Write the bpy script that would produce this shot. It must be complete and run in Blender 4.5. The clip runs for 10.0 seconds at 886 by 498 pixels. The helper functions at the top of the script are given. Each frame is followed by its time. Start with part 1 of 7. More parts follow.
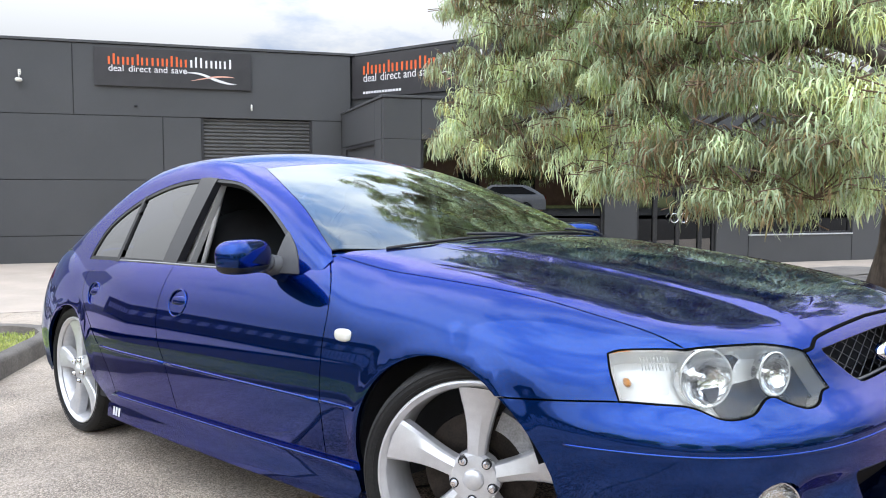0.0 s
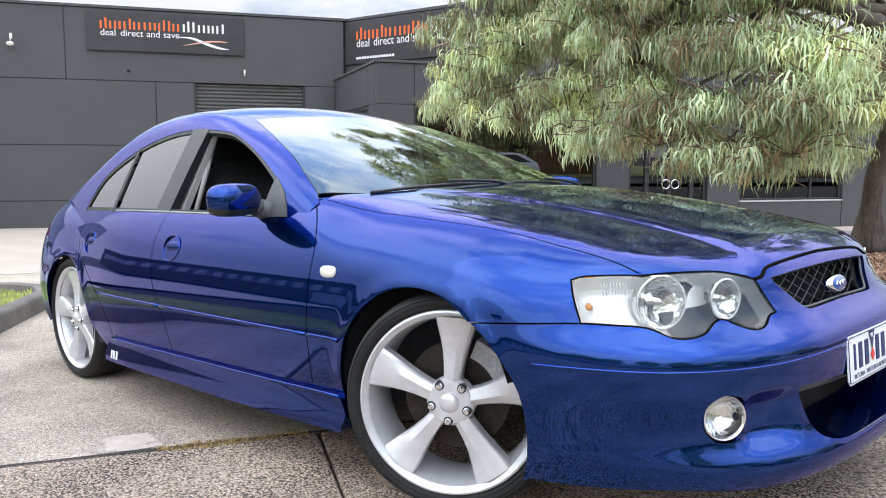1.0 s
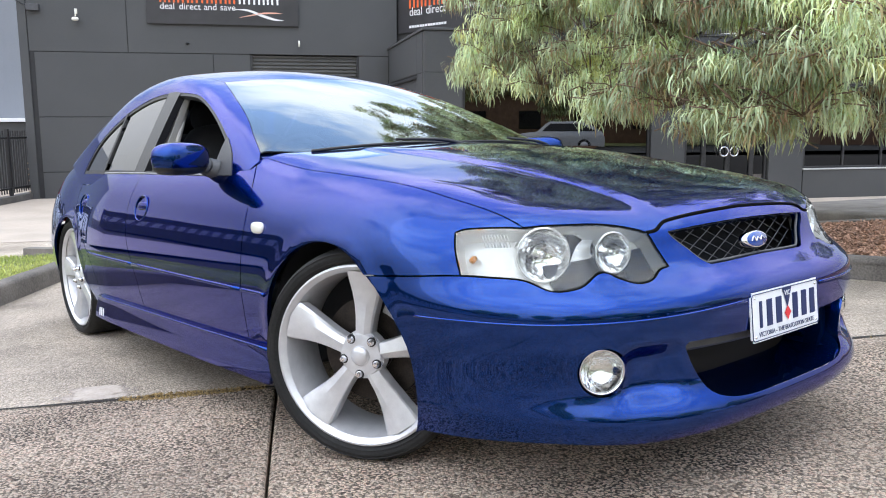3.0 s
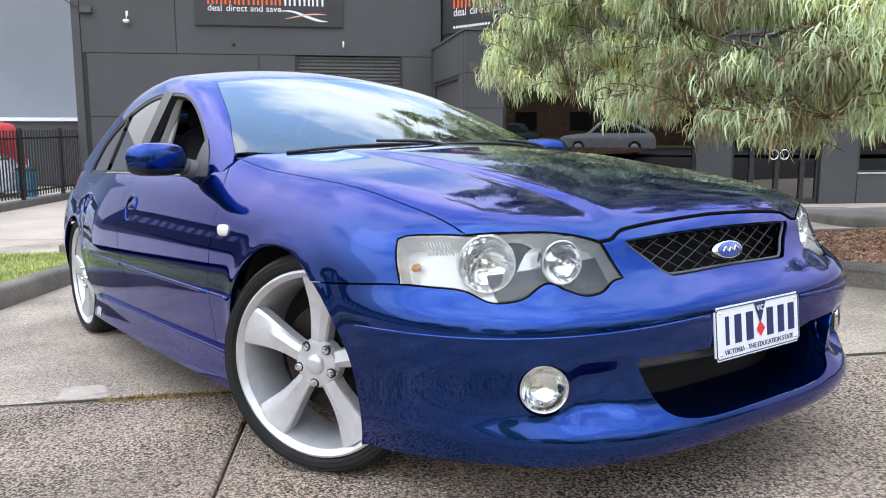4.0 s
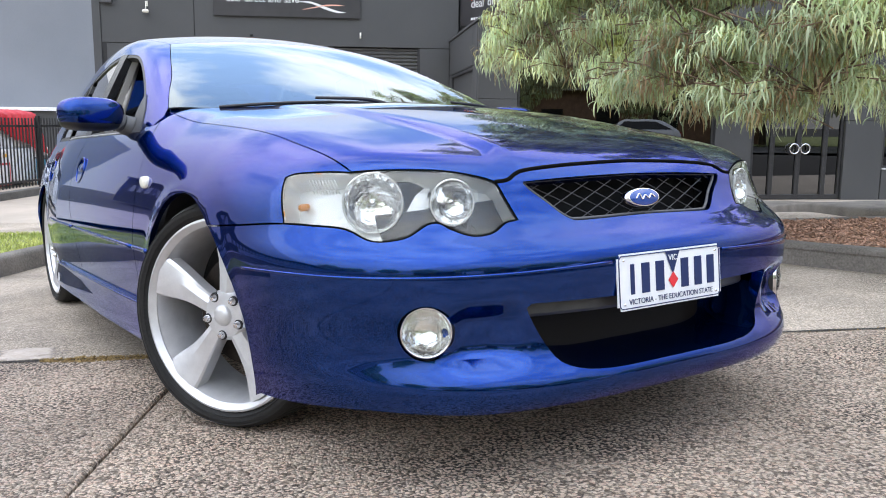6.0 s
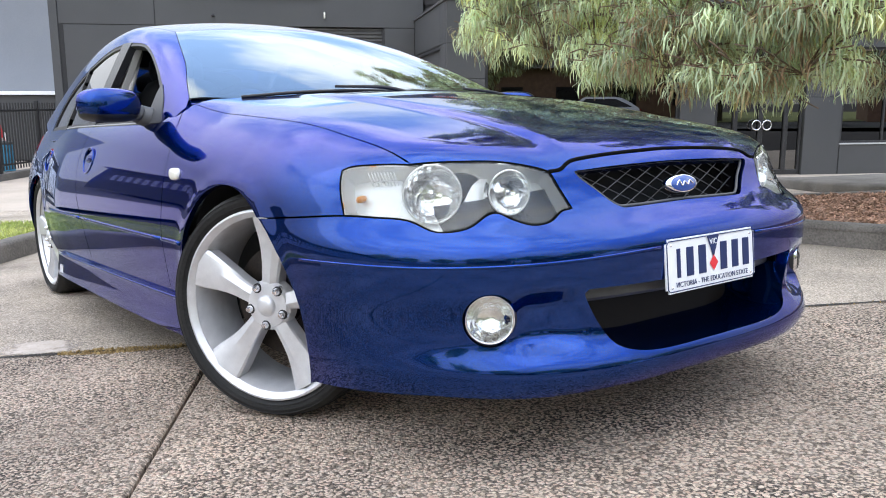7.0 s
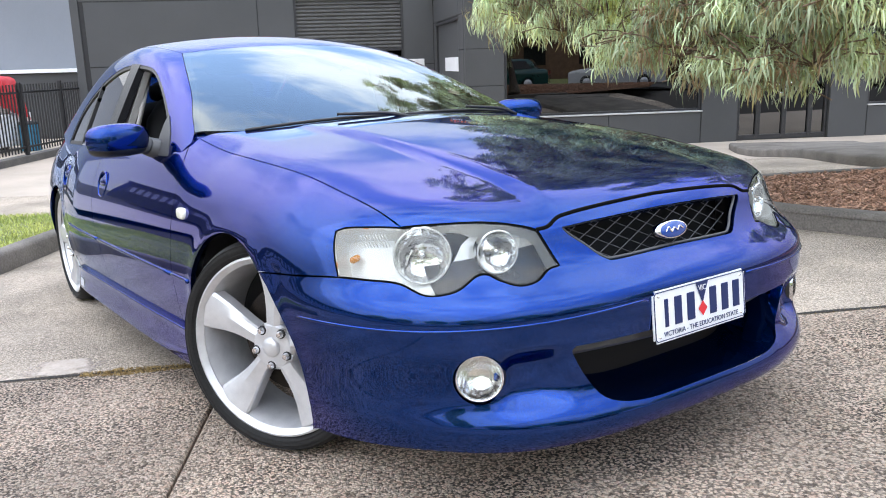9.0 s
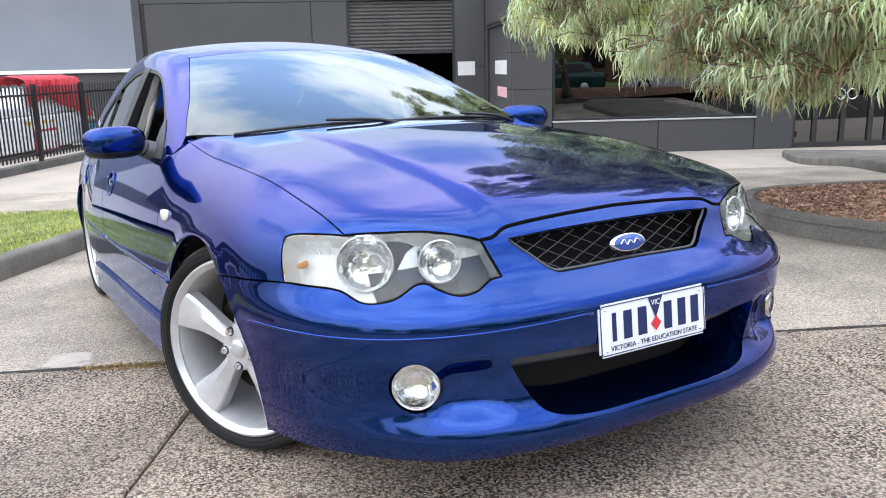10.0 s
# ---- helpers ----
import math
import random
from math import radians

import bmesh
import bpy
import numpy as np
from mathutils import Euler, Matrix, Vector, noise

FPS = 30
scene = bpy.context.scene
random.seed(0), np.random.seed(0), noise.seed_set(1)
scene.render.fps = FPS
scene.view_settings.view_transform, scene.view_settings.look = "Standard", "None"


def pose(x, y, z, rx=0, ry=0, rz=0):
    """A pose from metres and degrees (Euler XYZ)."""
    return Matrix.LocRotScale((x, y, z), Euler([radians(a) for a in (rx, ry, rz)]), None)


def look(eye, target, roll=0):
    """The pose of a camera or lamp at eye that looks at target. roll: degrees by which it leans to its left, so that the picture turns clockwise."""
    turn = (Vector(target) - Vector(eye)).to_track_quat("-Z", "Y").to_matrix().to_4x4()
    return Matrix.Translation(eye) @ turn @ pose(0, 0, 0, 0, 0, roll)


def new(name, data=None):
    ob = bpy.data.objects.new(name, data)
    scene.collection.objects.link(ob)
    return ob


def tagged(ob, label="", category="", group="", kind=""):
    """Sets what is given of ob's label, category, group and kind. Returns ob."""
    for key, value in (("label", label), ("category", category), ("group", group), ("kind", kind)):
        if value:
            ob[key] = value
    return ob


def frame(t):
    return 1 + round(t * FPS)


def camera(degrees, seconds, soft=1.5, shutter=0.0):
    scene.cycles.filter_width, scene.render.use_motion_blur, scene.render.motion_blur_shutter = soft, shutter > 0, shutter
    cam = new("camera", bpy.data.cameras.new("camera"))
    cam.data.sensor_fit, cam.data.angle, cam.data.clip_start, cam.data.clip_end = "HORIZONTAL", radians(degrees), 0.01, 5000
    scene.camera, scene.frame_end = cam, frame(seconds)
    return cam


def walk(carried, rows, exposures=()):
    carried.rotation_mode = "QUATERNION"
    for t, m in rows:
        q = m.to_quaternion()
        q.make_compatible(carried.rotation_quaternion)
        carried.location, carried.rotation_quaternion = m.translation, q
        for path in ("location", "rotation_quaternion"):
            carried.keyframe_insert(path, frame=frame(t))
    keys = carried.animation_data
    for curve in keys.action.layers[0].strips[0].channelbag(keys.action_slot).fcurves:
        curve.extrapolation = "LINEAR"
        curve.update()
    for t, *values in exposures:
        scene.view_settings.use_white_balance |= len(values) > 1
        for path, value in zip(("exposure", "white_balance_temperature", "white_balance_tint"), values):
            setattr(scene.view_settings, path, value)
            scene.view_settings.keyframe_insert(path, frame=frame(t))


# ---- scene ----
# the car stands nose-up on a sloping forecourt: GRADE carries its frame into the upright world
GRADE = pose(0, 0, 0, 0, -3.25, 0)
cam = camera(57.3, 10.0, 1.0)
PATH = [
    (0, (1.525, -2.411, 1.051), (0.101, -1.01, 0.974), -2.1),
    (0.5, (1.57, -2.439, 1.012), (0.151, -1.034, 0.899), -2.0),
    (1, (1.662, -2.48, 0.963), (0.247, -1.075, 0.811), -2.0),
    (1.5, (1.754, -2.494, 0.922), (0.331, -1.1, 0.741), -2.0),
    (2, (1.822, -2.415, 0.907), (0.375, -1.05, 0.705), -2.2),
    (2.5, (1.917, -2.275, 0.902), (0.429, -0.956, 0.689), -2.3),
    (4, (2.087, -1.864, 0.894), (0.476, -0.698, 0.685), -1.9),
    (4.5, (2.132, -1.708, 0.884), (0.49, -0.585, 0.683), -1.5),
    (5, (2.218, -1.547, 0.838), (0.554, -0.455, 0.644), -1.4),
    (5.2, (2.232, -1.509, 0.819), (0.566, -0.422, 0.617), -1.4),
    (6.3, (2.193, -1.618, 0.732), (0.558, -0.488, 0.513), -1.4),
    (6.5, (2.17, -1.669, 0.738), (0.549, -0.521, 0.511), -1.5),
    (7, (2.122, -1.772, 0.777), (0.533, -0.587, 0.512), -2.1),
    (7.5, (2.098, -1.831, 0.869), (0.53, -0.629, 0.561), -2.8),
    (8, (2.09, -1.859, 0.959), (0.526, -0.659, 0.622), -3.4),
    (8.5, (2.12, -1.82, 1.006), (0.538, -0.649, 0.652), -3.6),
    (9, (2.195, -1.707, 1.014), (0.578, -0.587, 0.655), -3.5),
    (9.5, (2.283, -1.577, 1.018), (0.622, -0.52, 0.665), -3.3),
    (10, (2.353, -1.481, 1.018), (0.658, -0.479, 0.671), -2.9),
]
walk(cam, [(t, GRADE @ look(eye, target, roll)) for t, eye, target, roll in PATH], [(0, 0.12), (1, 0.2), (2.5, 0.12), (5, 0.04), (6.5, 0.06), (8, 0.2), (10, 0.16)])

# ---- world and light ----
world = bpy.data.worlds.new("overcast_sky")
scene.world = world
world.use_nodes = True
wn, wl = world.node_tree.nodes, world.node_tree.links
wn.clear()
w_out = wn.new("ShaderNodeOutputWorld")
w_bg = wn.new("ShaderNodeBackground")
w_sky = wn.new("ShaderNodeTexSky")
w_sky.sky_type, w_sky.sun_disc = "NISHITA", False
w_sky.sun_elevation, w_sky.sun_rotation = radians(52), radians(120)
w_skymul = wn.new("ShaderNodeMix")
w_skymul.data_type, w_skymul.blend_type = "RGBA", "MULTIPLY"
w_skymul.inputs[0].default_value = 1.0
w_skymul.inputs[7].default_value = (0.10, 0.10, 0.10, 1)
w_co = wn.new("ShaderNodeTexCoord")
w_map = wn.new("ShaderNodeMapping")
w_map.inputs["Scale"].default_value = (1.0, 1.0, 2.6)
w_noise = wn.new("ShaderNodeTexNoise")
w_noise.inputs["Scale"].default_value, w_noise.inputs["Detail"].default_value = 2.3, 7
w_noise.inputs["Roughness"].default_value = 0.6
w_ramp = wn.new("ShaderNodeValToRGB")
w_ramp.color_ramp.elements[0].position, w_ramp.color_ramp.elements[0].color = 0.41, (0.36, 0.53, 0.88, 1)
w_ramp.color_ramp.elements[1].position, w_ramp.color_ramp.elements[1].color = 0.57, (1.08, 1.11, 1.16, 1)
w_mix = wn.new("ShaderNodeMix")
w_mix.data_type = "RGBA"
w_mix.inputs[0].default_value = 0.88
wl.new(w_co.outputs["Generated"], w_map.inputs["Vector"])
wl.new(w_map.outputs["Vector"], w_noise.inputs["Vector"])
# whiter haze low down
w_low, w_sepn, w_haze = wn.new("ShaderNodeMapRange"), wn.new("ShaderNodeSeparateXYZ"), wn.new("ShaderNodeMath")
w_low.inputs["From Min"].default_value, w_low.inputs["From Max"].default_value = 0.15, 0.45
w_low.inputs["To Min"].default_value, w_low.inputs["To Max"].default_value = 0.16, 0.0
w_haze.operation = "ADD"
wl.new(w_co.outputs["Generated"], w_sepn.inputs["Vector"])
wl.new(w_sepn.outputs["Z"], w_low.inputs["Value"])
wl.new(w_noise.outputs["Fac"], w_haze.inputs[0])
wl.new(w_low.outputs["Result"], w_haze.inputs[1])
wl.new(w_haze.outputs[0], w_ramp.inputs["Fac"])
wl.new(w_sky.outputs["Color"], w_skymul.inputs[6])
wl.new(w_skymul.outputs[2], w_mix.inputs[6])
wl.new(w_ramp.outputs["Color"], w_mix.inputs[7])
# an overcast dome: brightest overhead, dimmer towards the horizon
w_sep, w_rise, w_dome = wn.new("ShaderNodeSeparateXYZ"), wn.new("ShaderNodeMapRange"), wn.new("ShaderNodeMix")
w_rise.inputs["From Min"].default_value, w_rise.inputs["From Max"].default_value = 0.15, 0.62
w_rise.inputs["To Min"].default_value, w_rise.inputs["To Max"].default_value = 0.34, 1.22
w_dome.data_type, w_dome.blend_type = "RGBA", "MULTIPLY"
w_dome.inputs[0].default_value = 1.0
wl.new(w_co.outputs["Generated"], w_sep.inputs["Vector"])
wl.new(w_sep.outputs["Z"], w_rise.inputs["Value"])
wl.new(w_mix.outputs[2], w_dome.inputs[6])
wl.new(w_rise.outputs["Result"], w_dome.inputs[7])
wl.new(w_dome.outputs[2], w_bg.inputs["Color"])
wl.new(w_bg.outputs["Background"], w_out.inputs["Surface"])
w_bg.inputs["Strength"].default_value = 2.2

sun = new("sun", bpy.data.lights.new("sun", "SUN"))
sun.data.energy, sun.data.angle, sun.data.color = 1.5, radians(100), (1.0, 0.97, 0.93)
sun.matrix_world = look((4, -15, 20), (0, 0, 0))


# ---- materials ----
def node_mat(name):
    m = bpy.data.materials.new(name)
    m.use_nodes = True
    nt = m.node_tree
    return m, nt, nt.nodes["Principled BSDF"]


def surface(name, dark, light, scale=8.0, rough=0.6, metal=0.0, bump=0.0, fine=60.0, coat=0.0, spread=(0.35, 0.65), rough_vary=0.1, island=0.0, stretch=None, coat_rough=0.03):
    """Two colours mixed by a coarse and a fine noise in object space, with bump and varied roughness."""
    m, nt, p = node_mat(name)
    nd, ln = nt.nodes, nt.links
    co = nd.new("ShaderNodeTexCoord")
    src = co.outputs["Object"]
    if stretch:
        mp = nd.new("ShaderNodeMapping")
        mp.inputs["Scale"].default_value = stretch
        ln.new(src, mp.inputs["Vector"])
        src = mp.outputs["Vector"]
    big, small = nd.new("ShaderNodeTexNoise"), nd.new("ShaderNodeTexNoise")
    for n, sc, dt in ((big, scale, 5), (small, fine, 4)):
        n.inputs["Scale"].default_value, n.inputs["Detail"].default_value = sc, dt
        ln.new(src, n.inputs["Vector"])
    add = nd.new("ShaderNodeMath")
    add.operation = "MULTIPLY_ADD"
    add.inputs[1].default_value = 0.45
    ln.new(small.outputs["Fac"], add.inputs[0])
    half = nd.new("ShaderNodeMath")
    half.operation = "MULTIPLY"
    half.inputs[1].default_value = 0.55
    ln.new(big.outputs["Fac"], half.inputs[0])
    ln.new(half.outputs[0], add.inputs[2])
    ramp = nd.new("ShaderNodeValToRGB")
    ramp.color_ramp.elements[0].position, ramp.color_ramp.elements[0].color = spread[0], (*dark, 1)
    ramp.color_ramp.elements[1].position, ramp.color_ramp.elements[1].color = spread[1], (*light, 1)
    ln.new(add.outputs[0], ramp.inputs["Fac"])
    col = ramp.outputs["Color"]
    if island:
        geo = nd.new("ShaderNodeNewGeometry")
        hsv = nd.new("ShaderNodeHueSaturation")
        mr = nd.new("ShaderNodeMapRange")
        mr.inputs["To Min"].default_value, mr.inputs["To Max"].default_value = 1 - island, 1 + island
        ln.new(geo.outputs["Random Per Island"], mr.inputs["Value"])
        ln.new(mr.outputs["Result"], hsv.inputs["Value"])
        ln.new(col, hsv.inputs["Color"])
        col = hsv.outputs["Color"]
    ln.new(col, p.inputs["Base Color"])
    rr = nd.new("ShaderNodeMapRange")
    rr.inputs["To Min"].default_value, rr.inputs["To Max"].default_value = max(rough - rough_vary, 0.01), min(rough + rough_vary, 1)
    ln.new(big.outputs["Fac"], rr.inputs["Value"])
    ln.new(rr.outputs["Result"], p.inputs["Roughness"])
    p.inputs["Metallic"].default_value = metal
    p.inputs["Coat Weight"].default_value, p.inputs["Coat Roughness"].default_value = coat, coat_rough
    if bump:
        b = nd.new("ShaderNodeBump")
        b.inputs["Strength"].default_value, b.inputs["Distance"].default_value = 1.0, bump
        ln.new(add.outputs[0], b.inputs["Height"])
        ln.new(b.outputs["Normal"], p.inputs["Normal"])
    return m


def plain(name, colour, rough=0.4, metal=0.0, coat=0.0, glow=0.0):
    m, nt, p = node_mat(name)
    p.inputs["Base Color"].default_value = (*colour, 1)
    p.inputs["Roughness"].default_value, p.inputs["Metallic"].default_value = rough, metal
    p.inputs["Coat Weight"].default_value = coat
    return m


def glass(name, tint, ior=1.5, keep=(1.0, 1.0, 1.0), boost=1.0, haze=0.0):
    """A pane: what lies behind, tinted, under a Fresnel gloss."""
    m = bpy.data.materials.new(name)
    m.use_nodes = True
    nd, ln = m.node_tree.nodes, m.node_tree.links
    nd.clear()
    out = nd.new("ShaderNodeOutputMaterial")
    tr, gl, mx, fr = nd.new("ShaderNodeBsdfTransparent"), nd.new("ShaderNodeBsdfGlossy"), nd.new("ShaderNodeMixShader"), nd.new("ShaderNodeFresnel")
    tr.inputs["Color"].default_value = (*tint, 1)
    gl.inputs["Roughness"].default_value = 0.005
    gl.inputs["Color"].default_value = (*keep, 1)
    fr.inputs["IOR"].default_value = ior
    fac = fr.outputs["Fac"]
    if boost != 1.0:
        mu = nd.new("ShaderNodeMath")
        mu.operation, mu.use_clamp = "MULTIPLY", True
        mu.inputs[1].default_value = boost
        ln.new(fac, mu.inputs[0])
        fac = mu.outputs[0]
    ln.new(fac, mx.inputs["Fac"])
    ln.new(tr.outputs[0], mx.inputs[1])
    ln.new(gl.outputs[0], mx.inputs[2])
    last = mx.outputs[0]
    if haze:
        df, m2 = nd.new("ShaderNodeBsdfDiffuse"), nd.new("ShaderNodeMixShader")
        df.inputs["Color"].default_value = (0.75, 0.76, 0.74, 1)
        m2.inputs["Fac"].default_value = haze
        ln.new(last, m2.inputs[1])
        ln.new(df.outputs[0], m2.inputs[2])
        last = m2.outputs[0]
    ln.new(last, out.inputs["Surface"])
    return m


def paint_mat():
    m, nt, p = node_mat("blue_metallic_paint")
    nd, ln = nt.nodes, nt.links
    co, vo = nd.new("ShaderNodeTexCoord"), nd.new("ShaderNodeTexVoronoi")
    vo.inputs["Scale"].default_value = 900
    ln.new(co.outputs["Object"], vo.inputs["Vector"])
    ramp = nd.new("ShaderNodeValToRGB")
    ramp.color_ramp.elements[0].position, ramp.color_ramp.elements[0].color = 0.0, (0.0004, 0.021, 0.132, 1)
    ramp.color_ramp.elements[1].position, ramp.color_ramp.elements[1].color = 1.0, (0.0010, 0.049, 0.272, 1)
    ln.new(vo.outputs["Color"], ramp.inputs["Fac"])
    ln.new(ramp.outputs["Color"], p.inputs["Base Color"])
    # flakes lie at two spreads, a tight one and a wide one, under the same clear coat
    wide = nd.new("ShaderNodeBsdfPrincipled")
    ln.new(ramp.outputs["Color"], wide.inputs["Base Color"])
    for q, rough in ((p, 0.065), (wide, 0.45)):
        q.inputs["Metallic"].default_value, q.inputs["Roughness"].default_value = 1.0, rough
        q.inputs["Specular Tint"].default_value = (0.03, 0.34, 0.85, 1)
        q.inputs["Coat Weight"].default_value, q.inputs["Coat Roughness"].default_value, q.inputs["Coat IOR"].default_value = 1.0, 0.006, 1.38
    mx = nd.new("ShaderNodeMixShader")
    mx.inputs["Fac"].default_value = 0.20
    ln.new(p.outputs["BSDF"], mx.inputs[1])
    ln.new(wide.outputs["BSDF"], mx.inputs[2])
    ln.new(mx.outputs[0], nd["Material Output"].inputs["Surface"])
    return m


M_PAINT = paint_mat()
M_BLACK = surface("satin_black_plastic", (0.010, 0.010, 0.011), (0.022, 0.022, 0.024), 20, 0.45, fine=400, bump=0.0004)
M_GREYPL = surface("dark_grey_mirror_plastic", (0.055, 0.056, 0.06), (0.085, 0.086, 0.09), 20, 0.5, fine=500, bump=0.0004)
M_RUBBER = surface("tyre_rubber", (0.009, 0.009, 0.009), (0.024, 0.023, 0.022), 12, 0.72, fine=120, bump=0.0006)
M_RUBBER.node_tree.nodes["Principled BSDF"].inputs["Specular IOR Level"].default_value = 0.35
# black of the lamp gaskets, also of the shadow drawn in the hood gap
M_GASKET_GAP = plain("black_gasket_and_gap_shade", (0.004, 0.004, 0.004), 0.9)
M_GASKET_GAP.node_tree.nodes["Principled BSDF"].inputs["Specular IOR Level"].default_value = 0.05
M_PILLAR = surface("gloss_black_pillar", (0.016, 0.016, 0.018), (0.03, 0.03, 0.033), 8, 0.22, fine=300)
M_ALLOY = surface("silver_painted_alloy", (0.60, 0.60, 0.61), (0.74, 0.74, 0.75), 30, 0.34, 0.45, fine=700, coat=0.5)
M_CHROME = plain("chrome", (0.86, 0.86, 0.88), 0.06, 1.0)
M_DISC = surface("rusty_brake_disc", (0.014, 0.012, 0.011), (0.050, 0.038, 0.030), 30, 0.5, 0.6, fine=180)
M_CALIPER = surface("grey_brake_caliper", (0.22, 0.22, 0.22), (0.42, 0.42, 0.43), 25, 0.5, 0.3, fine=160)
M_WINDSCREEN = glass("windscreen_glass", (0.40, 0.48, 0.47), 1.52, (0.86, 0.95, 1.0), boost=1.8)
M_TINT = glass("tinted_side_glass", (0.16, 0.18, 0.20), 1.55, boost=1.7)
M_LENS = glass("headlight_lens", (0.95, 0.96, 0.94), 1.45, haze=0.012)
M_CABIN = surface("charcoal_cabin_trim", (0.012, 0.012, 0.013), (0.03, 0.03, 0.032), 15, 0.8, fine=300)
M_CABINLIGHT = surface("light_grey_pillar_trim", (0.36, 0.35, 0.33), (0.44, 0.43, 0.41), 10, 0.7, fine=200)
M_HOUSING = surface("headlight_housing", (0.74, 0.74, 0.72), (0.84, 0.84, 0.82), 12, 0.25, 0.2, fine=80)
M_HOUSDARK = surface("smoked_lamp_mask", (0.006, 0.006, 0.007), (0.015, 0.015, 0.016), 20, 0.3, fine=200)
M_MIRRORBOWL, nt_, p_ = node_mat("lamp_reflector")
p_.inputs["Base Color"].default_value, p_.inputs["Metallic"].default_value, p_.inputs["Roughness"].default_value = (0.88, 0.88, 0.88, 1), 1.0, 0.17
co_, vo_, bu_ = nt_.nodes.new("ShaderNodeTexCoord"), nt_.nodes.new("ShaderNodeTexVoronoi"), nt_.nodes.new("ShaderNodeBump")
vo_.inputs["Scale"].default_value, bu_.inputs["Distance"].default_value = 60, 0.0016
nt_.links.new(co_.outputs["Object"], vo_.inputs["Vector"])
nt_.links.new(vo_.outputs["Distance"], bu_.inputs["Height"])
nt_.links.new(bu_.outputs["Normal"], p_.inputs["Normal"])
M_AMBER = plain("amber_bulb", (0.75, 0.30, 0.06), 0.2)
M_WHITEPL = surface("white_lamp_plastic", (0.74, 0.72, 0.62), (0.84, 0.82, 0.74), 40, 0.25, fine=300, coat=0.6)
M_PLATE = surface("white_number_plate", (0.78, 0.79, 0.80), (0.86, 0.87, 0.88), 20, 0.35, fine=300)
M_PLATEBLUE = plain("plate_blue_ink", (0.008, 0.022, 0.10), 0.4)
M_RED = plain("red_sticker", (0.70, 0.03, 0.04), 0.4)
M_BADGEBLUE = surface("badge_blue_enamel", (0.010, 0.05, 0.26), (0.016, 0.07, 0.32), 30, 0.2, fine=300, coat=1.0)
M_DECAL = plain("silver_decal", (0.72, 0.73, 0.76), 0.35)
M_TAIL = plain("red_lamp_lens", (0.35, 0.008, 0.01), 0.1, coat=1.0)

from mathutils.geometry import delaunay_2d_cdt


# ---- mesh helpers ----
def mesh_of(name, verts, faces, mat, normals=None, smooth=True):
    me = bpy.data.meshes.new(name)
    me.from_pydata([tuple(map(float, v)) for v in verts], [], [tuple(int(i) for i in f) for f in faces])
    me.materials.append(mat)
    if smooth:
        me.shade_smooth()
    if normals is not None:
        me.normals_split_custom_set_from_vertices([tuple(map(float, n)) for n in normals])
    return me


def part(name, data, parent, label="", m=None):
    ob = new(name, data)
    ob.parent = parent
    if m is not None:
        ob.matrix_local = m
    if label:
        tagged(ob, label)
    return ob


def bm_part(name, bm, mat, parent, label="", m=None, smooth=True):
    me = bpy.data.meshes.new(name)
    bm.to_mesh(me)
    bm.free()
    me.materials.append(mat)
    if smooth:
        me.shade_smooth()
        me.set_sharp_from_angle(angle=radians(38))
    return part(name, me, parent, label, m)


def thing(name, label, category, m=None, group="", kind=""):
    ob = new(name)
    if m is not None:
        ob.matrix_world = m
    return tagged(ob, label, category, group, kind)


def add_box(bm, lo, hi, bevel=0.0, m=None, seg=2):
    r = bmesh.ops.create_cube(bm, size=1)
    vs = r["verts"]
    for v in vs:
        v.co = Vector([lo[i] + (v.co[i] + 0.5) * (hi[i] - lo[i]) for i in range(3)])
    if bevel:
        es = list({e for v in vs for e in v.link_edges})
        g = bmesh.ops.bevel(bm, geom=es, offset=bevel, segments=seg, affect="EDGES", profile=0.5)
        vs = list({v for f in g["faces"] for v in f.verts} | {v for v in vs if v.is_valid})
    if m is not None:
        bmesh.ops.transform(bm, matrix=m, verts=vs)
    return vs


def box_mesh(name, lo, hi, mat, bevel=0.0, seg=2):
    bm = bmesh.new()
    add_box(bm, lo, hi, bevel, seg=seg)
    me = bpy.data.meshes.new(name)
    bm.to_mesh(me)
    bm.free()
    me.materials.append(mat)
    return me


def revolve(profile, n=72, axis="y", closed=False):
    """Verts and faces of a profile of (radius, along) turned round an axis."""
    pts = np.array(profile, float)
    k = len(pts)
    ang = np.arange(n) * 2 * np.pi / n
    v = []
    for a in ang:
        c, s = np.cos(a), np.sin(a)
        for r, h in pts:
            v.append((r * c, h, r * s) if axis == "y" else (r * c, r * s, h) if axis == "z" else (h, r * c, r * s))
    f = []
    for i in range(n):
        j = (i + 1) % n
        for q in range(k - 1 + closed):
            q2 = (q + 1) % k
            f.append((i * k + q, i * k + q2, j * k + q2, j * k + q))
    return v, f


def tube(points, radius, n=8, taper=None):
    """A round tube along points; its radius may change by taper(0..1)."""
    P = [Vector(p) for p in points]
    v, f = [], []
    side = None
    for i, p in enumerate(P):
        d = (P[min(i + 1, len(P) - 1)] - P[max(i - 1, 0)]).normalized()
        if side is None:
            side = d.orthogonal().normalized()
        side = (side - d * side.dot(d)).normalized()
        up = d.cross(side)
        r = radius * (taper(i / (len(P) - 1)) if taper else 1)
        for k in range(n):
            a = 2 * math.pi * k / n
            v.append(p + (side * math.cos(a) + up * math.sin(a)) * r)
    for i in range(len(P) - 1):
        for k in range(n):
            k2 = (k + 1) % n
            f.append((i * n + k, i * n + k2, (i + 1) * n + k2, (i + 1) * n + k))
    f.append(tuple(range(n))[::-1])
    f.append(tuple(range((len(P) - 1) * n, len(P) * n)))
    return v, f


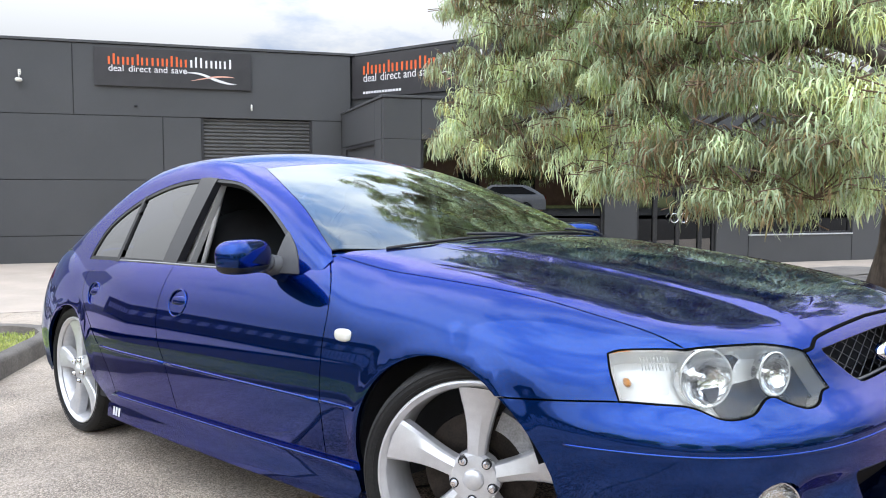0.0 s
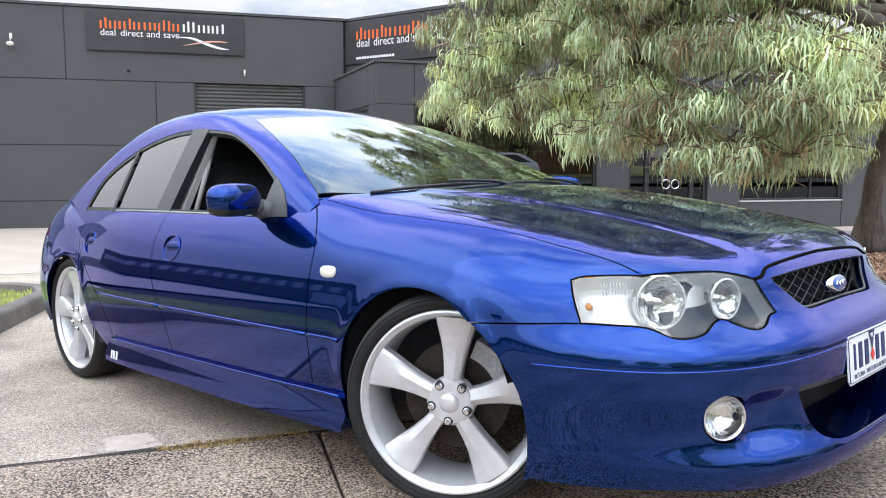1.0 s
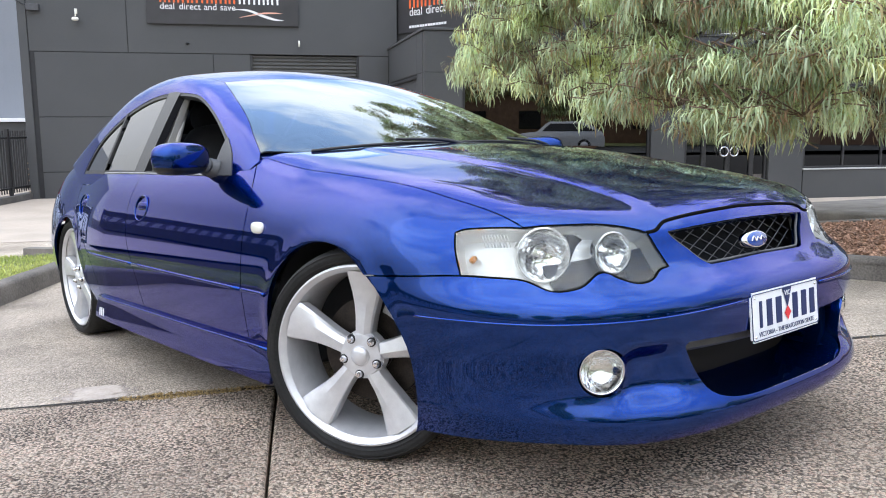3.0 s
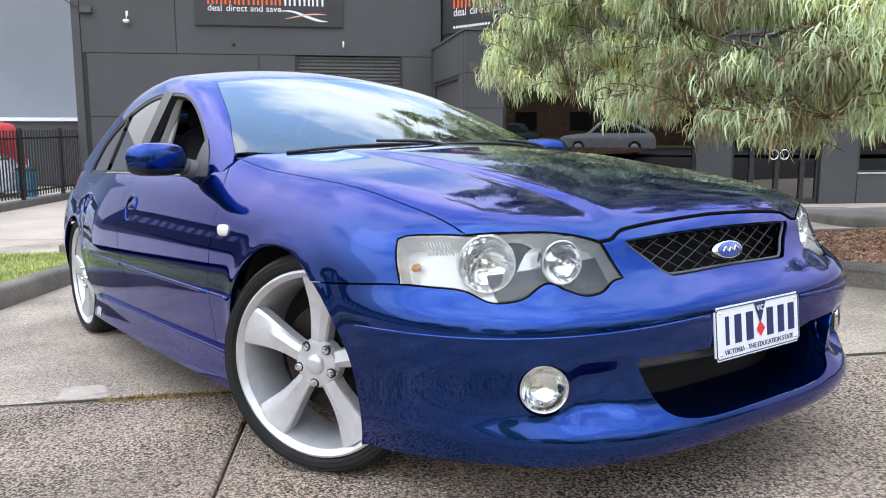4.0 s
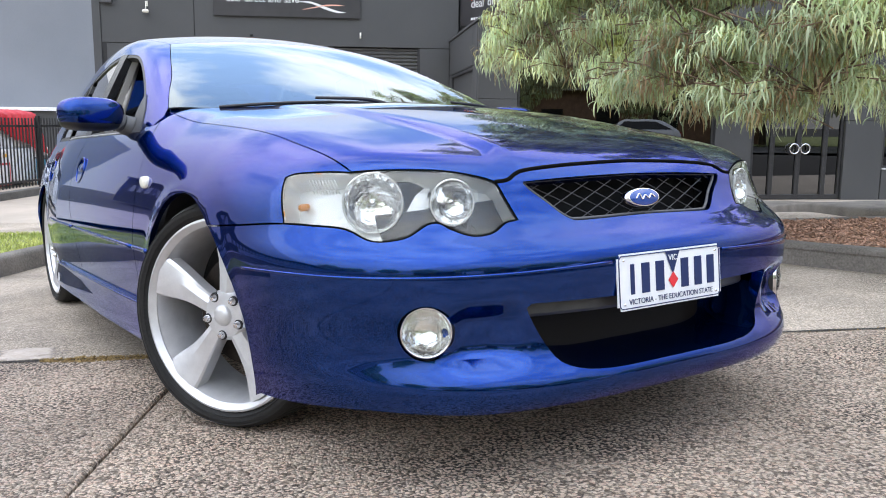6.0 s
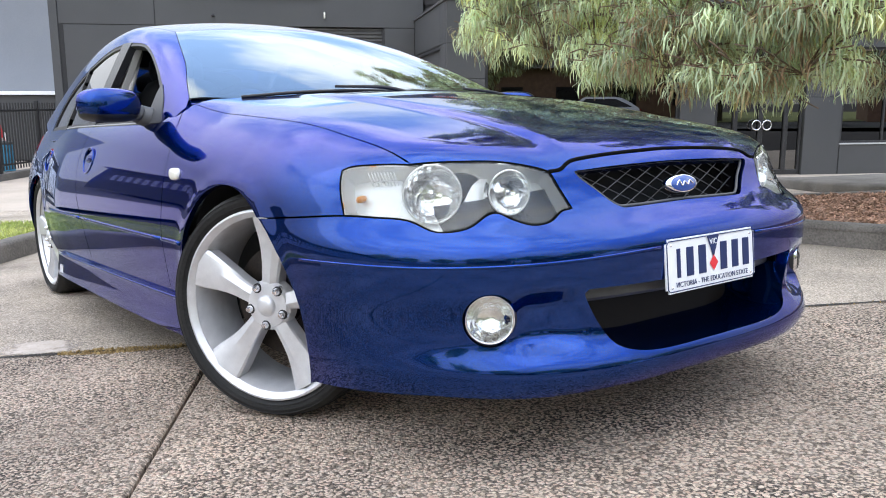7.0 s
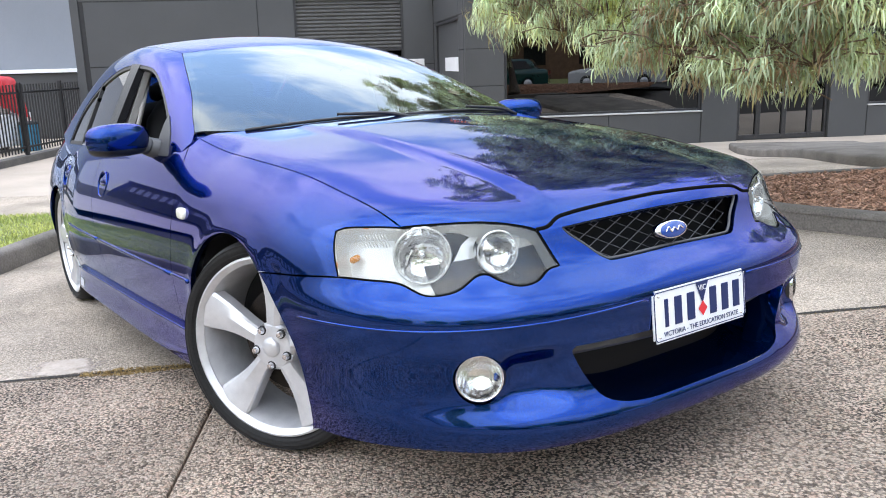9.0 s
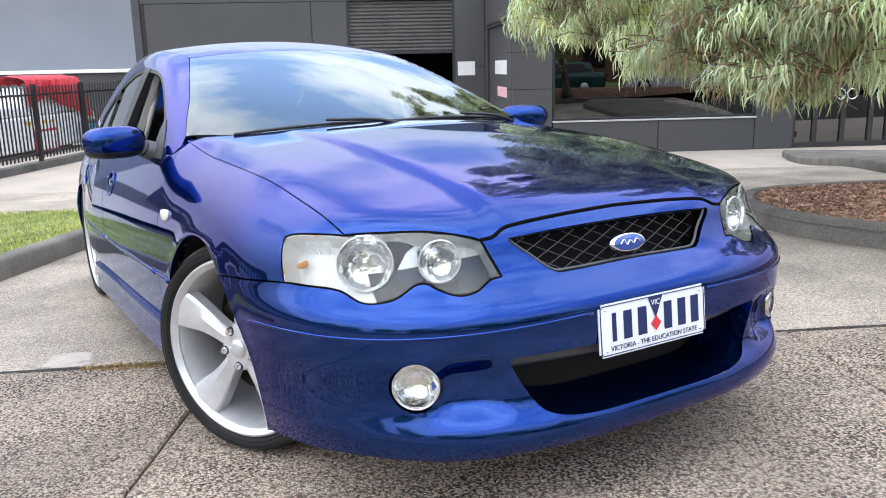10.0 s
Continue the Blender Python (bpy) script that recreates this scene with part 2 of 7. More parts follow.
def spl(*knots):
    """A smooth curve through knots (x, y), as a function of an array."""
    xs, ys = np.array([k[0] for k in knots], float), np.array([k[1] for k in knots], float)
    order = np.argsort(xs)
    xs, ys = xs[order], ys[order]
    d = np.gradient(ys, xs)

    def f(x):
        x = np.clip(x, xs[0], xs[-1])
        i = np.clip(np.searchsorted(xs, x) - 1, 0, len(xs) - 2)
        h = xs[i + 1] - xs[i]
        t = (x - xs[i]) / h
        return ys[i] * (1 + 2 * t) * (1 - t) ** 2 + d[i] * h * t * (1 - t) ** 2 + ys[i + 1] * t * t * (3 - 2 * t) + d[i + 1] * h * t * t * (t - 1)

    return f


def smax(a, b, k):
    return np.maximum(a, b) + np.maximum(k - np.abs(a - b), 0) ** 2 / (4 * k)


def sstep(x, lo, hi):
    t = np.clip((x - lo) / (hi - lo), 0, 1)
    return t * t * (3 - 2 * t)


def curve(pts, n=8, closed=False):
    """Catmull-Rom points through 3D knots."""
    P = [Vector(p) for p in pts]
    out = []
    m = len(P)
    for i in range(m if closed else m - 1):
        p1, p2 = P[i], P[(i + 1) % m]
        p0 = P[i - 1] if i > 0 or closed else p1 * 2 - p2
        p3 = P[(i + 2) % m] if i + 2 < m or closed else p2 * 2 - p1
        for k in range(n):
            t = k / n
            out.append(0.5 * ((2 * p1) + (p2 - p0) * t + (2 * p0 - 5 * p1 + 4 * p2 - p3) * t * t + (3 * p1 - 3 * p2 + p3 - p0) * t ** 3))
    if not closed:
        out.append(P[-1])
    return [tuple(p) for p in out]


# ---- the saloon's body as two smooth solids, in the car's own frame: x ahead, y left, z up, front axle near 0 ----
ARCH = ((-0.06, 0.33), (-2.845, 0.33))
ARCH_R = 0.345
side_w = spl((0.10, 0.862), (0.19, 0.880), (0.30, 0.905), (0.42, 0.922), (0.50, 0.929), (0.60, 0.922), (0.70, 0.904), (0.78, 0.878), (0.86, 0.838), (0.92, 0.798), (1.0, 0.735), (1.1, 0.64))
nose_x = spl((0.10, 0.84), (0.17, 0.885), (0.21, 0.920), (0.255, 0.926), (0.275, 0.915), (0.31, 0.893), (0.36, 0.886), (0.43, 0.888), (0.48, 0.890), (0.535, 0.882), (0.56, 0.862), (0.59, 0.826), (0.65, 0.788), (0.71, 0.768), (0.745, 0.750), (0.80, 0.70), (0.9, 0.60))
tail_x = spl((0.15, 0.76), (0.25, 0.84), (0.5, 0.87), (0.62, 0.85), (0.8, 0.80), (1.0, 0.72))
hood_z = spl((0.9, 0.66), (0.745, 0.744), (0.6, 0.793), (0.45, 0.829), (0.276, 0.864), (0.05, 0.902), (-0.224, 0.937), (-0.5, 0.968), (-0.75, 1.0), (-1.2, 1.01), (-2.6, 1.03), (-3.0, 1.03), (-3.9, 0.99))


def F_body(p):
    x, ay, z = p[:, 0], np.abs(p[:, 1]), p[:, 2]
    b = side_w(z) - 0.02 * np.clip((x + 1.2) / 1.2, 0, 1) ** 2 - 0.03 * np.clip((-x - 2.2) / 1.0, 0, 1) ** 2 - 0.045 * sstep(-x, 2.0, 2.85)
    for cx, cz in ARCH:
        r = np.hypot(x - cx, z - cz)
        b = b + 0.007 * np.exp(-((r - ARCH_R - 0.005) / 0.035) ** 2) * sstep(z, 0.25, 0.4)
    n = 2.95 + 0.15 * sstep(z, 0.34, 0.45) - 0.17 * sstep(z, 0.53, 0.62)
    xf = np.maximum(x, 0)
    a = nose_x(z)
    front = b * (((xf / a) ** n + (ay / b) ** n) ** (1 / n) - 1)
    # duct recess between fog lamp and intake
    front = front + 0.030 * sstep(ay, 0.41, 0.50) * (1 - sstep(ay, 0.54, 0.62)) * sstep(z, 0.270, 0.33) * (1 - sstep(z, 0.39, 0.445)) * (x > 0)
    xr = np.maximum(-x - 3.0, 0)
    rear = b * (((xr / tail_x(z)) ** 2.7 + (ay / b) ** 2.7) ** (1 / 2.7) - 1)
    plan = np.where(x < -3.0, rear, front)
    dome = 0.013 * (1 - sstep(ay, 0.33 + 0.04 * (0.7 - x), 0.40 + 0.04 * (0.7 - x))) * sstep(x, -0.7, -0.2) * (1 - sstep(x, 0.62, 0.78))
    top = (z - (hood_z(x) - 0.085 * ay ** 2 + dome)) * 0.98
    k = 0.06 + (0.03 + 0.09 * sstep(x, -0.75, -0.35)) * (1 - sstep(x - 0.25 * ay, 0.10, 0.46))
    return smax(plan, top, k)


def F_cabin(p):
    x, ay, z = p[:, 0], np.abs(p[:, 1]), p[:, 2]
    base = 0.50 + 0.25 * ay ** 2
    u = -x - base
    ws = (z - (0.962 + 0.43 * u - 0.035 * u * u - 0.05 * ay ** 2)) * 0.92
    rf = z - (1.405 - 0.19 * (x + 1.98) ** 2 - 0.15 * ay ** 2)
    gs = (ay - (0.814 - 0.43 * (z - 0.9) - 0.08 * (z - 0.9) ** 2 - 0.03 * ((x + 1.4) / 1.3) ** 2)) * 0.93
    rw = (z - (1.325 - 0.52 * (-x - 2.60) - 0.12 * ay ** 2)) * 0.89
    return smax(smax(smax(ws, rf, 0.10), rw, 0.10), gs, 0.07)


def grad(F, p, e=0.002):
    g = np.stack([F(p + e * np.eye(3)[i]) - F(p - e * np.eye(3)[i]) for i in range(3)], 1)
    return g / np.maximum(np.linalg.norm(g, axis=1, keepdims=True), 1e-9)


class Along:
    """Throws a flat outline onto a solid along one direction."""

    def __init__(self, d):
        self.d = np.array(Vector(d).normalized())
        e1 = Vector((1, 0, 0)) - Vector(self.d) * self.d[0]
        self.e1 = np.array(e1.normalized())
        self.e2 = np.cross(self.d, self.e1)

    def flat(self, p):
        return np.stack([p @ self.e1, p @ self.e2], 1)

    def rays(self, q):
        return q[:, :1] * self.e1 + q[:, 1:] * self.e2 - 2.5 * self.d, np.repeat(self.d[None], len(q), 0)


class Round:
    """Throws an outline onto a solid towards an upright axis at (cx, 0)."""

    def __init__(self, cx, flip=1):
        self.cx, self.flip = cx, flip

    def flat(self, p):
        return np.stack([np.arctan2(p[:, 1], self.flip * (p[:, 0] - self.cx)) * 0.9, p[:, 2]], 1)

    def rays(self, q):
        a = q[:, 0] / 0.9
        d = np.stack([self.flip * np.cos(a), np.sin(a), 0 * a], 1)
        o = d * 2.5
        o[:, 0] += self.cx
        o[:, 2] = q[:, 1]
        return o, -d


def throw(F, o, d, span=2.6, step=0.02, off=0.0):
    ts = np.arange(0.6, span, step)
    lo, hi, found = np.full(len(o), span), np.full(len(o), span), np.zeros(len(o), bool)
    best, bt = np.full(len(o), 9.0), np.full(len(o), span)
    for t in ts:
        v = F(o + d * t) - off
        hit = (v <= 0) & ~found
        lo[hit], hi[hit] = t - step, t
        found |= hit
        near = (v < best) & ~found
        best[near], bt[near] = v[near], t
    lo[~found], hi[~found] = bt[~found], bt[~found]
    for _ in range(18):
        mid = (lo + hi) / 2
        inside = F(o + d * mid[:, None]) - off <= 0
        hi = np.where(inside, mid, hi)
        lo = np.where(inside, lo, mid)
    return o + d * ((lo + hi) / 2)[:, None]


def resample(q, h):
    out = []
    for a, b in zip(q, np.roll(q, -1, 0)):
        n = max(1, int(np.ceil(np.linalg.norm(b - a) / h)))
        out += [a + (b - a) * k / n for k in range(n)]
    out = np.array(out)
    keep = np.linalg.norm(out - np.roll(out, 1, 0), axis=1) > 1e-5
    return out[keep]


def inset(q, g):
    area = np.sum(q[:, 0] * np.roll(q[:, 1], -1) - np.roll(q[:, 0], -1) * q[:, 1])
    t = np.roll(q, -1, 0) - np.roll(q, 1, 0)
    t /= np.maximum(np.linalg.norm(t, axis=1, keepdims=True), 1e-9)
    n = np.stack([-t[:, 1], t[:, 0]], 1) * np.sign(area)
    return q + n * g


def inside(q, pts):
    x, y = pts[:, 0], pts[:, 1]
    r = np.zeros(len(pts), bool)
    for (x1, y1), (x2, y2) in zip(q, np.roll(q, -1, 0)):
        if y1 == y2:
            continue
        c = ((y1 > y) != (y2 > y)) & (x < (x2 - x1) * (y - y1) / (y2 - y1) + x1)
        r ^= c
    return r


def on_skin(F, loop):
    """Loop points drawn onto the solid's surface, each along its own normal."""
    p = np.array(loop, float)
    for _ in range(12):
        p = p - grad(F, p) * np.clip(F(p), -0.05, 0.05)[:, None]
    return p


def panel_arrays(F, proj, outline, holes=(), h=0.03, gap=0.0025, depth=0.016, off=0.0):
    """A trimmed skin of a solid with turned-in edges: verts, faces, normals."""
    snap = lambda l: on_skin(F, l)
    loops = [inset(resample(proj.flat(snap(outline)), h * 0.7), gap)]
    loops += [inset(resample(proj.flat(snap(l)), h * 0.6), -gap) for l in holes]
    lo, hi = loops[0].min(0), loops[0].max(0)
    gx, gy = np.meshgrid(np.arange(lo[0], hi[0], h), np.arange(lo[1], hi[1], h))
    g = np.stack([gx.ravel() + 0.5 * h * (np.round((gy.ravel() - lo[1]) / h) % 2), gy.ravel()], 1)
    ok = inside(loops[0], g)
    for l in loops[1:]:
        ok &= ~inside(l, g)
    rim = np.concatenate(loops)
    g = g[ok]
    if len(g):
        dist = np.min(np.linalg.norm(g[:, None] - rim[None], axis=2), 1)
        g = g[dist > 0.45 * h]
    pts = np.concatenate([rim, g])
    edges, at = [], 0
    for l in loops:
        edges += [(at + i, at + (i + 1) % len(l)) for i in range(len(l))]
        at += len(l)
    v2, e2, tri, *_ = delaunay_2d_cdt([Vector(p) for p in pts], edges, [], 0, 1e-6)
    v2 = np.array([tuple(v) for v in v2])
    tri = [t for t in tri if len(t) == 3]
    mid = np.array([v2[list(t)].mean(0) for t in tri])
    ok = inside(loops[0], mid)
    for l in loops[1:]:
        ok &= ~inside(l, mid)
    tri = [t for t, k in zip(tri, ok) if k]
    o, d = proj.rays(v2)
    v3 = throw(F, o, d, off=off)
    n3 = grad(F, v3)
    # consistent winding, outwards
    out = []
    for a, b, c in tri:
        nn = np.cross(v3[b] - v3[a], v3[c] - v3[a])
        out.append((a, b, c) if nn @ n3[a] > 0 else (a, c, b))
    # turned-in edges
    cnt = {}
    for t in out:
        for a, b in ((t[0], t[1]), (t[1], t[2]), (t[2], t[0])):
            cnt[(a, b)] = cnt.get((a, b), 0) + 1
    rims = [(a, b) for (a, b) in cnt if (b, a) not in cnt]
    V, N, Fc = list(v3), list(n3), list(out)
    if depth:
        idx = {}
        side = {}
        for a, b in rims:
            s = np.cross(v3[b] - v3[a], n3[a])
            s /= max(np.linalg.norm(s), 1e-9)
            for k in (a, b):
                side[k] = side.get(k, 0) + s
        for k, s in side.items():
            s = s / max(np.linalg.norm(s), 1e-9)
            idx[k] = len(V)
            V += [v3[k], v3[k] - n3[k] * depth]
            N += [s, s]
        for a, b in rims:
            Fc.append((idx[b], idx[a], idx[a] + 1, idx[b] + 1))
    return np.array(V), Fc, np.array(N)


def panel(name, mat, parent, F, proj, outline, holes=(), h=0.03, gap=0.0025, depth=0.016, off=0.0, label="", both=False):
    V, Fc, N = panel_arrays(F, proj, outline, holes, h, gap, depth, off)
    made = [part(name, mesh_of(name, V, Fc, mat, N), parent, label)]
    if both:
        made.append(part(name, mesh_of(name, V * (1, -1, 1), [f[::-1] for f in Fc], mat, N * (1, -1, 1)), parent, label))
    return made


def mirrored(pts):
    return [(x, -y, z) for x, y, z in pts]


def arc_pts(c, r, y, a0, a1, n=18):
    return [(c[0] + r * math.cos(radians(a)), y, c[1] + r * math.sin(radians(a))) for a in np.linspace(a0, a1, n)]


# ---- the saloon ----
car = thing("car", "metallic blue four-door saloon with silver five-spoke alloy wheels", "car", GRADE)
SIDE, SLANT, TOP, NOSE = Along((0, 1, 0)), Along((0, 0.75, -0.66)), Along((0, 0, -1)), Round(-0.25)
SLANTG, SCREEN = Along((0, 0.86, -0.5)), Along((-0.30, 0, -0.95))

# shared edges, on the right-hand side
shut_line = curve([(-0.712, -0.748, 0.958), (-0.45, -0.755, 0.93), (-0.2, -0.748, 0.9), (0.097, -0.727, 0.839), (0.344, -0.719, 0.793), (0.578, -0.705, 0.725)], 6)
lamp_top = curve([(0.579, -0.706, 0.725), (0.637, -0.624, 0.728), (0.685, -0.532, 0.724), (0.724, -0.454, 0.707), (0.74, -0.421, 0.694)], 5)
lamp_crown = curve([(0.579, -0.706, 0.725), (0.513, -0.752, 0.727), (0.453, -0.784, 0.724), (0.43, -0.801, 0.716)], 4)
lamp_outer = curve([(0.43, -0.801, 0.716), (0.45, -0.821, 0.674), (0.477, -0.83, 0.612)], 4)
lamp_low = curve([(0.476, -0.829, 0.612), (0.548, -0.79, 0.608), (0.616, -0.743, 0.601), (0.677, -0.71, 0.576), (0.714, -0.654, 0.581), (0.719, -0.597, 0.607), (0.731, -0.57, 0.609), (0.75, -0.552, 0.596), (0.781, -0.516, 0.581), (0.79, -0.47, 0.585), (0.782, -0.426, 0.605), (0.785, -0.394, 0.609)], 4)
lamp_inner = curve([(0.785, -0.394, 0.609), (0.764, -0.404, 0.644), (0.74, -0.421, 0.694)], 4)
hood_nose = curve([(0.74, -0.421, 0.694), (0.745, -0.389, 0.698), (0.74, -0.361, 0.711), (0.739, -0.331, 0.719), (0.742, -0.222, 0.728), (0.741, 0, 0.735)], 6)
bumper_gap = curve([(0.476, -0.829, 0.612), (0.335, -0.878, 0.605), (0.167, -0.912, 0.597)], 4)

# hood
hood_rear = curve([(-0.695, -0.742, 0.95), (-0.572, -0.55, 0.95), (-0.503, -0.28, 0.96), (-0.478, 0, 0.965)], 5)
half_front = lamp_top + hood_nose[1:]
hood_outline = [p for p in shut_line if p[0] > -0.69][::1] + half_front[1:] + mirrored(half_front[1:-1])[::-1] + mirrored([p for p in shut_line if p[0] > -0.69])[::-1] + mirrored(hood_rear[:-1]) + hood_rear[::-1][:-1]
panel("hood", M_PAINT, car, F_body, TOP, hood_outline, h=0.028, gap=0.0016, label="glossy blue hood with a raised centre")

# front fenders
arch_f = arc_pts(ARCH[0], ARCH_R, -0.9, 50, 185, 20)
door_front_gap = curve([(-0.573, -0.90, 0.30), (-0.566, -0.92, 0.5), (-0.564, -0.915, 0.665), (-0.566, -0.885, 0.78), (-0.61, -0.835, 0.87), (-0.712, -0.755, 0.956)], 5)
fender = shut_line + lamp_crown[1:] + lamp_outer[1:] + bumper_gap[1:] + arch_f + [(-0.405, -0.90, 0.29), (-0.573, -0.90, 0.29)] + door_front_gap[1:-1]
panel("front_fender", M_PAINT, car, F_body, SLANT, fender, h=0.026, gap=0.0016, both=True)

# front bumper with openings for grille, intake and fog lamps
grille_half = curve([(0.813, 0, 0.605), (0.812, -0.206, 0.602), (0.804, -0.254, 0.608), (0.779, -0.3, 0.646), (0.758, -0.347, 0.687), (0.76, -0.309, 0.694), (0.769, 0, 0.703)], 4)
grille_hole = grille_half + mirrored(grille_half[1:-1])[::-1]
intake_half = curve([(0.92, 0, 0.266), (0.914, -0.224, 0.267), (0.891, -0.334, 0.285), (0.862, -0.38, 0.336), (0.854, -0.42, 0.408), (0.86, -0.418, 0.423), (0.868, -0.377, 0.425), (0.887, 0, 0.418)], 4)
intake_hole = intake_half + mirrored(intake_half[1:-1])[::-1]
FOG = (0.764, -0.635, 0.376)

FOG_N = grad(F_body, np.array([FOG]))[0]
FOG_N = (FOG_N[0] / math.hypot(FOG_N[0], FOG_N[1]), FOG_N[1] / math.hypot(FOG_N[0], FOG_N[1]))


def fog_loop(r):
    """A round opening square to the bumper's skin."""
    g = FOG_N
    return [(FOG[0] - g[1] * r * math.cos(a), FOG[1] + g[0] * r * math.cos(a), FOG[2] + r * math.sin(a)) for a in np.linspace(0, 2 * math.pi, 28, endpoint=False)]


arch_front = [(ARCH[0][0] + r * math.cos(radians(a)), -0.88, ARCH[0][1] + r * math.sin(radians(a))) for a, r in zip(np.linspace(-26, 47, 12), 0.352 + 0.036 * sstep(-np.linspace(-26, 47, 12), -47, -8))]
half_bumper = bumper_gap[::-1] + lamp_low[1:] + lamp_inner[1:] + hood_nose[1:]
lip = curve([(-0, -0.856, 0.169), (0.321, -0.843, 0.179), (0.664, -0.727, 0.197), (0.851, -0.458, 0.188), (0.901, -0.215, 0.192), (0.907, 0, 0.193)], 5)
lip = [p for p in lip if p[0] > 0.315]
bumper = half_bumper + mirrored(half_bumper[:-1])[::-1] + mirrored(arch_front)[::-1] + mirrored(lip[:-1]) + lip[::-1] + arch_front[:-1]
bumper_ob = panel("front_bumper", M_PAINT, car, F_body, NOSE, bumper, [grille_hole, intake_hole, fog_loop(0.060), mirrored(fog_loop(0.060))], h=0.020, depth=0.03, label="blue front bumper with a deep lip")[0]
# fine raised line across the bumper
swage = curve([(0.36, -0.888, 0.505), (0.515, -0.852, 0.504), (0.706, -0.733, 0.499), (0.844, -0.494, 0.498), (0.887, -0.2, 0.504)], 10)
sw = on_skin(F_body, swage)
for sgn in (1, -1):
    tv_, tf_ = tube([tuple(q * (1, sgn, 1)) for q in sw], 0.0042, 6)
    part("bumper_crease", mesh_of("bumper_crease", tv_, tf_, M_PAINT), bumper_ob)

# black tube under the hood's leading edge, drawn for the shadow in the gap
gap_line = on_skin(F_body, hood_nose)
gap_line = [tuple(p) for p in gap_line - grad(F_body, gap_line) * 0.001]
gap_line = gap_line + mirrored(gap_line[:-1])[::-1]
tv_, tf_ = tube([(x - 0.001, y, z + 0.001) for x, y, z in gap_line], 0.0055, 6)
part("hood_gap_shade", mesh_of("hood_gap_shade", tv_, tf_, M_GASKET_GAP), bumper_ob, "black tube standing for the shadow gap under the hood edge")

# doors
sill_z = 0.298
belt = curve([(-0.712, -0.755, 0.956), (-0.725, -0.78, 0.925), (-0.76, -0.81, 0.882), (-0.84, -0.82, 0.868), (-1.2, -0.82, 0.882), (-1.72, -0.815, 0.895)], 5)
mid_gap = curve([(-1.72, -0.815, 0.895), (-1.732, -0.9, 0.743), (-1.697, -0.92, 0.60), (-1.622, -0.93, 0.495), (-1.566, -0.9, sill_z)], 5)
front_door = door_front_gap[:-1] + belt + mid_gap[1:]
panel_f = panel("front_door", M_PAINT, car, F_body, SIDE, front_door, h=0.03, both=True)
belt_r = [(-1.72, -0.815, 0.895), (-2.2, -0.80, 0.90), (-2.72, -0.76, 0.902)]
rear_gap = curve([(-2.72, -0.78, 0.902), (-2.70, -0.84, 0.80), (-2.645, -0.88, 0.715), (-2.486, -0.9, 0.607), (-2.40, -0.91, 0.55), (-2.312, -0.92, 0.495), (-2.22, -0.91, 0.38), (-2.19, -0.9, sill_z)], 5)
rear_door = mid_gap[::-1] + belt_r[1:] + rear_gap[1:]
panel_r = panel("rear_door", M_PAINT, car, F_body, SIDE, rear_door, h=0.03, both=True)
# bright weatherstrip along the window line
belt_line = curve([(-0.97, -0.82, 0.877), (-1.2, -0.82, 0.885), (-1.72, -0.815, 0.898), (-2.2, -0.80, 0.903), (-2.68, -0.765, 0.905)], 8)
belt_line = on_skin(F_body, belt_line)
for sgn in (1, -1):
    tv_, tf_ = tube([tuple(q * (1, sgn, 1)) for q in belt_line], 0.0045, 6)
    part("weatherstrip", mesh_of("weatherstrip", tv_, tf_, M_CALIPER), car, "grey weatherstrip below the side windows")
# body-coloured rubbing strips
for nm, x0, x1, par in (("rubbing_strip", -0.40, -0.562, car), ("rubbing_strip", -0.572, -1.617, car), ("rubbing_strip", -1.628, -2.305, car)):
    tl = lambda x: 0.487 + 0.012 * (-x - 0.4)
    xs = np.linspace(x0, x1, 14)
    mid = on_skin(F_body, [(x, -0.93, tl(x)) for x in xs])
    for sgn in (1, -1):
        tv_, tf_ = tube([tuple(q * (1, sgn, 1)) for q in mid], 0.0075, 8)
        part(nm, mesh_of(nm, tv_, tf_, M_PAINT), par)
# side skirts
skirt = [(-0.415, -0.9, 0.304), (-1.2, -0.9, 0.304), (-2.20, -0.9, 0.304), (-2.26, -0.9, 0.24), (-2.27, -0.9, 0.186), (-1.2, -0.9, 0.177), (-0.42, -0.9, 0.177), (-0.385, -0.9, 0.24)]


def F_skirt(p):
    """The body with its sill flared out towards the ground."""
    return F_body(p) - 0.03 * sstep(0.30 - p[:, 2], 0.0, 0.13)


panel("side_skirt", M_PAINT, car, F_skirt, SIDE, skirt, h=0.03, depth=0.05, off=0.016, both=True)
edge_line = on_skin(lambda p: F_body(p) - 0.013, [(x, -0.9, 0.301) for x in np.linspace(-0.42, -2.19, 24)])
for sgn in (1, -1):
    tv_, tf_ = tube([tuple(q * (1, sgn, 1)) for q in edge_line], 0.0065, 8)
    part("skirt_edge", mesh_of("skirt_edge", tv_, tf_, M_PAINT), car)

# rear quarters, deck and tail
arch_r = arc_pts(ARCH[1], ARCH_R, -0.9, 0, 180, 22)
quarter = [(-2.728, -0.76, 0.90)] + [(-2.85, -0.75, 0.99), (-3.1, -0.74, 1.0), (-3.45, -0.70, 0.98), (-3.58, -0.68, 0.95), (-3.55, -0.8, 0.75), (-3.55, -0.8, 0.5), (-3.55, -0.84, 0.26), (-3.22, -0.88, 0.26)] + arch_r[::-1][1:-1] + [(-2.49, -0.9, 0.33), (-2.27, -0.9, 0.20), (-2.20, -0.9, 0.295)] + rear_gap[::-1][1:-1]
panel("rear_quarter", M_PAINT, car, F_body, SLANT, quarter, h=0.035, both=True)
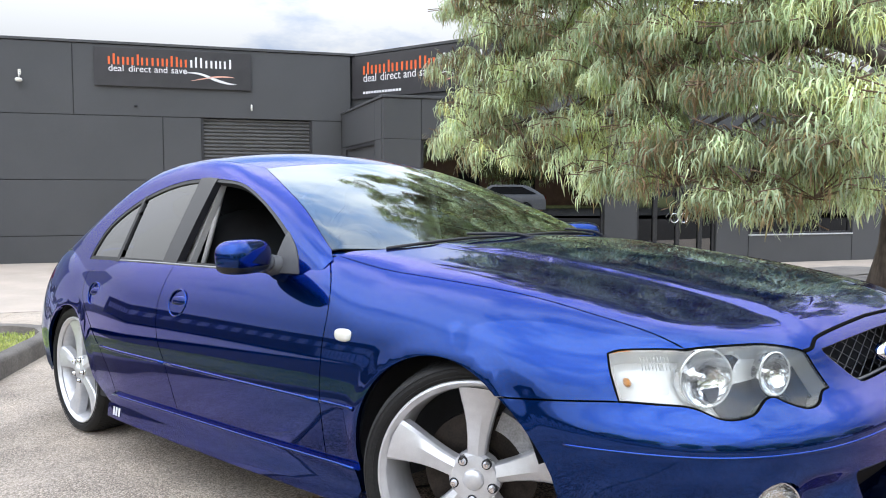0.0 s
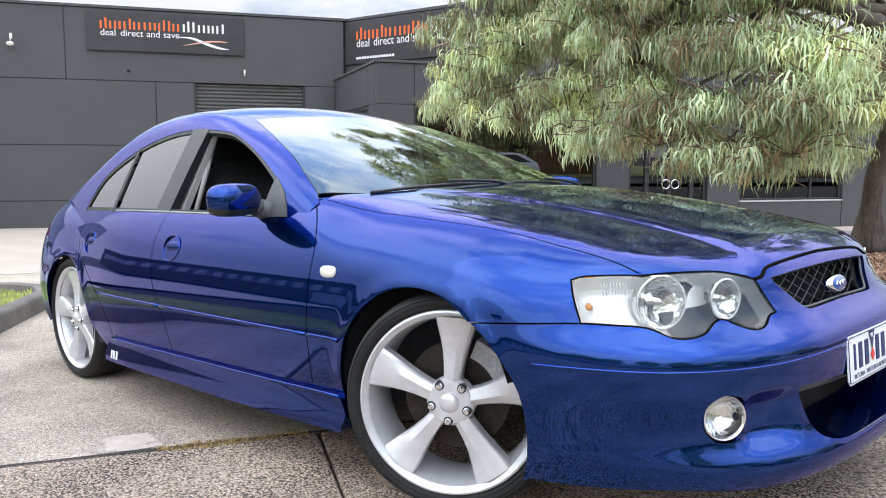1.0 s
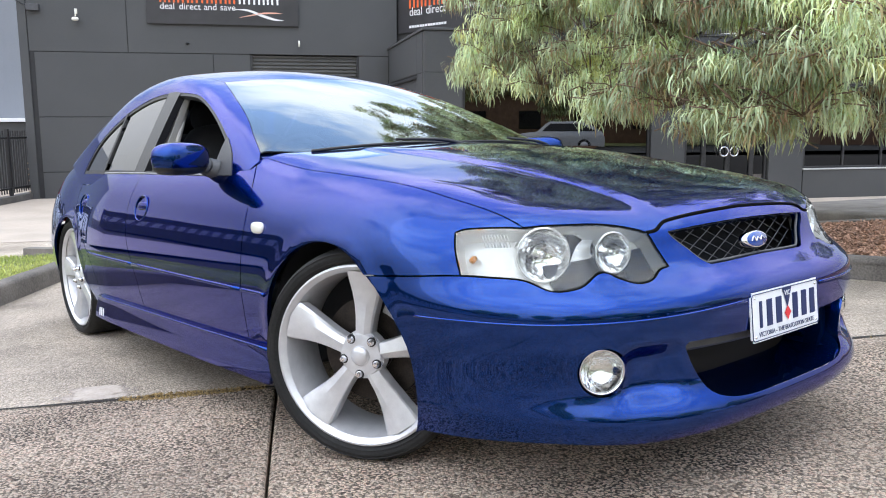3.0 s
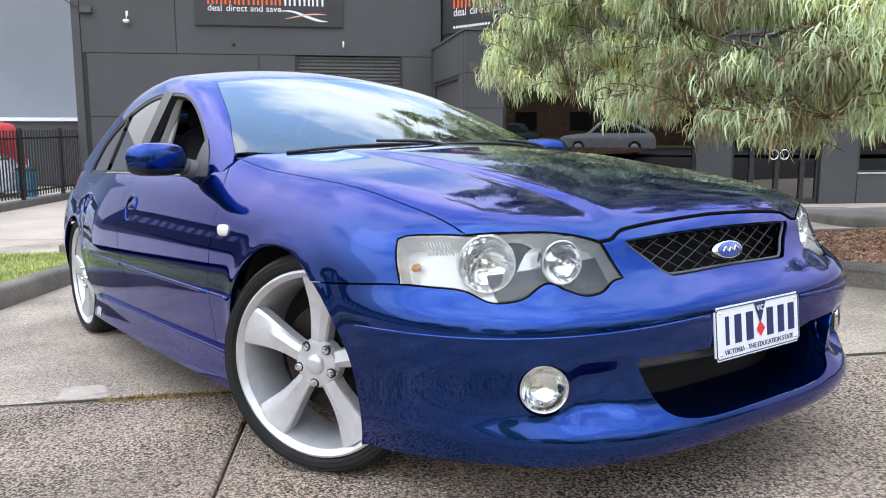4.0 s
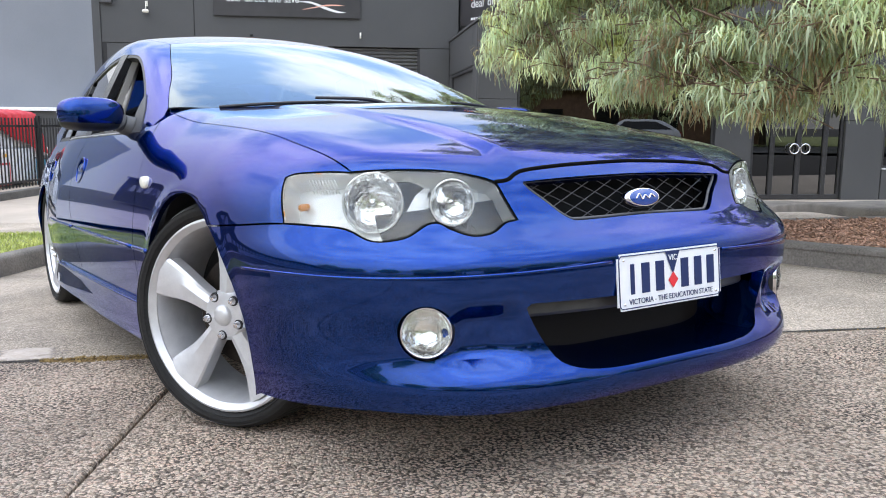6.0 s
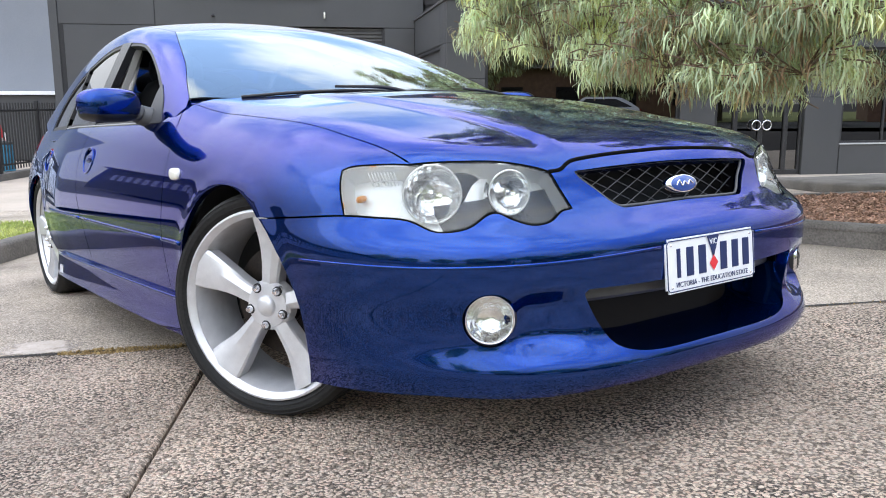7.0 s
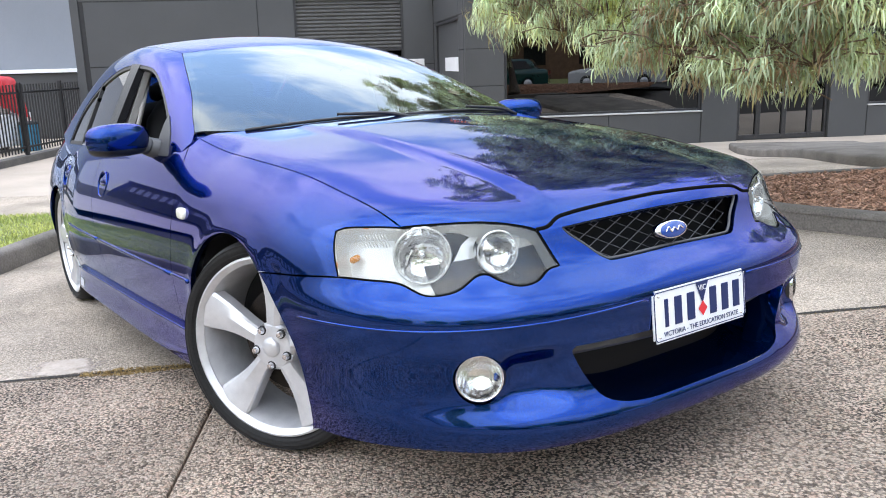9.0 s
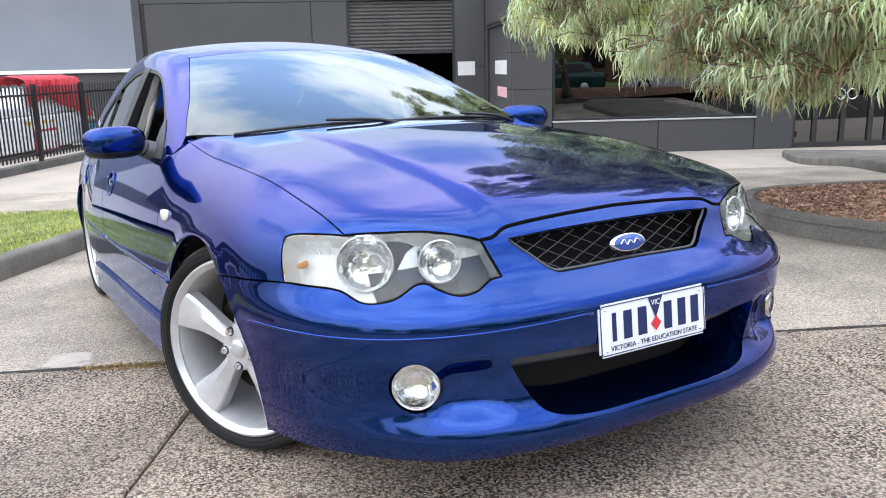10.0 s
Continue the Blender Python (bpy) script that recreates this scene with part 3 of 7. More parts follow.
deck = [(-2.85, -0.745, 1), (-3.1, -0.735, 1), (-3.45, -0.695, 1), (-3.63, -0.66, 1), (-3.72, -0.4, 1), (-3.74, 0, 1)]
panel("boot_lid", M_PAINT, car, F_body, TOP, deck + mirrored(deck[:-1])[::-1], h=0.05)
REAR = Round(-3.0, -1)
panel("rear_bumper", M_PAINT, car, F_body, REAR, [(-3.52, -0.84, 0.60), (-3.52, -0.84, 0.20), (-3.8, 0, 0.20), (-3.52, 0.84, 0.20), (-3.52, 0.84, 0.60), (-3.8, 0.0, 0.60)], h=0.05)
panel("tail_panel", M_PAINT, car, F_body, REAR, [(-3.80, -0.35, 0.60), (-3.8, 0, 0.60), (-3.8, 0.35, 0.60), (-3.8, 0.35, 0.97), (-3.8, 0, 0.98), (-3.80, -0.35, 0.97)], h=0.05)
panel("tail_light", M_TAIL, car, F_body, REAR, [(-3.52, -0.82, 0.61), (-3.75, -0.36, 0.61), (-3.75, -0.36, 0.90), (-3.50, -0.82, 0.90)], h=0.05, both=True)

# cabin: windscreen, roof, side frames with their window openings
ws_edge = curve([(-0.712, -0.742, 0.957), (-0.846, -0.697, 1.027), (-1.002, -0.640, 1.109), (-1.242, -0.572, 1.212), (-1.47, -0.505, 1.30)], 5)
ws_top = curve([(-1.47, -0.505, 1.30), (-1.445, -0.3, 1.33), (-1.43, 0, 1.34)], 6)
ws_base = curve([(-0.712, -0.742, 0.957), (-0.60, -0.55, 0.955), (-0.525, -0.28, 0.963), (-0.50, 0, 0.967)], 6)
screen = ws_edge + ws_top[1:] + mirrored(ws_top[:-1])[::-1] + mirrored(ws_edge[:-1])[::-1] + mirrored(ws_base[1:]) + ws_base[::-1][:-1]
ws_ob = panel("windscreen", M_WINDSCREEN, car, F_cabin, SCREEN, screen, h=0.05, gap=0.001, depth=0.004, label="laminated windscreen reflecting sky and branches")[0]
# black ceramic border behind the glass edge
cen = np.mean(np.array(screen), 0)
inner = [tuple(cen + (np.array(p) - cen) * np.array((0.93, 0.955, 0.93))) for p in screen]
panel("screen_border", M_BLACK, ws_ob, F_cabin, SCREEN, screen, [inner], h=0.04, gap=0.001, depth=0, off=-0.004)
# cowl grille below the glass
cowl = hood_rear + mirrored(hood_rear[:-1])[::-1] + mirrored(ws_base[:-1]) + ws_base[::-1]
panel("cowl_cover", M_BLACK, car, lambda p: F_body(p) + 0.012, TOP, cowl, h=0.03, gap=0.001, depth=0.02, off=0)

roof_edge = curve([(-1.47, -0.505, 1.30), (-1.8, -0.555, 1.33), (-2.2, -0.55, 1.33), (-2.62, -0.52, 1.28)], 5)
roof_rear = [(-2.66, -0.3, 1.3), (-2.67, 0, 1.31)]
roof_out = roof_edge + roof_rear + mirrored(roof_rear[:-1])[::-1] + mirrored(roof_edge)[::-1] + mirrored(ws_top[1:]) + ws_top[::-1][:-1]
panel("roof", M_PAINT, car, F_cabin, TOP, roof_out, h=0.04, gap=0.002, label="glossy blue roof panel")
rw_half = [(-2.67, 0, 1.31), (-2.66, -0.3, 1.3), (-2.62, -0.52, 1.28), (-3.15, -0.60, 1.04), (-3.25, 0, 1.04)]
panel("rear_window", M_TINT, car, F_cabin, TOP, rw_half + mirrored(rw_half[1:-1])[::-1], h=0.06, gap=0.002, depth=0.004)

dlo = curve([(-0.80, -0.81, 0.872), (-0.86, -0.78, 0.955), (-1.02, -0.745, 1.065), (-1.22, -0.70, 1.165), (-1.40, -0.665, 1.228), (-1.56, -0.66, 1.252), (-1.70, -0.655, 1.262), (-1.9, -0.65, 1.264), (-2.1, -0.655, 1.245), (-2.3, -0.67, 1.205), (-2.5, -0.69, 1.135), (-2.63, -0.71, 1.06), (-2.70, -0.74, 0.97), (-2.725, -0.755, 0.905)], 5)
dlo_base = [(-2.725, -0.755, 0.895), (-1.72, -0.80, 0.885), (-1.0, -0.80, 0.868)]
frame_out = ws_edge + roof_edge[1:] + [(-2.80, -0.56, 1.2), (-3.15, -0.60, 1.04), (-3.2, -0.66, 0.97), (-2.9, -0.75, 0.90), (-2.725, -0.80, 0.85), (-1.72, -0.82, 0.83), (-0.80, -0.80, 0.80), (-0.70, -0.80, 0.84), (-0.668, -0.775, 0.93)]
panel("side_frame", M_PAINT, car, F_cabin, SLANTG, frame_out, [dlo + dlo_base], h=0.028, gap=0.001, depth=0.03, both=True, label="blue roof pillar frame round the side windows")
foot = [(-0.90, -0.70, 1.0), (-0.70, -0.72, 0.955), (-0.58, -0.72, 0.93), (-0.56, -0.76, 0.88), (-0.60, -0.80, 0.80), (-0.95, -0.82, 0.80), (-0.95, -0.80, 0.90)]
panel("pillar_foot", M_PAINT, car, F_cabin, SLANTG, foot, h=0.03, gap=0.0, depth=0, off=-0.010, both=True)


def ring(loop, g):
    """A thin band just inside a loop lying on the cabin's side."""
    q = SLANTG.flat(np.array(loop, float))
    q = inset(resample(q, 0.03), g)
    o, d = SLANTG.rays(q)
    return [tuple(p) for p in throw(F_cabin, o, d)]


full_dlo = dlo + dlo_base
panel("window_seal", M_BLACK, car, F_cabin, SLANTG, full_dlo, [ring(full_dlo, 0.016)], h=0.016, gap=0.0, depth=0.03, off=-0.002, both=True)
b_post = [(-1.62, -0.66, 1.262), (-1.70, -0.65, 1.266), (-1.77, -0.65, 1.268), (-1.85, -0.80, 0.885), (-1.715, -0.80, 0.88)]
panel("centre_pillar", M_PILLAR, car, F_cabin, SLANTG, b_post, h=0.03, gap=0, depth=0.03, off=0.001, both=True)
div = [(-2.283, -0.67, 1.215), (-2.31, -0.67, 1.208), (-2.36, -0.78, 0.89), (-2.325, -0.78, 0.89)]
panel("window_divider", M_BLACK, car, F_cabin, SLANTG, div, h=0.03, gap=0, depth=0.02, off=0.001, both=True)
mir_patch = curve([(-0.80, -0.81, 0.872), (-0.86, -0.78, 0.955), (-0.95, -0.76, 1.03)], 4) + [(-0.965, -0.79, 0.95), (-0.97, -0.80, 0.868)]
panel("mirror_mount", M_GREYPL, car, F_cabin, SLANTG, mir_patch, h=0.03, gap=0.0, depth=0.03, off=0.003, both=True)
rear_glass = curve([(-1.79, -0.65, 1.255), (-1.95, -0.65, 1.255), (-2.12, -0.655, 1.235), (-2.285, -0.67, 1.2)], 4) + [(-2.33, -0.78, 0.895), (-1.84, -0.80, 0.89)]
panel("rear_side_window", M_TINT, car, F_cabin, SLANTG, rear_glass, h=0.05, gap=0, depth=0, off=-0.008, both=True)
quarter_glass = curve([(-2.30, -0.67, 1.195), (-2.5, -0.69, 1.125), (-2.62, -0.71, 1.05), (-2.69, -0.74, 0.96), (-2.71, -0.755, 0.90)], 4) + [(-2.35, -0.78, 0.895)]
panel("quarter_window", M_TINT, car, F_cabin, SLANTG, quarter_glass, h=0.05, gap=0, depth=0, off=-0.008, both=True)


# ---- the saloon's fittings ----
def blob(name, mat, parent, c, half, power=2.6, n=20, label="", shape=None, m=None):
    """A rounded, squared-off lump; shape(p) may bend it."""
    v, f = [], []
    rows = n // 2
    for i in range(rows + 1):
        th = math.pi * i / rows
        for j in range(n):
            ph = 2 * math.pi * j / n
            d = np.array((math.sin(th) * math.cos(ph), math.sin(th) * math.sin(ph), math.cos(th)))
            s = (np.abs(d) ** power).sum() ** (-1 / power)
            p = d * s
            if shape:
                p = np.array(shape(p))
            v.append(np.array(c) + p * np.array(half))
    for i in range(rows):
        for j in range(n):
            j2 = (j + 1) % n
            f.append((i * n + j, (i + 1) * n + j, (i + 1) * n + j2, i * n + j2))
    return part(name, mesh_of(name, v, f, mat), parent, label, m)


def both_sides(fn):
    for s in (1, -1):
        fn(s)


# wheels: local y points into the car, z up, x ahead
rim_profile = [(0.255, 0.010), (0.262, 0.002), (0.270, -0.006), (0.276, -0.004), (0.278, 0.004), (0.272, 0.010), (0.258, 0.016), (0.252, 0.030), (0.244, 0.07), (0.240, 0.13), (0.246, 0.19), (0.272, 0.205)]
tyre_profile = [(0.268, 0.012), (0.278, 0.004), (0.290, -0.007), (0.303, -0.010), (0.316, -0.004), (0.3245, 0.012), (0.3275, 0.030), (0.3285, 0.06), (0.3285, 0.15), (0.3275, 0.18), (0.3245, 0.198), (0.312, 0.216), (0.29, 0.219), (0.268, 0.198)]


def spoke_mesh(ang0):
    rs = np.array([0.030, 0.06, 0.085, 0.115, 0.15, 0.185, 0.215, 0.24, 0.256])
    w = spl((0.03, 0.040), (0.06, 0.052), (0.085, 0.054), (0.115, 0.060), (0.15, 0.072), (0.185, 0.088), (0.215, 0.102), (0.24, 0.114), (0.256, 0.121))(rs)
    yf = spl((0.03, 0.012), (0.085, 0.012), (0.15, 0.016), (0.215, 0.011), (0.256, 0.004))(rs)
    v, f = [], []
    for r, ww, y in zip(rs, w, yf):
        for sx, sy in ((-0.5, 0.050), (-0.5, 0.010), (-0.45, 0.004), (-0.30, 0.002), (0.12, -0.003), (0.42, 0.006), (0.5, 0.014), (0.5, 0.050)):
            a = ang0
            lx, lr = ww * sx, math.sqrt(max(r * r - (ww * sx) ** 2, 1e-6)) if r > 0.2 else r
            v.append((lx * math.cos(a) + lr * -math.sin(a) * -1, y + sy, -lx * math.sin(a) + lr * math.cos(a)))
    k = 8
    for i in range(len(rs) - 1):
        for j in range(k - 1):
            f.append((i * k + j, i * k + j + 1, (i + 1) * k + j + 1, (i + 1) * k + j))
    return v, f


def join(*parts):
    V, Fc = [], []
    for v, f in parts:
        o = len(V)
        V += [tuple(p) for p in v]
        Fc += [tuple(i + o for i in q) for q in f]
    return V, Fc


def fix_normals(me, angle=35):
    bm = bmesh.new()
    bm.from_mesh(me)
    bmesh.ops.recalc_face_normals(bm, faces=bm.faces)
    bm.to_mesh(me)
    bm.free()
    me.shade_smooth()
    me.set_sharp_from_angle(angle=radians(angle))
    return me


SPOKE0 = radians(6)
hub_v, hub_f = revolve([(0.0, 0.006), (0.045, 0.006), (0.064, 0.009), (0.073, 0.020), (0.075, 0.05), (0.0, 0.05)], 40)
pieces = [revolve(rim_profile, 96)]
hub_me = fix_normals(mesh_of("hub", hub_v, hub_f, M_ALLOY), 30)
spoke_mes = [fix_normals(mesh_of("spoke", *spoke_mesh(SPOKE0 + i * 2 * math.pi / 5), M_ALLOY), 24) for i in range(5)]
rim_me = fix_normals(mesh_of("wheel", *join(*pieces), M_ALLOY), 24)
tv, tf = revolve(tyre_profile, 96)
tyre_me = fix_normals(mesh_of("tyre", tv, tf, M_RUBBER), 60)
# tread blocks on the shoulder and three grooves
blocks_v, blocks_f = [], []
for i in range(84):
    a = 2 * math.pi * i / 84
    for y0, y1, tw in ((0.016, 0.060, 0.022), (0.068, 0.104, 0.026), (0.112, 0.146, 0.026), (0.154, 0.196, 0.022)):
        o = len(blocks_v)
        for yy, da in ((y0, 0.0), (y1, 0.022)):
            r0 = 0.326 if 0.05 < yy < 0.17 else 0.322
            for s in (-tw, tw):
                for rr in (r0 - 0.004, r0 + 0.0045):
                    blocks_v.append((rr * math.cos(a + da + s), yy, rr * math.sin(a + da + s)))
        blocks_f += [tuple(o + k for k in q) for q in ((0, 1, 3, 2), (4, 6, 7, 5), (0, 4, 5, 1), (2, 3, 7, 6), (1, 5, 7, 3))]
tread_me = mesh_of("tread", blocks_v, blocks_f, M_RUBBER, smooth=False)
rib_v, rib_f = join(*[revolve([(r, -0.0085), (r + 0.0015, -0.0115), (r + 0.003, -0.0085)], 96) for r in (0.287, 0.300, 0.311)])
rib_me = mesh_of("sidewall_rib", rib_v, rib_f, M_RUBBER)
dv, df = revolve([(0.07, 0.10), (0.165, 0.10), (0.165, 0.128), (0.07, 0.128), (0.07, 0.085), (0.0, 0.085)], 48)
disc_me = fix_normals(mesh_of("brake_disc", dv, df, M_DISC), 30)
nv, nf = revolve([(0.0, -0.014), (0.0075, -0.013), (0.0105, -0.006), (0.0115, 0.002), (0.015, 0.006), (0.016, 0.012), (0.0, 0.012)], 12)
nut_me = fix_normals(mesh_of("lug_nut", nv, nf, M_CHROME), 40)
# black ring on the hub, painting in the shaded recess round each nut
sv_, sf_ = revolve([(0.009, -0.001), (0.0125, -0.0022), (0.0135, -0.002), (0.0145, 0.004)], 20)
recess_me = mesh_of("nut_recess_shade", sv_, sf_, M_BLACK)
cv_, cf_ = revolve([(0.0, -0.008), (0.012, -0.0075), (0.026, -0.003), (0.0305, 0.004), (0.0305, 0.012)], 32)
cap_me = fix_normals(mesh_of("centre_cap", cv_, cf_, M_ALLOY), 40)
bm = bmesh.new()
for k in range(7):
    a0, a1 = radians(14 + 7.5 * k), radians(14 + 7.5 * (k + 1))
    pts = []
    for a in (a0, a1):
        for r in (0.135, 0.192):
            for y in (0.062, 0.15):
                pts.append(bm.verts.new((r * math.cos(a), y, r * math.sin(a))))
    for q in ((0, 1, 3, 2), (4, 6, 7, 5), (0, 4, 5, 1), (2, 3, 7, 6), (0, 2, 6, 4), (1, 5, 7, 3)):
        bm.faces.new([pts[i] for i in q])
bmesh.ops.remove_doubles(bm, verts=bm.verts, dist=1e-4)
bmesh.ops.recalc_face_normals(bm, faces=bm.faces)
cal_me = bpy.data.meshes.new("caliper")
bm.to_mesh(cal_me)
bm.free()
cal_me.materials.append(M_CALIPER)
vv2, vf2 = revolve([(0.0, -0.030), (0.004, -0.030), (0.0045, -0.004), (0.006, 0.0), (0.006, 0.01)], 10)
valve_me = mesh_of("valve", vv2, vf2, M_BLACK)
bar_me = mesh_of("sidewall_mark", *join(*[(lambda a: ([(r * math.cos(b), -0.0105, r * math.sin(b)) for r in (0.292, 0.306) for b in (a, a + 0.045)], [(0, 1, 3, 2)]))(0.065 * i) for i in range(9)]), M_GREYPL, smooth=False)


def wheel(x, y, side, steer, spin):
    """side 1: on the right."""
    m = Matrix.Translation((x, y, 0.3285)) @ Matrix.Rotation(radians(steer), 4, "Z") @ Matrix.Rotation(0 if side > 0 else math.pi, 4, "Z") @ Matrix.Rotation(radians(spin), 4, "Y")
    w = part("wheel", rim_me, car, "five-spoke silver alloy wheel", m)
    part("tyre", tyre_me, w, "black low-profile tyre")
    part("tread", tread_me, w)
    part("hub", hub_me, w)
    for sp in spoke_mes:
        part("spoke", sp, w)
    part("sidewall_rib", rib_me, w)
    part("sidewall_mark", bar_me, w, "raised size marking as bars")
    part("brake_disc", disc_me, w, "rusty vented brake disc")
    part("caliper", cal_me, w)
    part("centre_cap", cap_me, w)
    part("valve", valve_me, w, "", Matrix.Translation((0.238 * math.cos(radians(-22)), 0.03, 0.238 * math.sin(radians(-22)))))
    for i in range(5):
        a = SPOKE0 + (i + 0.5) * 2 * math.pi / 5
        part("nut_recess_shade", recess_me, w, "black ring for the shaded recess round a nut", Matrix.Translation((0.057 * math.sin(a), 0.006, 0.057 * math.cos(a))))
        part("lug_nut", nut_me, w, "", Matrix.Translation((0.057 * math.sin(a), 0.006, 0.057 * math.cos(a))))
    return w


STEER = 30
wheel(-0.002, -0.826, 1, STEER, 0)
wheel(-0.09, 0.80, -1, STEER, 20)
wheel(-2.835, -0.835, 1, 0, -14)
wheel(-2.835, 0.835, -1, 0, 31)

# wheel houses, floor pan and the dark bay behind the openings
for c in ARCH:
    for s in (1, -1):
        v, f = [], []
        for i, a in enumerate(np.linspace(18, 196 if c[0] > -1 else 150, 24)):
            for y in (0.45, 0.885 if c[0] > -1 else 0.82):
                v.append((c[0] + (ARCH_R + 0.012) * math.cos(radians(a)), -s * y, c[1] + (ARCH_R + 0.012) * math.sin(radians(a))))
        f = [(2 * i, 2 * i + 1, 2 * i + 3, 2 * i + 2) for i in range(23)]
        o = len(v)
        v.append((c[0], -s * 0.45, c[1]))
        f += [(o, 2 * i, 2 * i + 2) for i in range(23)]
        part("wheel_house", mesh_of("wheel_house", v, f, M_BLACK), car)
bm = bmesh.new()
add_box(bm, (-2.35, -0.80, 0.19), (-0.50, 0.80, 0.23), 0.01)
add_box(bm, (-3.75, -0.62, 0.22), (-2.35, 0.62, 0.30), 0.02)
add_box(bm, (-0.50, -0.42, 0.19), (0.66, 0.42, 0.24), 0.02)
bm_part("floor_pan", bm, M_BLACK, car)
bm = bmesh.new()
add_box(bm, (0.60, -0.62, 0.20), (0.63, 0.62, 0.70), 0.005)
add_box(bm, (0.42, -0.66, 0.20), (0.45, 0.66, 0.70), 0.005)
bm_part("radiator_panel", bm, M_BLACK, car)
# painted duct floor and sides behind the lower opening, and a dark bar across its top
low_half = [p for p in on_skin(F_body, intake_half) if p[2] < 0.405]
low_loop = [tuple(p) for p in low_half[::-1]] + [(p[0], -p[1], p[2]) for p in low_half[1:]]
dv_ = [(x - 0.004, y * 1.012, z - 0.005) for x, y, z in low_loop] + [(x - 0.17, y * 0.93, z * 0.9 + 0.045) for x, y, z in low_loop]
m_ = len(low_loop)
part("intake_duct", fix_normals(mesh_of("intake_duct", dv_, [(i, i + 1, m_ + i + 1, m_ + i) for i in range(m_ - 1)], M_PAINT), 40), bumper_ob, "blue floor of the lower intake")
# near-black sheet added behind the intake for the shade inside it
part("intake_back", box_mesh("intake_back", (0.665, -0.46, 0.19), (0.675, 0.46, 0.48), plain("intake_shade_black", (0.004, 0.004, 0.005), 0.9)), bumper_ob)
bar_v, bar_f = [], []
for i, y in enumerate(np.linspace(-0.40, 0.40, 17)):
    x = 0.855 - 0.34 * y * y
    bar_v += [(x - 0.05, y, 0.385), (x - 0.008, y, 0.385), (x, y, 0.393), (x - 0.004, y, 0.436), (x - 0.05, y, 0.440)]
bar_f = [(5 * i + j, 5 * i + j + 1, 5 * i + j + 6, 5 * i + j + 5) for i in range(16) for j in range(4)]
part("intake_bar", fix_normals(mesh_of("intake_bar", bar_v, bar_f, M_GREYPL), 40), bumper_ob, "dark grey bar across the intake")

# honeycomb grille
bm = bmesh.new()
gz0, gz1 = 0.588, 0.700


def grille_at(y, z):
    return Vector((0.765 - 0.27 * (z - 0.588) - 0.10 * y * y, y, z))


def half_w(z):
    return 0.245 + (z - 0.588) / 0.105 * 0.09


for k in range(-10, 11):
    for sgn in (1, -1):
        pts = []
        for t in np.linspace(0, 1, 9):
            z = gz0 + (gz1 - gz0) * t
            y = k * 0.075 + sgn * (t - 0.5) * 0.25
            if abs(y) < half_w(z) + 0.02:
                pts.append(grille_at(y, z) + Vector((0.002 * sgn, 0, 0)))
        if len(pts) > 1:
            tv_, tf_ = tube(pts, 0.0013, 5)
            vs = [bm.verts.new(p) for p in tv_]
            for q in tf_:
                bm.faces.new([vs[i] for i in q])
bm_part("grille", bm, M_GREYPL, bumper_ob, "black diamond mesh grille")
tv_, tf_ = tube([(p[0] - 0.012, p[1] * 0.985, p[2]) for p in grille_hole + grille_hole[:1]], 0.0042, 6)
part("grille_surround", mesh_of("grille_surround", tv_, tf_, M_GREYPL), bumper_ob)
# near-black sheet behind the mesh, standing for the shaded engine bay
part("grille_back", box_mesh("grille_back", (0.66, -0.36, 0.57), (0.67, 0.36, 0.72), M_DARKG := plain("bay_shade_black", (0.004, 0.004, 0.004), 0.9)), bumper_ob)

# oval badge
bv, bf = revolve([(0.0, 0.010), (0.86, 0.010), (0.93, 0.008), (1.0, 0.0), (1.0, -0.012)], 48, "x")
bv = [(x, y * 0.062, z * 0.026) for x, y, z in bv]
bmtx = Matrix.Translation((0.796, 0, 0.642)) @ Matrix.Rotation(radians(-14), 4, "Y")
bo = part("badge", mesh_of("badge", bv, bf, M_CHROME), car, "chrome-rimmed blue oval badge", bmtx)
cv2, cf2 = revolve([(0.0, 0.0125), (0.8, 0.0122), (0.86, 0.0102)], 48, "x")
part("enamel", mesh_of("enamel", [(x, y * 0.060, z * 0.0245) for x, y, z in cv2], cf2, M_BADGEBLUE), bo)
knots = curve([(0.0133, -0.034, -0.004), (0.0133, -0.020, 0.008), (0.0133, -0.012, -0.006), (0.0133, 0.0, 0.004), (0.0133, 0.012, -0.004), (0.0133, 0.022, 0.006), (0.0133, 0.034, -0.002)], 6)
tv_, tf_ = tube(knots, 0.0022, 6)
part("emblem", mesh_of("emblem", tv_, tf_, M_CHROME), bo, "plain silver emblem stroke")

# number plate
plate_m = Matrix.Translation((0.893, 0, 0.452)) @ Matrix.Rotation(radians(-3), 4, "Y")
bm = bmesh.new()
add_box(bm, (-0.004, -0.186, -0.067), (0.0, 0.186, 0.067))
es = [e for e in bm.edges if abs(e.verts[0].co.x - e.verts[1].co.x) > 0.003]
bmesh.ops.bevel(bm, geom=es, offset=0.010, segments=4, affect="EDGES")
po = bm_part("number_plate", bm, M_PLATE, car, "white number plate with dark blue bars", plate_m)
edge = [(0.001, y, z) for y, z in ((-0.181, -0.055), (-0.174, -0.062), (0.174, -0.062), (0.181, -0.055), (0.181, 0.055), (0.174, 0.062), (-0.174, 0.062), (-0.181, 0.055), (-0.181, -0.055))]
tv_, tf_ = tube(edge, 0.0014, 5)
part("plate_border", mesh_of("plate_border", tv_, tf_, M_PLATEBLUE), po)
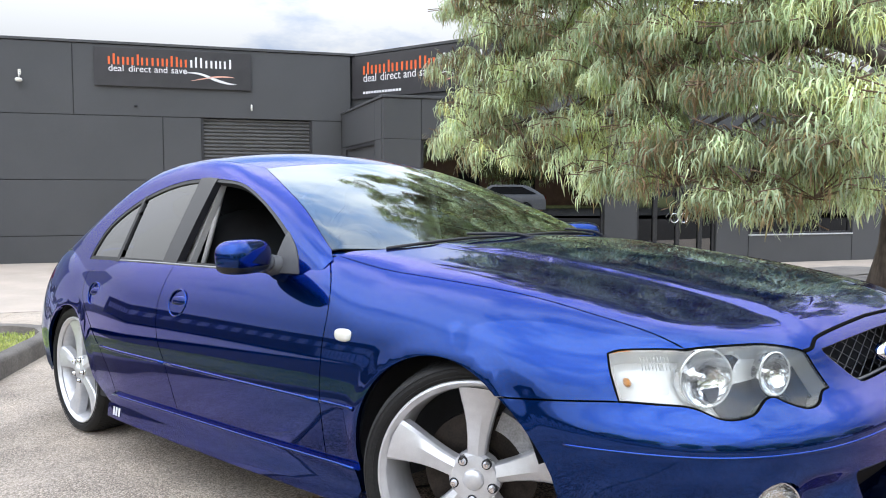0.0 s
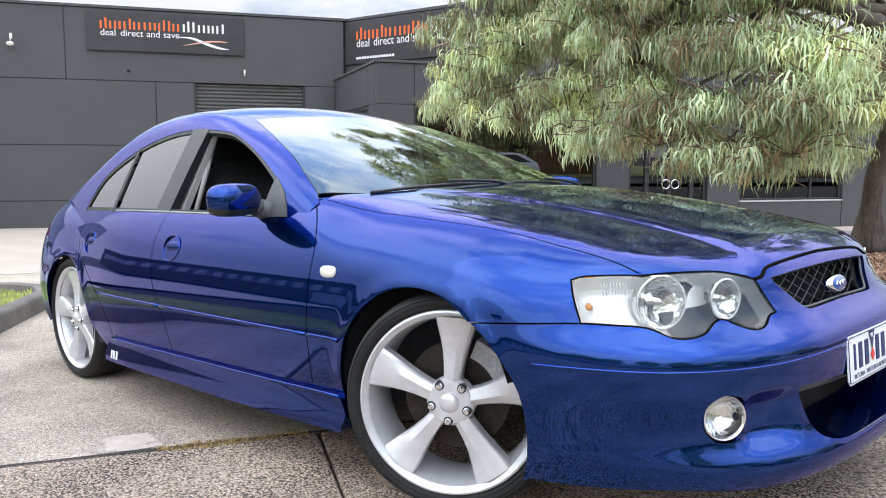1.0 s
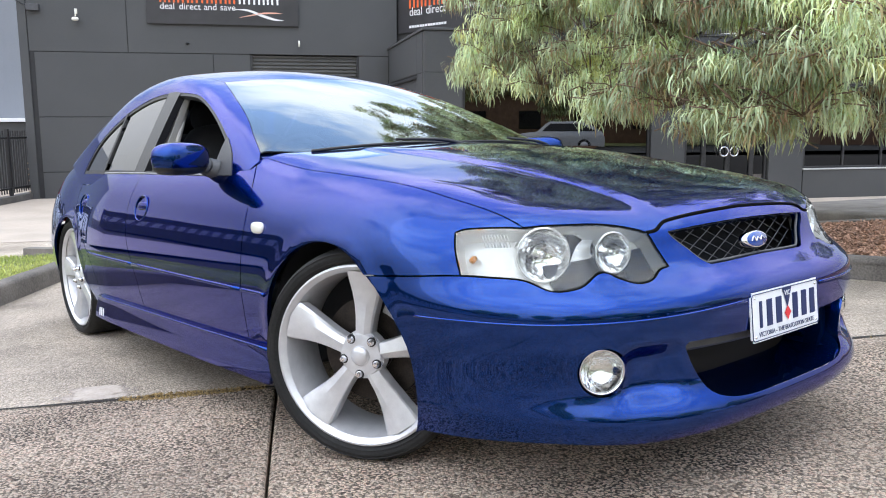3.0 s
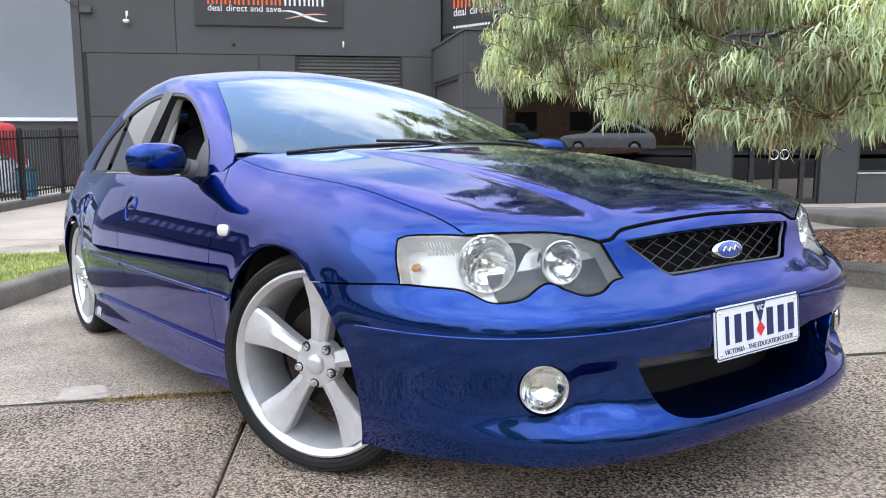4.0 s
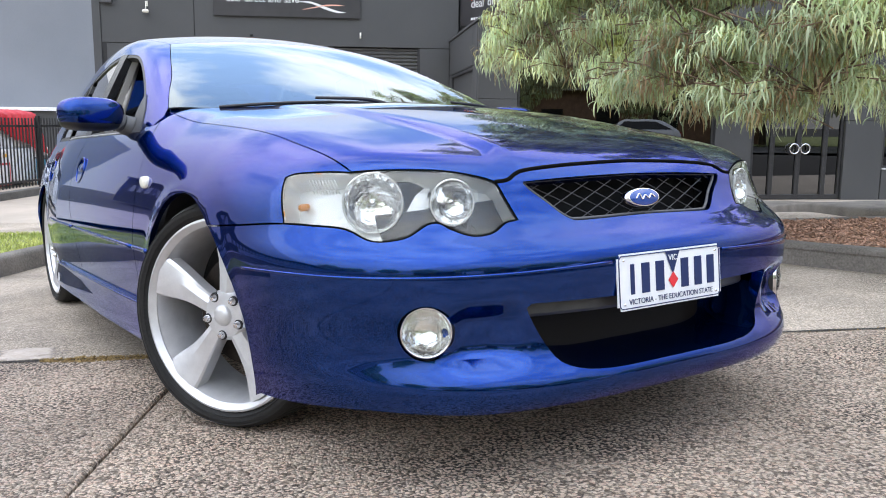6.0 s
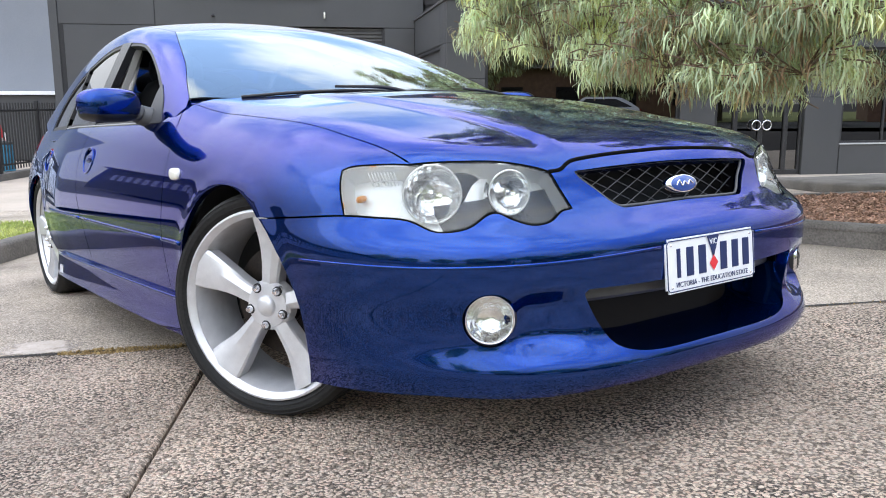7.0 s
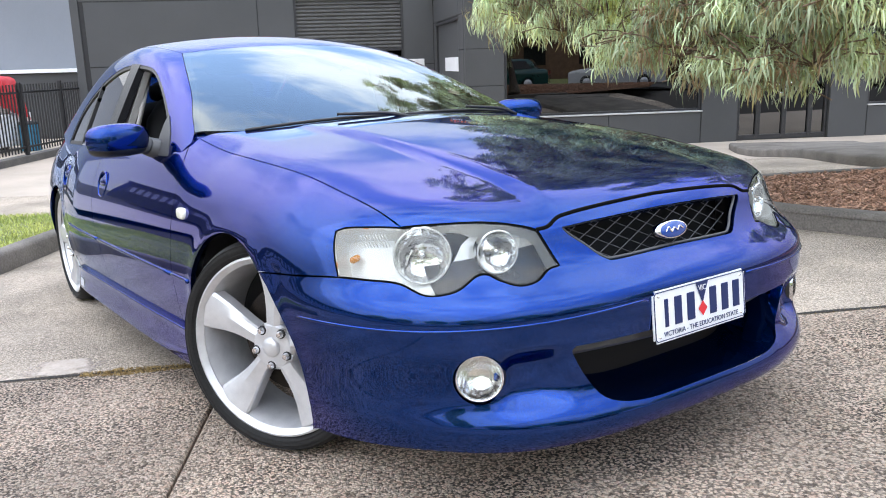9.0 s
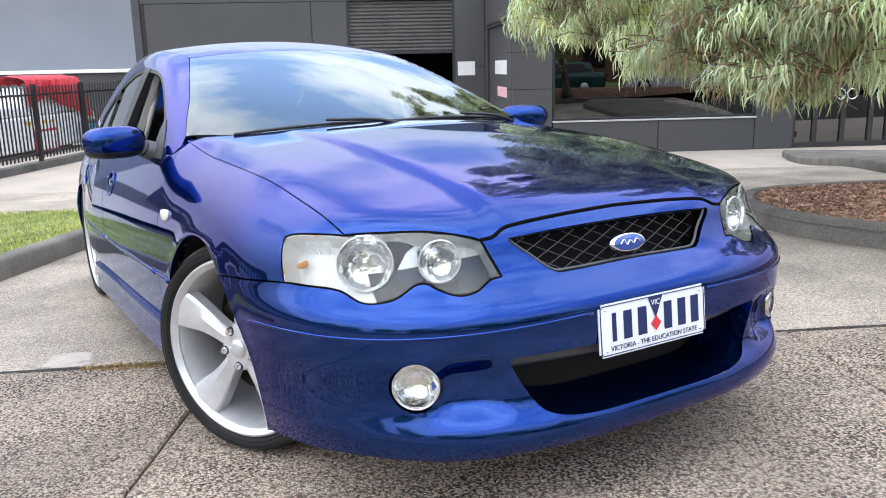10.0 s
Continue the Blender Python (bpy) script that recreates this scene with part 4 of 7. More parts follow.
for y0, wdt in ((-0.144, 0.014), (-0.106, 0.028), (-0.057, 0.030), (0.034, 0.028), (0.084, 0.028), (0.132, 0.028)):
    part("plate_bar", box_mesh("plate_bar", (0.0, y0, -0.030), (0.0022, y0 + wdt, 0.042), M_PLATEBLUE, 0.0008, 1), po)
tri = [(0.0018, -0.022, 0.062), (0.0018, 0.030, 0.062), (0.0018, 0.004, 0.004)]
part("plate_triangle", mesh_of("plate_triangle", tri, [(0, 1, 2)], M_PLATEBLUE, smooth=False), po)
dia = [(0.0024, 0.004, -0.028), (0.0024, 0.022, -0.008), (0.0024, 0.004, 0.012), (0.0024, -0.014, -0.008)]
part("fuel_tag", mesh_of("fuel_tag", dia, [(0, 1, 2, 3)], M_RED, smooth=False), po, "red diamond tag")
TXT = Matrix(((0, 0, 1, 0), (1, 0, 0, 0), (0, 1, 0, 0), (0, 0, 0, 1)))


def flat_text(txt, size, mat, name, squeeze=1.0):
    cu = bpy.data.curves.new(name, "FONT")
    cu.body, cu.size, cu.extrude = txt, size, 0.0004
    cu.align_x, cu.align_y = "CENTER", "CENTER"
    tmp = bpy.data.objects.new(name, cu)
    scene.collection.objects.link(tmp)
    bpy.context.view_layer.update()
    me = bpy.data.meshes.new_from_object(tmp.evaluated_get(bpy.context.evaluated_depsgraph_get()))
    bpy.data.objects.remove(tmp)
    me.name = name
    me.materials.clear()
    me.materials.append(mat)
    return me


part("motto", flat_text("VICTORIA - THE EDUCATION STATE", 0.0185, M_PLATEBLUE, "motto"), po, "small dark blue motto", Matrix.Translation((0.002, 0, -0.048)) @ TXT)
part("state_mark", flat_text("VIC", 0.020, M_PLATE, "state_mark"), po, "", Matrix.Translation((0.0026, 0.004, 0.046)) @ TXT)
sv, sf = revolve([(0.0, 0.003), (0.003, 0.0026), (0.0036, 0.0)], 10, "x")
bolt_me = mesh_of("plate_bolt", sv, sf, M_CHROME)
for y in (-0.165, 0.165):
    for z in (-0.052, 0.052):
        part("plate_bolt", bolt_me, po, "", Matrix.Translation((0.0, y, z)))
part("plate_bracket", box_mesh("plate_bracket", (0.855, -0.12, 0.40), (0.888, 0.12, 0.50), M_BLACK, 0.004), car)

# head lamps
lamp_loop = lamp_top[:-1] + lamp_inner[::-1][:-1] + lamp_low[::-1][:-1] + lamp_outer[::-1][:-1] + lamp_crown[::-1][:-1]




def headlight(s):
    loop = on_skin(F_body, lamp_loop)
    nrm = grad(F_body, loop)
    flipv = np.array((1, s, 1))
    V, Fc, N = panel_arrays(F_body, NOSE, loop, h=0.022, gap=0.003, depth=0.004)
    fl = (lambda ff: ff) if s > 0 else (lambda ff: [q[::-1] for q in ff])
    ob = part("headlight", mesh_of("headlight", V * flipv, fl(Fc), M_LENS, N * flipv), car, "clear twin-bowl headlight with a slightly hazed lens")
    # black seal in the gap
    tv_, tf_ = tube([tuple(p * flipv) for p in np.concatenate([loop, loop[:1]]) - np.concatenate([nrm, nrm[:1]]) * 0.004], 0.0032, 6)
    part("lamp_seal", mesh_of("lamp_seal", tv_, tf_, M_GASKET_GAP), ob)
    # housing: walls and a back that follows the lens
    n = len(loop)
    v = np.concatenate([loop - nrm * 0.005, loop - nrm * 0.062])
    f = [(i, (i + 1) % n, n + (i + 1) % n, n + i) for i in range(n)]
    part("lamp_wall", mesh_of("lamp_wall", v * flipv, fl(f), M_HOUSING), ob)
    Vb, Fb, Nb = panel_arrays(F_body, NOSE, loop, h=0.02, gap=0.0, depth=0)
    part("lamp_back", mesh_of("lamp_back", (Vb - Nb * 0.062) * flipv, fl(Fb), M_HOUSING, Nb * flipv), ob)
    # smoked lower mask between and under the bowls
    bm = bmesh.new()
    bm.from_mesh(mesh_of("lamp_mask", Vb - Nb * 0.054, Fb, M_HOUSDARK))
    for co, no in (((0, -0.60, 0.632), (0, -0.10, 0.99)), ((0, -0.660, 0), (0, -1, 0))):
        bmesh.ops.bisect_plane(bm, geom=bm.verts[:] + bm.edges[:] + bm.faces[:], plane_co=co, plane_no=no, clear_outer=True)
    if s < 0:
        bmesh.ops.scale(bm, vec=(1, -1, 1), verts=bm.verts)
        bmesh.ops.reverse_faces(bm, faces=bm.faces)
    bm_part("lamp_mask", bm, M_HOUSDARK, ob, "smoked grey lower mask")
    for (cx, cy, cz), r, yaw in (((0.610, -0.670, 0.655), 0.0655, -30), ((0.705, -0.519, 0.652), 0.050, -16)):
        m = Matrix.Translation((cx, cy * s, cz)) @ Matrix.Rotation(radians(yaw * s), 4, "Z")
        prof = [(0.0, -0.024), (r * 0.18, -0.024), (r * 0.5, -0.020), (r * 0.8, -0.011), (r * 0.96, 0.0), (r * 1.0, 0.004), (r * 1.06, 0.001), (r * 1.08, -0.02)]
        v2_, f2_ = revolve(prof, 40, "x")
        part("reflector", fix_normals(mesh_of("reflector", v2_, f2_, M_MIRRORBOWL), 40), ob, "chrome reflector bowl", m)
        rv, rf = revolve([(r * 1.03 + 0.0022 * math.cos(a), 0.004 + 0.0022 * math.sin(a)) for a in np.linspace(0, 2 * math.pi, 8, endpoint=False)], 40, "x", True)
        part("lamp_ring", mesh_of("lamp_ring", rv, rf, M_HOUSING), ob, "", m)
        bv_, bf_ = revolve([(0.0, 0.0), (0.006, -0.001), (0.0095, -0.006), (0.0095, -0.04)], 14, "x")
        part("bulb", mesh_of("bulb", bv_, bf_, M_CHROME), ob, "", m)
    bv_, bf_ = revolve([(0.0, 0.009), (0.006, 0.006), (0.0085, 0.0), (0.0085, -0.03)], 12, "x")
    part("indicator_bulb", mesh_of("indicator_bulb", bv_, bf_, M_AMBER), ob, "amber indicator bulb", Matrix.Translation((0.472, -0.782 * s, 0.645)) @ Matrix.Rotation(radians(-50 * s), 4, "Z"))
    # fluted inner panel beside the main bowl
    for i in range(9):
        part("flute", flute_me, ob, "", Matrix.Translation((0.500 + 0.006 * i, (-0.766 + 0.005 * i) * s, 0.692)) @ Matrix.Rotation(radians(22 * s), 4, "X"))


flv, flf = tube([(0, 0, -0.018), (0, 0, 0.018)], 0.0010, 6)
flute_me = mesh_of("flute", flv, flf, M_HOUSING)
both_sides(headlight)


def fog_lamp(s):
    m = Matrix.Translation((FOG[0] - 0.003, (FOG[1] + 0.002) * s, FOG[2] - 0.001)) @ Matrix.Rotation(math.atan2(FOG_N[1], FOG_N[0]) * s, 4, "Z")
    r = 0.0525
    v, f = revolve([(0.0, 0.010), (r * 0.6, 0.006), (r * 0.95, -0.004), (r, -0.012)], 36, "x")
    ob = part("fog_lamp", mesh_of("fog_lamp", v, f, M_LENS), car, "round clear fog lamp in the bumper", m)
    v, f = revolve([(0.0, -0.045), (r * 0.4, -0.042), (r * 0.75, -0.026), (r * 0.97, -0.012)], 36, "x")
    part("reflector", mesh_of("reflector", v, f, M_MIRRORBOWL), ob)
    v, f = revolve([(r * 0.98, -0.010), (r * 1.03, -0.002), (r * 1.09, -0.004), (r * 1.12, -0.03)], 36, "x")
    part("lamp_ring", mesh_of("lamp_ring", v, f, M_CHROME), ob)
    v, f = revolve([(r * 1.10, -0.012), (r * 1.2, -0.02), (r * 1.2, -0.06), (0.0, -0.06)], 36, "x")
    part("lamp_pod", mesh_of("lamp_pod", v, f, M_BLACK), ob)


both_sides(fog_lamp)


# side indicators, mirrors, door handles
def small_side(s):
    ip = on_skin(F_body, [(-0.466, -0.9, 0.703)])[0]
    blob("side_indicator", M_WHITEPL, car, (ip[0], ip[1] * s, ip[2]), (0.038, 0.014, 0.020), 3.0, 20, "cream side indicator lens")
    # mirror: a rounded housing on a grey arm
    mo = blob("door_mirror", M_PAINT, car, (0, 0, 0), (0.064, 0.120, 0.058), 3.0, 36, "blue door mirror on a grey arm", shape=lambda p: (p[0], p[1], p[2]), m=Matrix.Translation((-0.925, -0.955 * s, 0.946)) @ Matrix.Rotation(radians(26 * s), 4, "Z"))
    blob("mirror_underside", M_BLACK, mo, (-0.003, 0, -0.024), (0.062, 0.113, 0.038), 3.0, 28)
    tv_, tf_ = tube(curve([(0.03, 0.085 * s, -0.022), (0.02, 0.115 * s, -0.034), (0.05, 0.15 * s, -0.05)], 5), 0.032, 12, lambda t: 1 + 0.25 * t)
    part("mirror_arm", mesh_of("mirror_arm", tv_, tf_, M_GREYPL), mo)
    part("mirror_glass", box_mesh("mirror_glass", (-0.060, -0.070, -0.032), (-0.055, 0.070, 0.034), M_CHROME, 0.002), mo)
    for x, y, z, ln, door in ((-1.56, -0.884, 0.745, 0.070, 0), (-2.49, -0.868, 0.748, 0.064, 0)):
        hp = on_skin(F_body, [(x, y, z)])[0]
        m = Matrix.Translation((hp[0], hp[1] * s, hp[2])) @ Matrix.Rotation(radians(-15 * s), 4, "X")
        v, f = revolve([(1 + 0.05 * math.cos(a), 0.055 * math.sin(a) * 0.05) for a in np.linspace(0, 2 * math.pi, 8, endpoint=False)], 36, "y", True)
        hb = part("door_handle", fix_normals(mesh_of("door_handle", [(px * ln, py * 1.6, pz * 0.055) for px, py, pz in v], f, M_PAINT), 60), car, "body-coloured flap handle in a round recess", m)
        blob("handle_flap", M_PAINT, hb, (0.004, 0.002 * s, 0.010), (ln * 0.9, 0.007, 0.020), 2.6, 20)


both_sides(small_side)

# wipers
for x0, y0, x1, y1 in ((-0.53, -0.60, -0.50, 0.02), (-0.50, 0.02, -0.56, 0.62)):
    pts = []
    for t in np.linspace(0, 1, 12):
        y = y0 + (y1 - y0) * t
        xb = -(0.50 + 0.25 * y * y) - 0.012 * math.sin(math.pi * t)
        u = -xb - 0.50 - 0.25 * y * y
        pts.append((xb, y, 0.962 + 0.43 * u - 0.05 * y * y + 0.009))
    wv, wf = tube(pts, 0.006, 6)
    wo = part("wiper", mesh_of("wiper", wv, wf, M_BLACK), car, "black windscreen wiper")
    arm = [(pts[-1][0] + 0.075, pts[-1][1] - 0.02, pts[-1][2] - 0.012), (pts[-3][0] + 0.05, pts[-3][1], pts[-3][2] + 0.008), (pts[6][0], pts[6][1], pts[6][2] + 0.016)]
    av, af = tube(curve(arm, 5), 0.009, 6, lambda t: 1 - 0.4 * t)
    part("wiper_arm", mesh_of("wiper_arm", av, af, M_BLACK), wo)

# registration label on the glass and the sill decal
lab = on_skin(F_cabin, [(-0.95, 0.50, 1.1), (-0.95, 0.585, 1.1), (-1.02, 0.575, 1.12), (-1.02, 0.49, 1.12)]) - np.array((0, 0, 0.008))
part("screen_label", mesh_of("screen_label", lab, [(0, 1, 2, 3)], M_PAPER_LABEL := plain("label_paper", (0.72, 0.78, 0.72), 0.6), smooth=False), ws_ob, "pale registration label")
for k, (dx, wdt) in enumerate(((0, 0.022), (0.03, 0.022), (0.062, 0.022))):
    q = on_skin(lambda p: F_skirt(p) - 0.0185, [(-2.19 + dx, -0.92, 0.205), (-2.19 + dx + wdt, -0.92, 0.205), (-2.19 + dx + wdt + 0.006, -0.92, 0.245), (-2.19 + dx + 0.006, -0.92, 0.245)])
    part("sill_decal", mesh_of("sill_decal", q, [(0, 1, 2, 3)], M_DECAL, smooth=False), car, "silver decal bar on the side skirt")

# cabin: dash, wheel, seats, trim
bm = bmesh.new()
add_box(bm, (-1.02, -0.70, 0.62), (-0.62, 0.70, 0.90), 0.06, seg=4)
bm_part("dashboard", bm, M_CABIN, car, "charcoal dashboard")
v, f = revolve([(0.185 + 0.013 * math.cos(a), 0.013 * math.sin(a)) for a in np.linspace(0, 2 * math.pi, 8, endpoint=False)], 32, "x", True)
st = part("steering_wheel", mesh_of("steering_wheel", v, f, M_CABIN), car, "dark three-spoke steering wheel", Matrix.Translation((-1.12, -0.37, 0.86)) @ Matrix.Rotation(radians(25), 4, "Y"))
blob("wheel_boss", M_CABIN, st, (0, 0, -0.01), (0.03, 0.17, 0.035), 2.6, 16)


def seat(x, y, w):
    so = blob("seat", M_CABIN, car, (x, y, 0.50), (0.27, w, 0.11), 3.4, 20, "charcoal cloth seat")
    blob("backrest", M_CABIN, so, (x - 0.33, y, 0.80), (0.10, w, 0.33), 3.2, 20, m=Matrix.Translation((x - 0.33, y, 0.80)) @ Matrix.Rotation(radians(-16), 4, "Y") @ Matrix.Translation((-x + 0.33, -y, -0.80)))
    blob("headrest", M_CABIN, so, (x - 0.46, y, 1.16), (0.06, w * 0.52, 0.085), 3.0, 16)


seat(-1.42, -0.37, 0.25)
seat(-1.42, 0.37, 0.25)
seat(-2.25, 0.0, 0.62)
for y in (-0.84, 0.80):
    part("door_card", box_mesh("door_card", (-2.60, y, 0.23), (-0.80, y + 0.04, 0.78), M_CABIN, 0.01), car)
for s in (1, -1):
    q = [(-1.62, -0.625 * s, 1.25), (-1.76, -0.625 * s, 1.25), (-1.86, -0.765 * s, 0.88), (-1.70, -0.765 * s, 0.88)]
    v = q + [(x, y + 0.03 * s, z) for x, y, z in q]
    part("pillar_trim", mesh_of("pillar_trim", v, [(0, 1, 2, 3), (4, 7, 6, 5), (0, 4, 5, 1), (1, 5, 6, 2), (2, 6, 7, 3), (3, 7, 4, 0)], M_CABINLIGHT, smooth=False), car)
    strap = [(-1.665, -0.60 * s, 1.22), (-1.66, -0.66 * s, 1.05), (-1.66, -0.73 * s, 0.85)]
    tv_, tf_ = tube(strap, 0.012, 6)
    part("seat_belt", mesh_of("seat_belt", tv_, tf_, M_CABINLIGHT), car)
V, Fc, N = panel_arrays(F_cabin, TOP, roof_out, h=0.08, gap=0.02, depth=0, off=-0.03)
part("roof_lining", mesh_of("roof_lining", V, Fc, M_CABIN, N), car)


# ---- ground ----
def gz(x, y=None):
    """Height of the forecourt: it rises towards the street crossing, then falls to the road; by the warehouse it lies level."""
    x = np.asarray(x, float)
    z = 0.0568 * np.clip(x, -10.6, 2.0)
    z = z - 0.415 * sstep(x, 3.5, 13.0)
    if y is None:
        return z
    off = (np.asarray(y, float) + 0.60) * 0.5 - (x + 0.97) * 0.866
    return z + (-0.63 - z) * sstep(off, 6.5, 11.5)


def aggregate_mat(name, tones, scale, mortar, wear=0.5, bump=0.004, rough=0.85):
    """Stones of several tones in a binder, worn in patches."""
    m, nt, p = node_mat(name)
    nd, ln = nt.nodes, nt.links
    co = nd.new("ShaderNodeTexCoord")
    warp = nd.new("ShaderNodeTexNoise")
    warp.inputs["Scale"].default_value, warp.inputs["Detail"].default_value = scale * 0.8, 3
    ln.new(co.outputs["Object"], warp.inputs["Vector"])
    mixv = nd.new("ShaderNodeMix")
    mixv.data_type, mixv.blend_type = "RGBA", "LINEAR_LIGHT"
    mixv.inputs[0].default_value = 0.010
    ln.new(co.outputs["Object"], mixv.inputs[6])
    ln.new(warp.outputs["Color"], mixv.inputs[7])
    vo = nd.new("ShaderNodeTexVoronoi")
    vo.voronoi_dimensions = "2D"
    vo.inputs["Scale"].default_value = scale
    ln.new(mixv.outputs[2], vo.inputs["Vector"])
    sep = nd.new("ShaderNodeSeparateColor")
    ln.new(vo.outputs["Color"], sep.inputs["Color"])
    ramp = nd.new("ShaderNodeValToRGB")
    ramp.color_ramp.interpolation = "LINEAR"
    els = ramp.color_ramp.elements
    els[0].position, els[0].color = 0.0, (*tones[0], 1)
    els[1].position, els[1].color = 1.0, (*tones[-1], 1)
    for i, c in enumerate(tones[1:-1], 1):
        e = els.new(i / (len(tones) - 1))
        e.color = (*c, 1)
    ln.new(sep.outputs["Red"], ramp.inputs["Fac"])
    edge = nd.new("ShaderNodeMapRange")
    edge.inputs["From Min"].default_value, edge.inputs["From Max"].default_value = 0.36, 0.58
    edge.clamp = True
    ln.new(vo.outputs["Distance"], edge.inputs["Value"])
    pat = nd.new("ShaderNodeTexNoise")
    pat.inputs["Scale"].default_value, pat.inputs["Detail"].default_value = 2.2, 6
    ln.new(co.outputs["Object"], pat.inputs["Vector"])
    pr = nd.new("ShaderNodeMapRange")
    pr.inputs["From Min"].default_value, pr.inputs["From Max"].default_value = 0.38, 0.66
    pr.inputs["To Min"].default_value, pr.inputs["To Max"].default_value = 1.0 - wear, 1.0
    ln.new(pat.outputs["Fac"], pr.inputs["Value"])
    mu = nd.new("ShaderNodeMath")
    mu.operation = "MULTIPLY"
    ln.new(edge.outputs["Result"], mu.inputs[0])
    ln.new(pr.outputs["Result"], mu.inputs[1])
    mx = nd.new("ShaderNodeMix")
    mx.data_type = "RGBA"
    ln.new(mu.outputs[0], mx.inputs[0])
    ln.new(ramp.outputs["Color"], mx.inputs[6])
    mx.inputs[7].default_value = (*mortar, 1)
    # broad stains
    st = nd.new("ShaderNodeTexNoise")
    st.inputs["Scale"].default_value, st.inputs["Detail"].default_value = 0.9, 8
    ln.new(co.outputs["Object"], st.inputs["Vector"])
    sr = nd.new("ShaderNodeMapRange")
    sr.inputs["From Min"].default_value, sr.inputs["From Max"].default_value = 0.3, 0.7
    sr.inputs["To Min"].default_value, sr.inputs["To Max"].default_value = 0.62, 1.22
    ln.new(st.outputs["Fac"], sr.inputs["Value"])
    hs = nd.new("ShaderNodeHueSaturation")
    ln.new(mx.outputs[2], hs.inputs["Color"])
    ln.new(sr.outputs["Result"], hs.inputs["Value"])
    ln.new(hs.outputs["Color"], p.inputs["Base Color"])
    b = nd.new("ShaderNodeBump")
    b.invert = True
    b.inputs["Distance"].default_value = bump
    ln.new(vo.outputs["Distance"], b.inputs["Height"])
    ln.new(b.outputs["Normal"], p.inputs["Normal"])
    p.inputs["Roughness"].default_value = rough
    return m


M_AGG = aggregate_mat("exposed_aggregate", ((0.145, 0.105, 0.076), (0.630, 0.493, 0.371), (0.790, 0.650, 0.511), (0.170, 0.125, 0.094), (0.817, 0.682, 0.547), (0.630, 0.446, 0.335), (0.782, 0.626, 0.496)), 105, (0.031, 0.023, 0.017), 0.55, 0.012)
M_SLAB = aggregate_mat("worn_concrete", ((0.426, 0.356, 0.281), (0.680, 0.575, 0.460), (0.271, 0.227, 0.178), (0.766, 0.650, 0.532), (0.578, 0.486, 0.386)), 130, (0.188, 0.154, 0.117), 0.6, 0.005)
M_DRIVE = surface("pale_concrete", (0.356, 0.302, 0.244), (0.511, 0.431, 0.354), 1.2, 0.85, fine=90, bump=0.001)
M_ROAD = aggregate_mat("road_asphalt", ((0.04, 0.04, 0.04), (0.09, 0.09, 0.09), (0.06, 0.06, 0.06), (0.13, 0.13, 0.125)), 110, (0.03, 0.03, 0.03), 0.4, 0.003)
M_KERB = surface("weathered_kerb_concrete", (0.086, 0.076, 0.065), (0.234, 0.211, 0.185), 2.5, 0.9, fine=70, bump=0.003)
M_SOIL = surface("dark_soil", (0.05, 0.035, 0.025), (0.12, 0.08, 0.055), 6, 0.95, fine=90, bump=0.01)
M_TURF = surface("turf_soil", (0.12, 0.15, 0.045), (0.28, 0.29, 0.10), 5, 0.95, fine=120, bump=0.01)
M_BLADE = surface("grass_blades", (0.17, 0.25, 0.045), (0.56, 0.57, 0.17), 3, 0.7, fine=30, island=0.35)
M_MULCH = surface("bark_chips", (0.19, 0.10, 0.06), (0.58, 0.36, 0.25), 9, 0.9, fine=60, island=0.5)
M_DRY = surface("dry_weeds", (0.210, 0.135, 0.051), (0.378, 0.270, 0.111), 20, 0.85, fine=60, island=0.4)
M_GROUT = surface("cement_smear", (0.418, 0.352, 0.292), (0.592, 0.515, 0.441), 14, 0.85, fine=80, bump=0.001)
M_GAP = surface("dark_earth_and_joint", (0.02, 0.018, 0.015), (0.05, 0.042, 0.035), 30, 0.95, fine=150)

JD, JN = Vector((math.cos(radians(60)), math.sin(radians(60)), 0)), Vector((math.sin(radians(60)), -math.cos(radians(60)), 0))
J0 = Vector((-0.97, -0.60, 0))


def jp(s, v, dz=0.0):
    """A point s metres along the slab joint and v metres out to the street, on the ground."""
    p = J0 + JD * s + JN * v
    return (p.x, p.y, float(gz(p.x, p.y)) + dz)


def sheet(name, s0, s1, v0, v1, mat, label, ns=8, nv=8, dz=0.0, kind="structure", uneven=0.0):
    vs = [jp(s0 + (s1 - s0) * i / ns, v0 + (v1 - v0) * j / nv, dz + (uneven * noise.noise((i * 0.7, j * 0.7, 3)) if uneven else 0)) for i in range(ns + 1) for j in range(nv + 1)]
    fs = [(i * (nv + 1) + j, (i + 1) * (nv + 1) + j, (i + 1) * (nv + 1) + j + 1, i * (nv + 1) + j + 1) for i in range(ns) for j in range(nv)]
    fs = [f[::-1] for f in fs] if (Vector(vs[fs[0][1]]) - Vector(vs[fs[0][0]])).cross(Vector(vs[fs[0][2]]) - Vector(vs[fs[0][0]])).z < 0 else fs
    return tagged(new(name, mesh_of(name, vs, fs, mat)), label, "", "", kind)


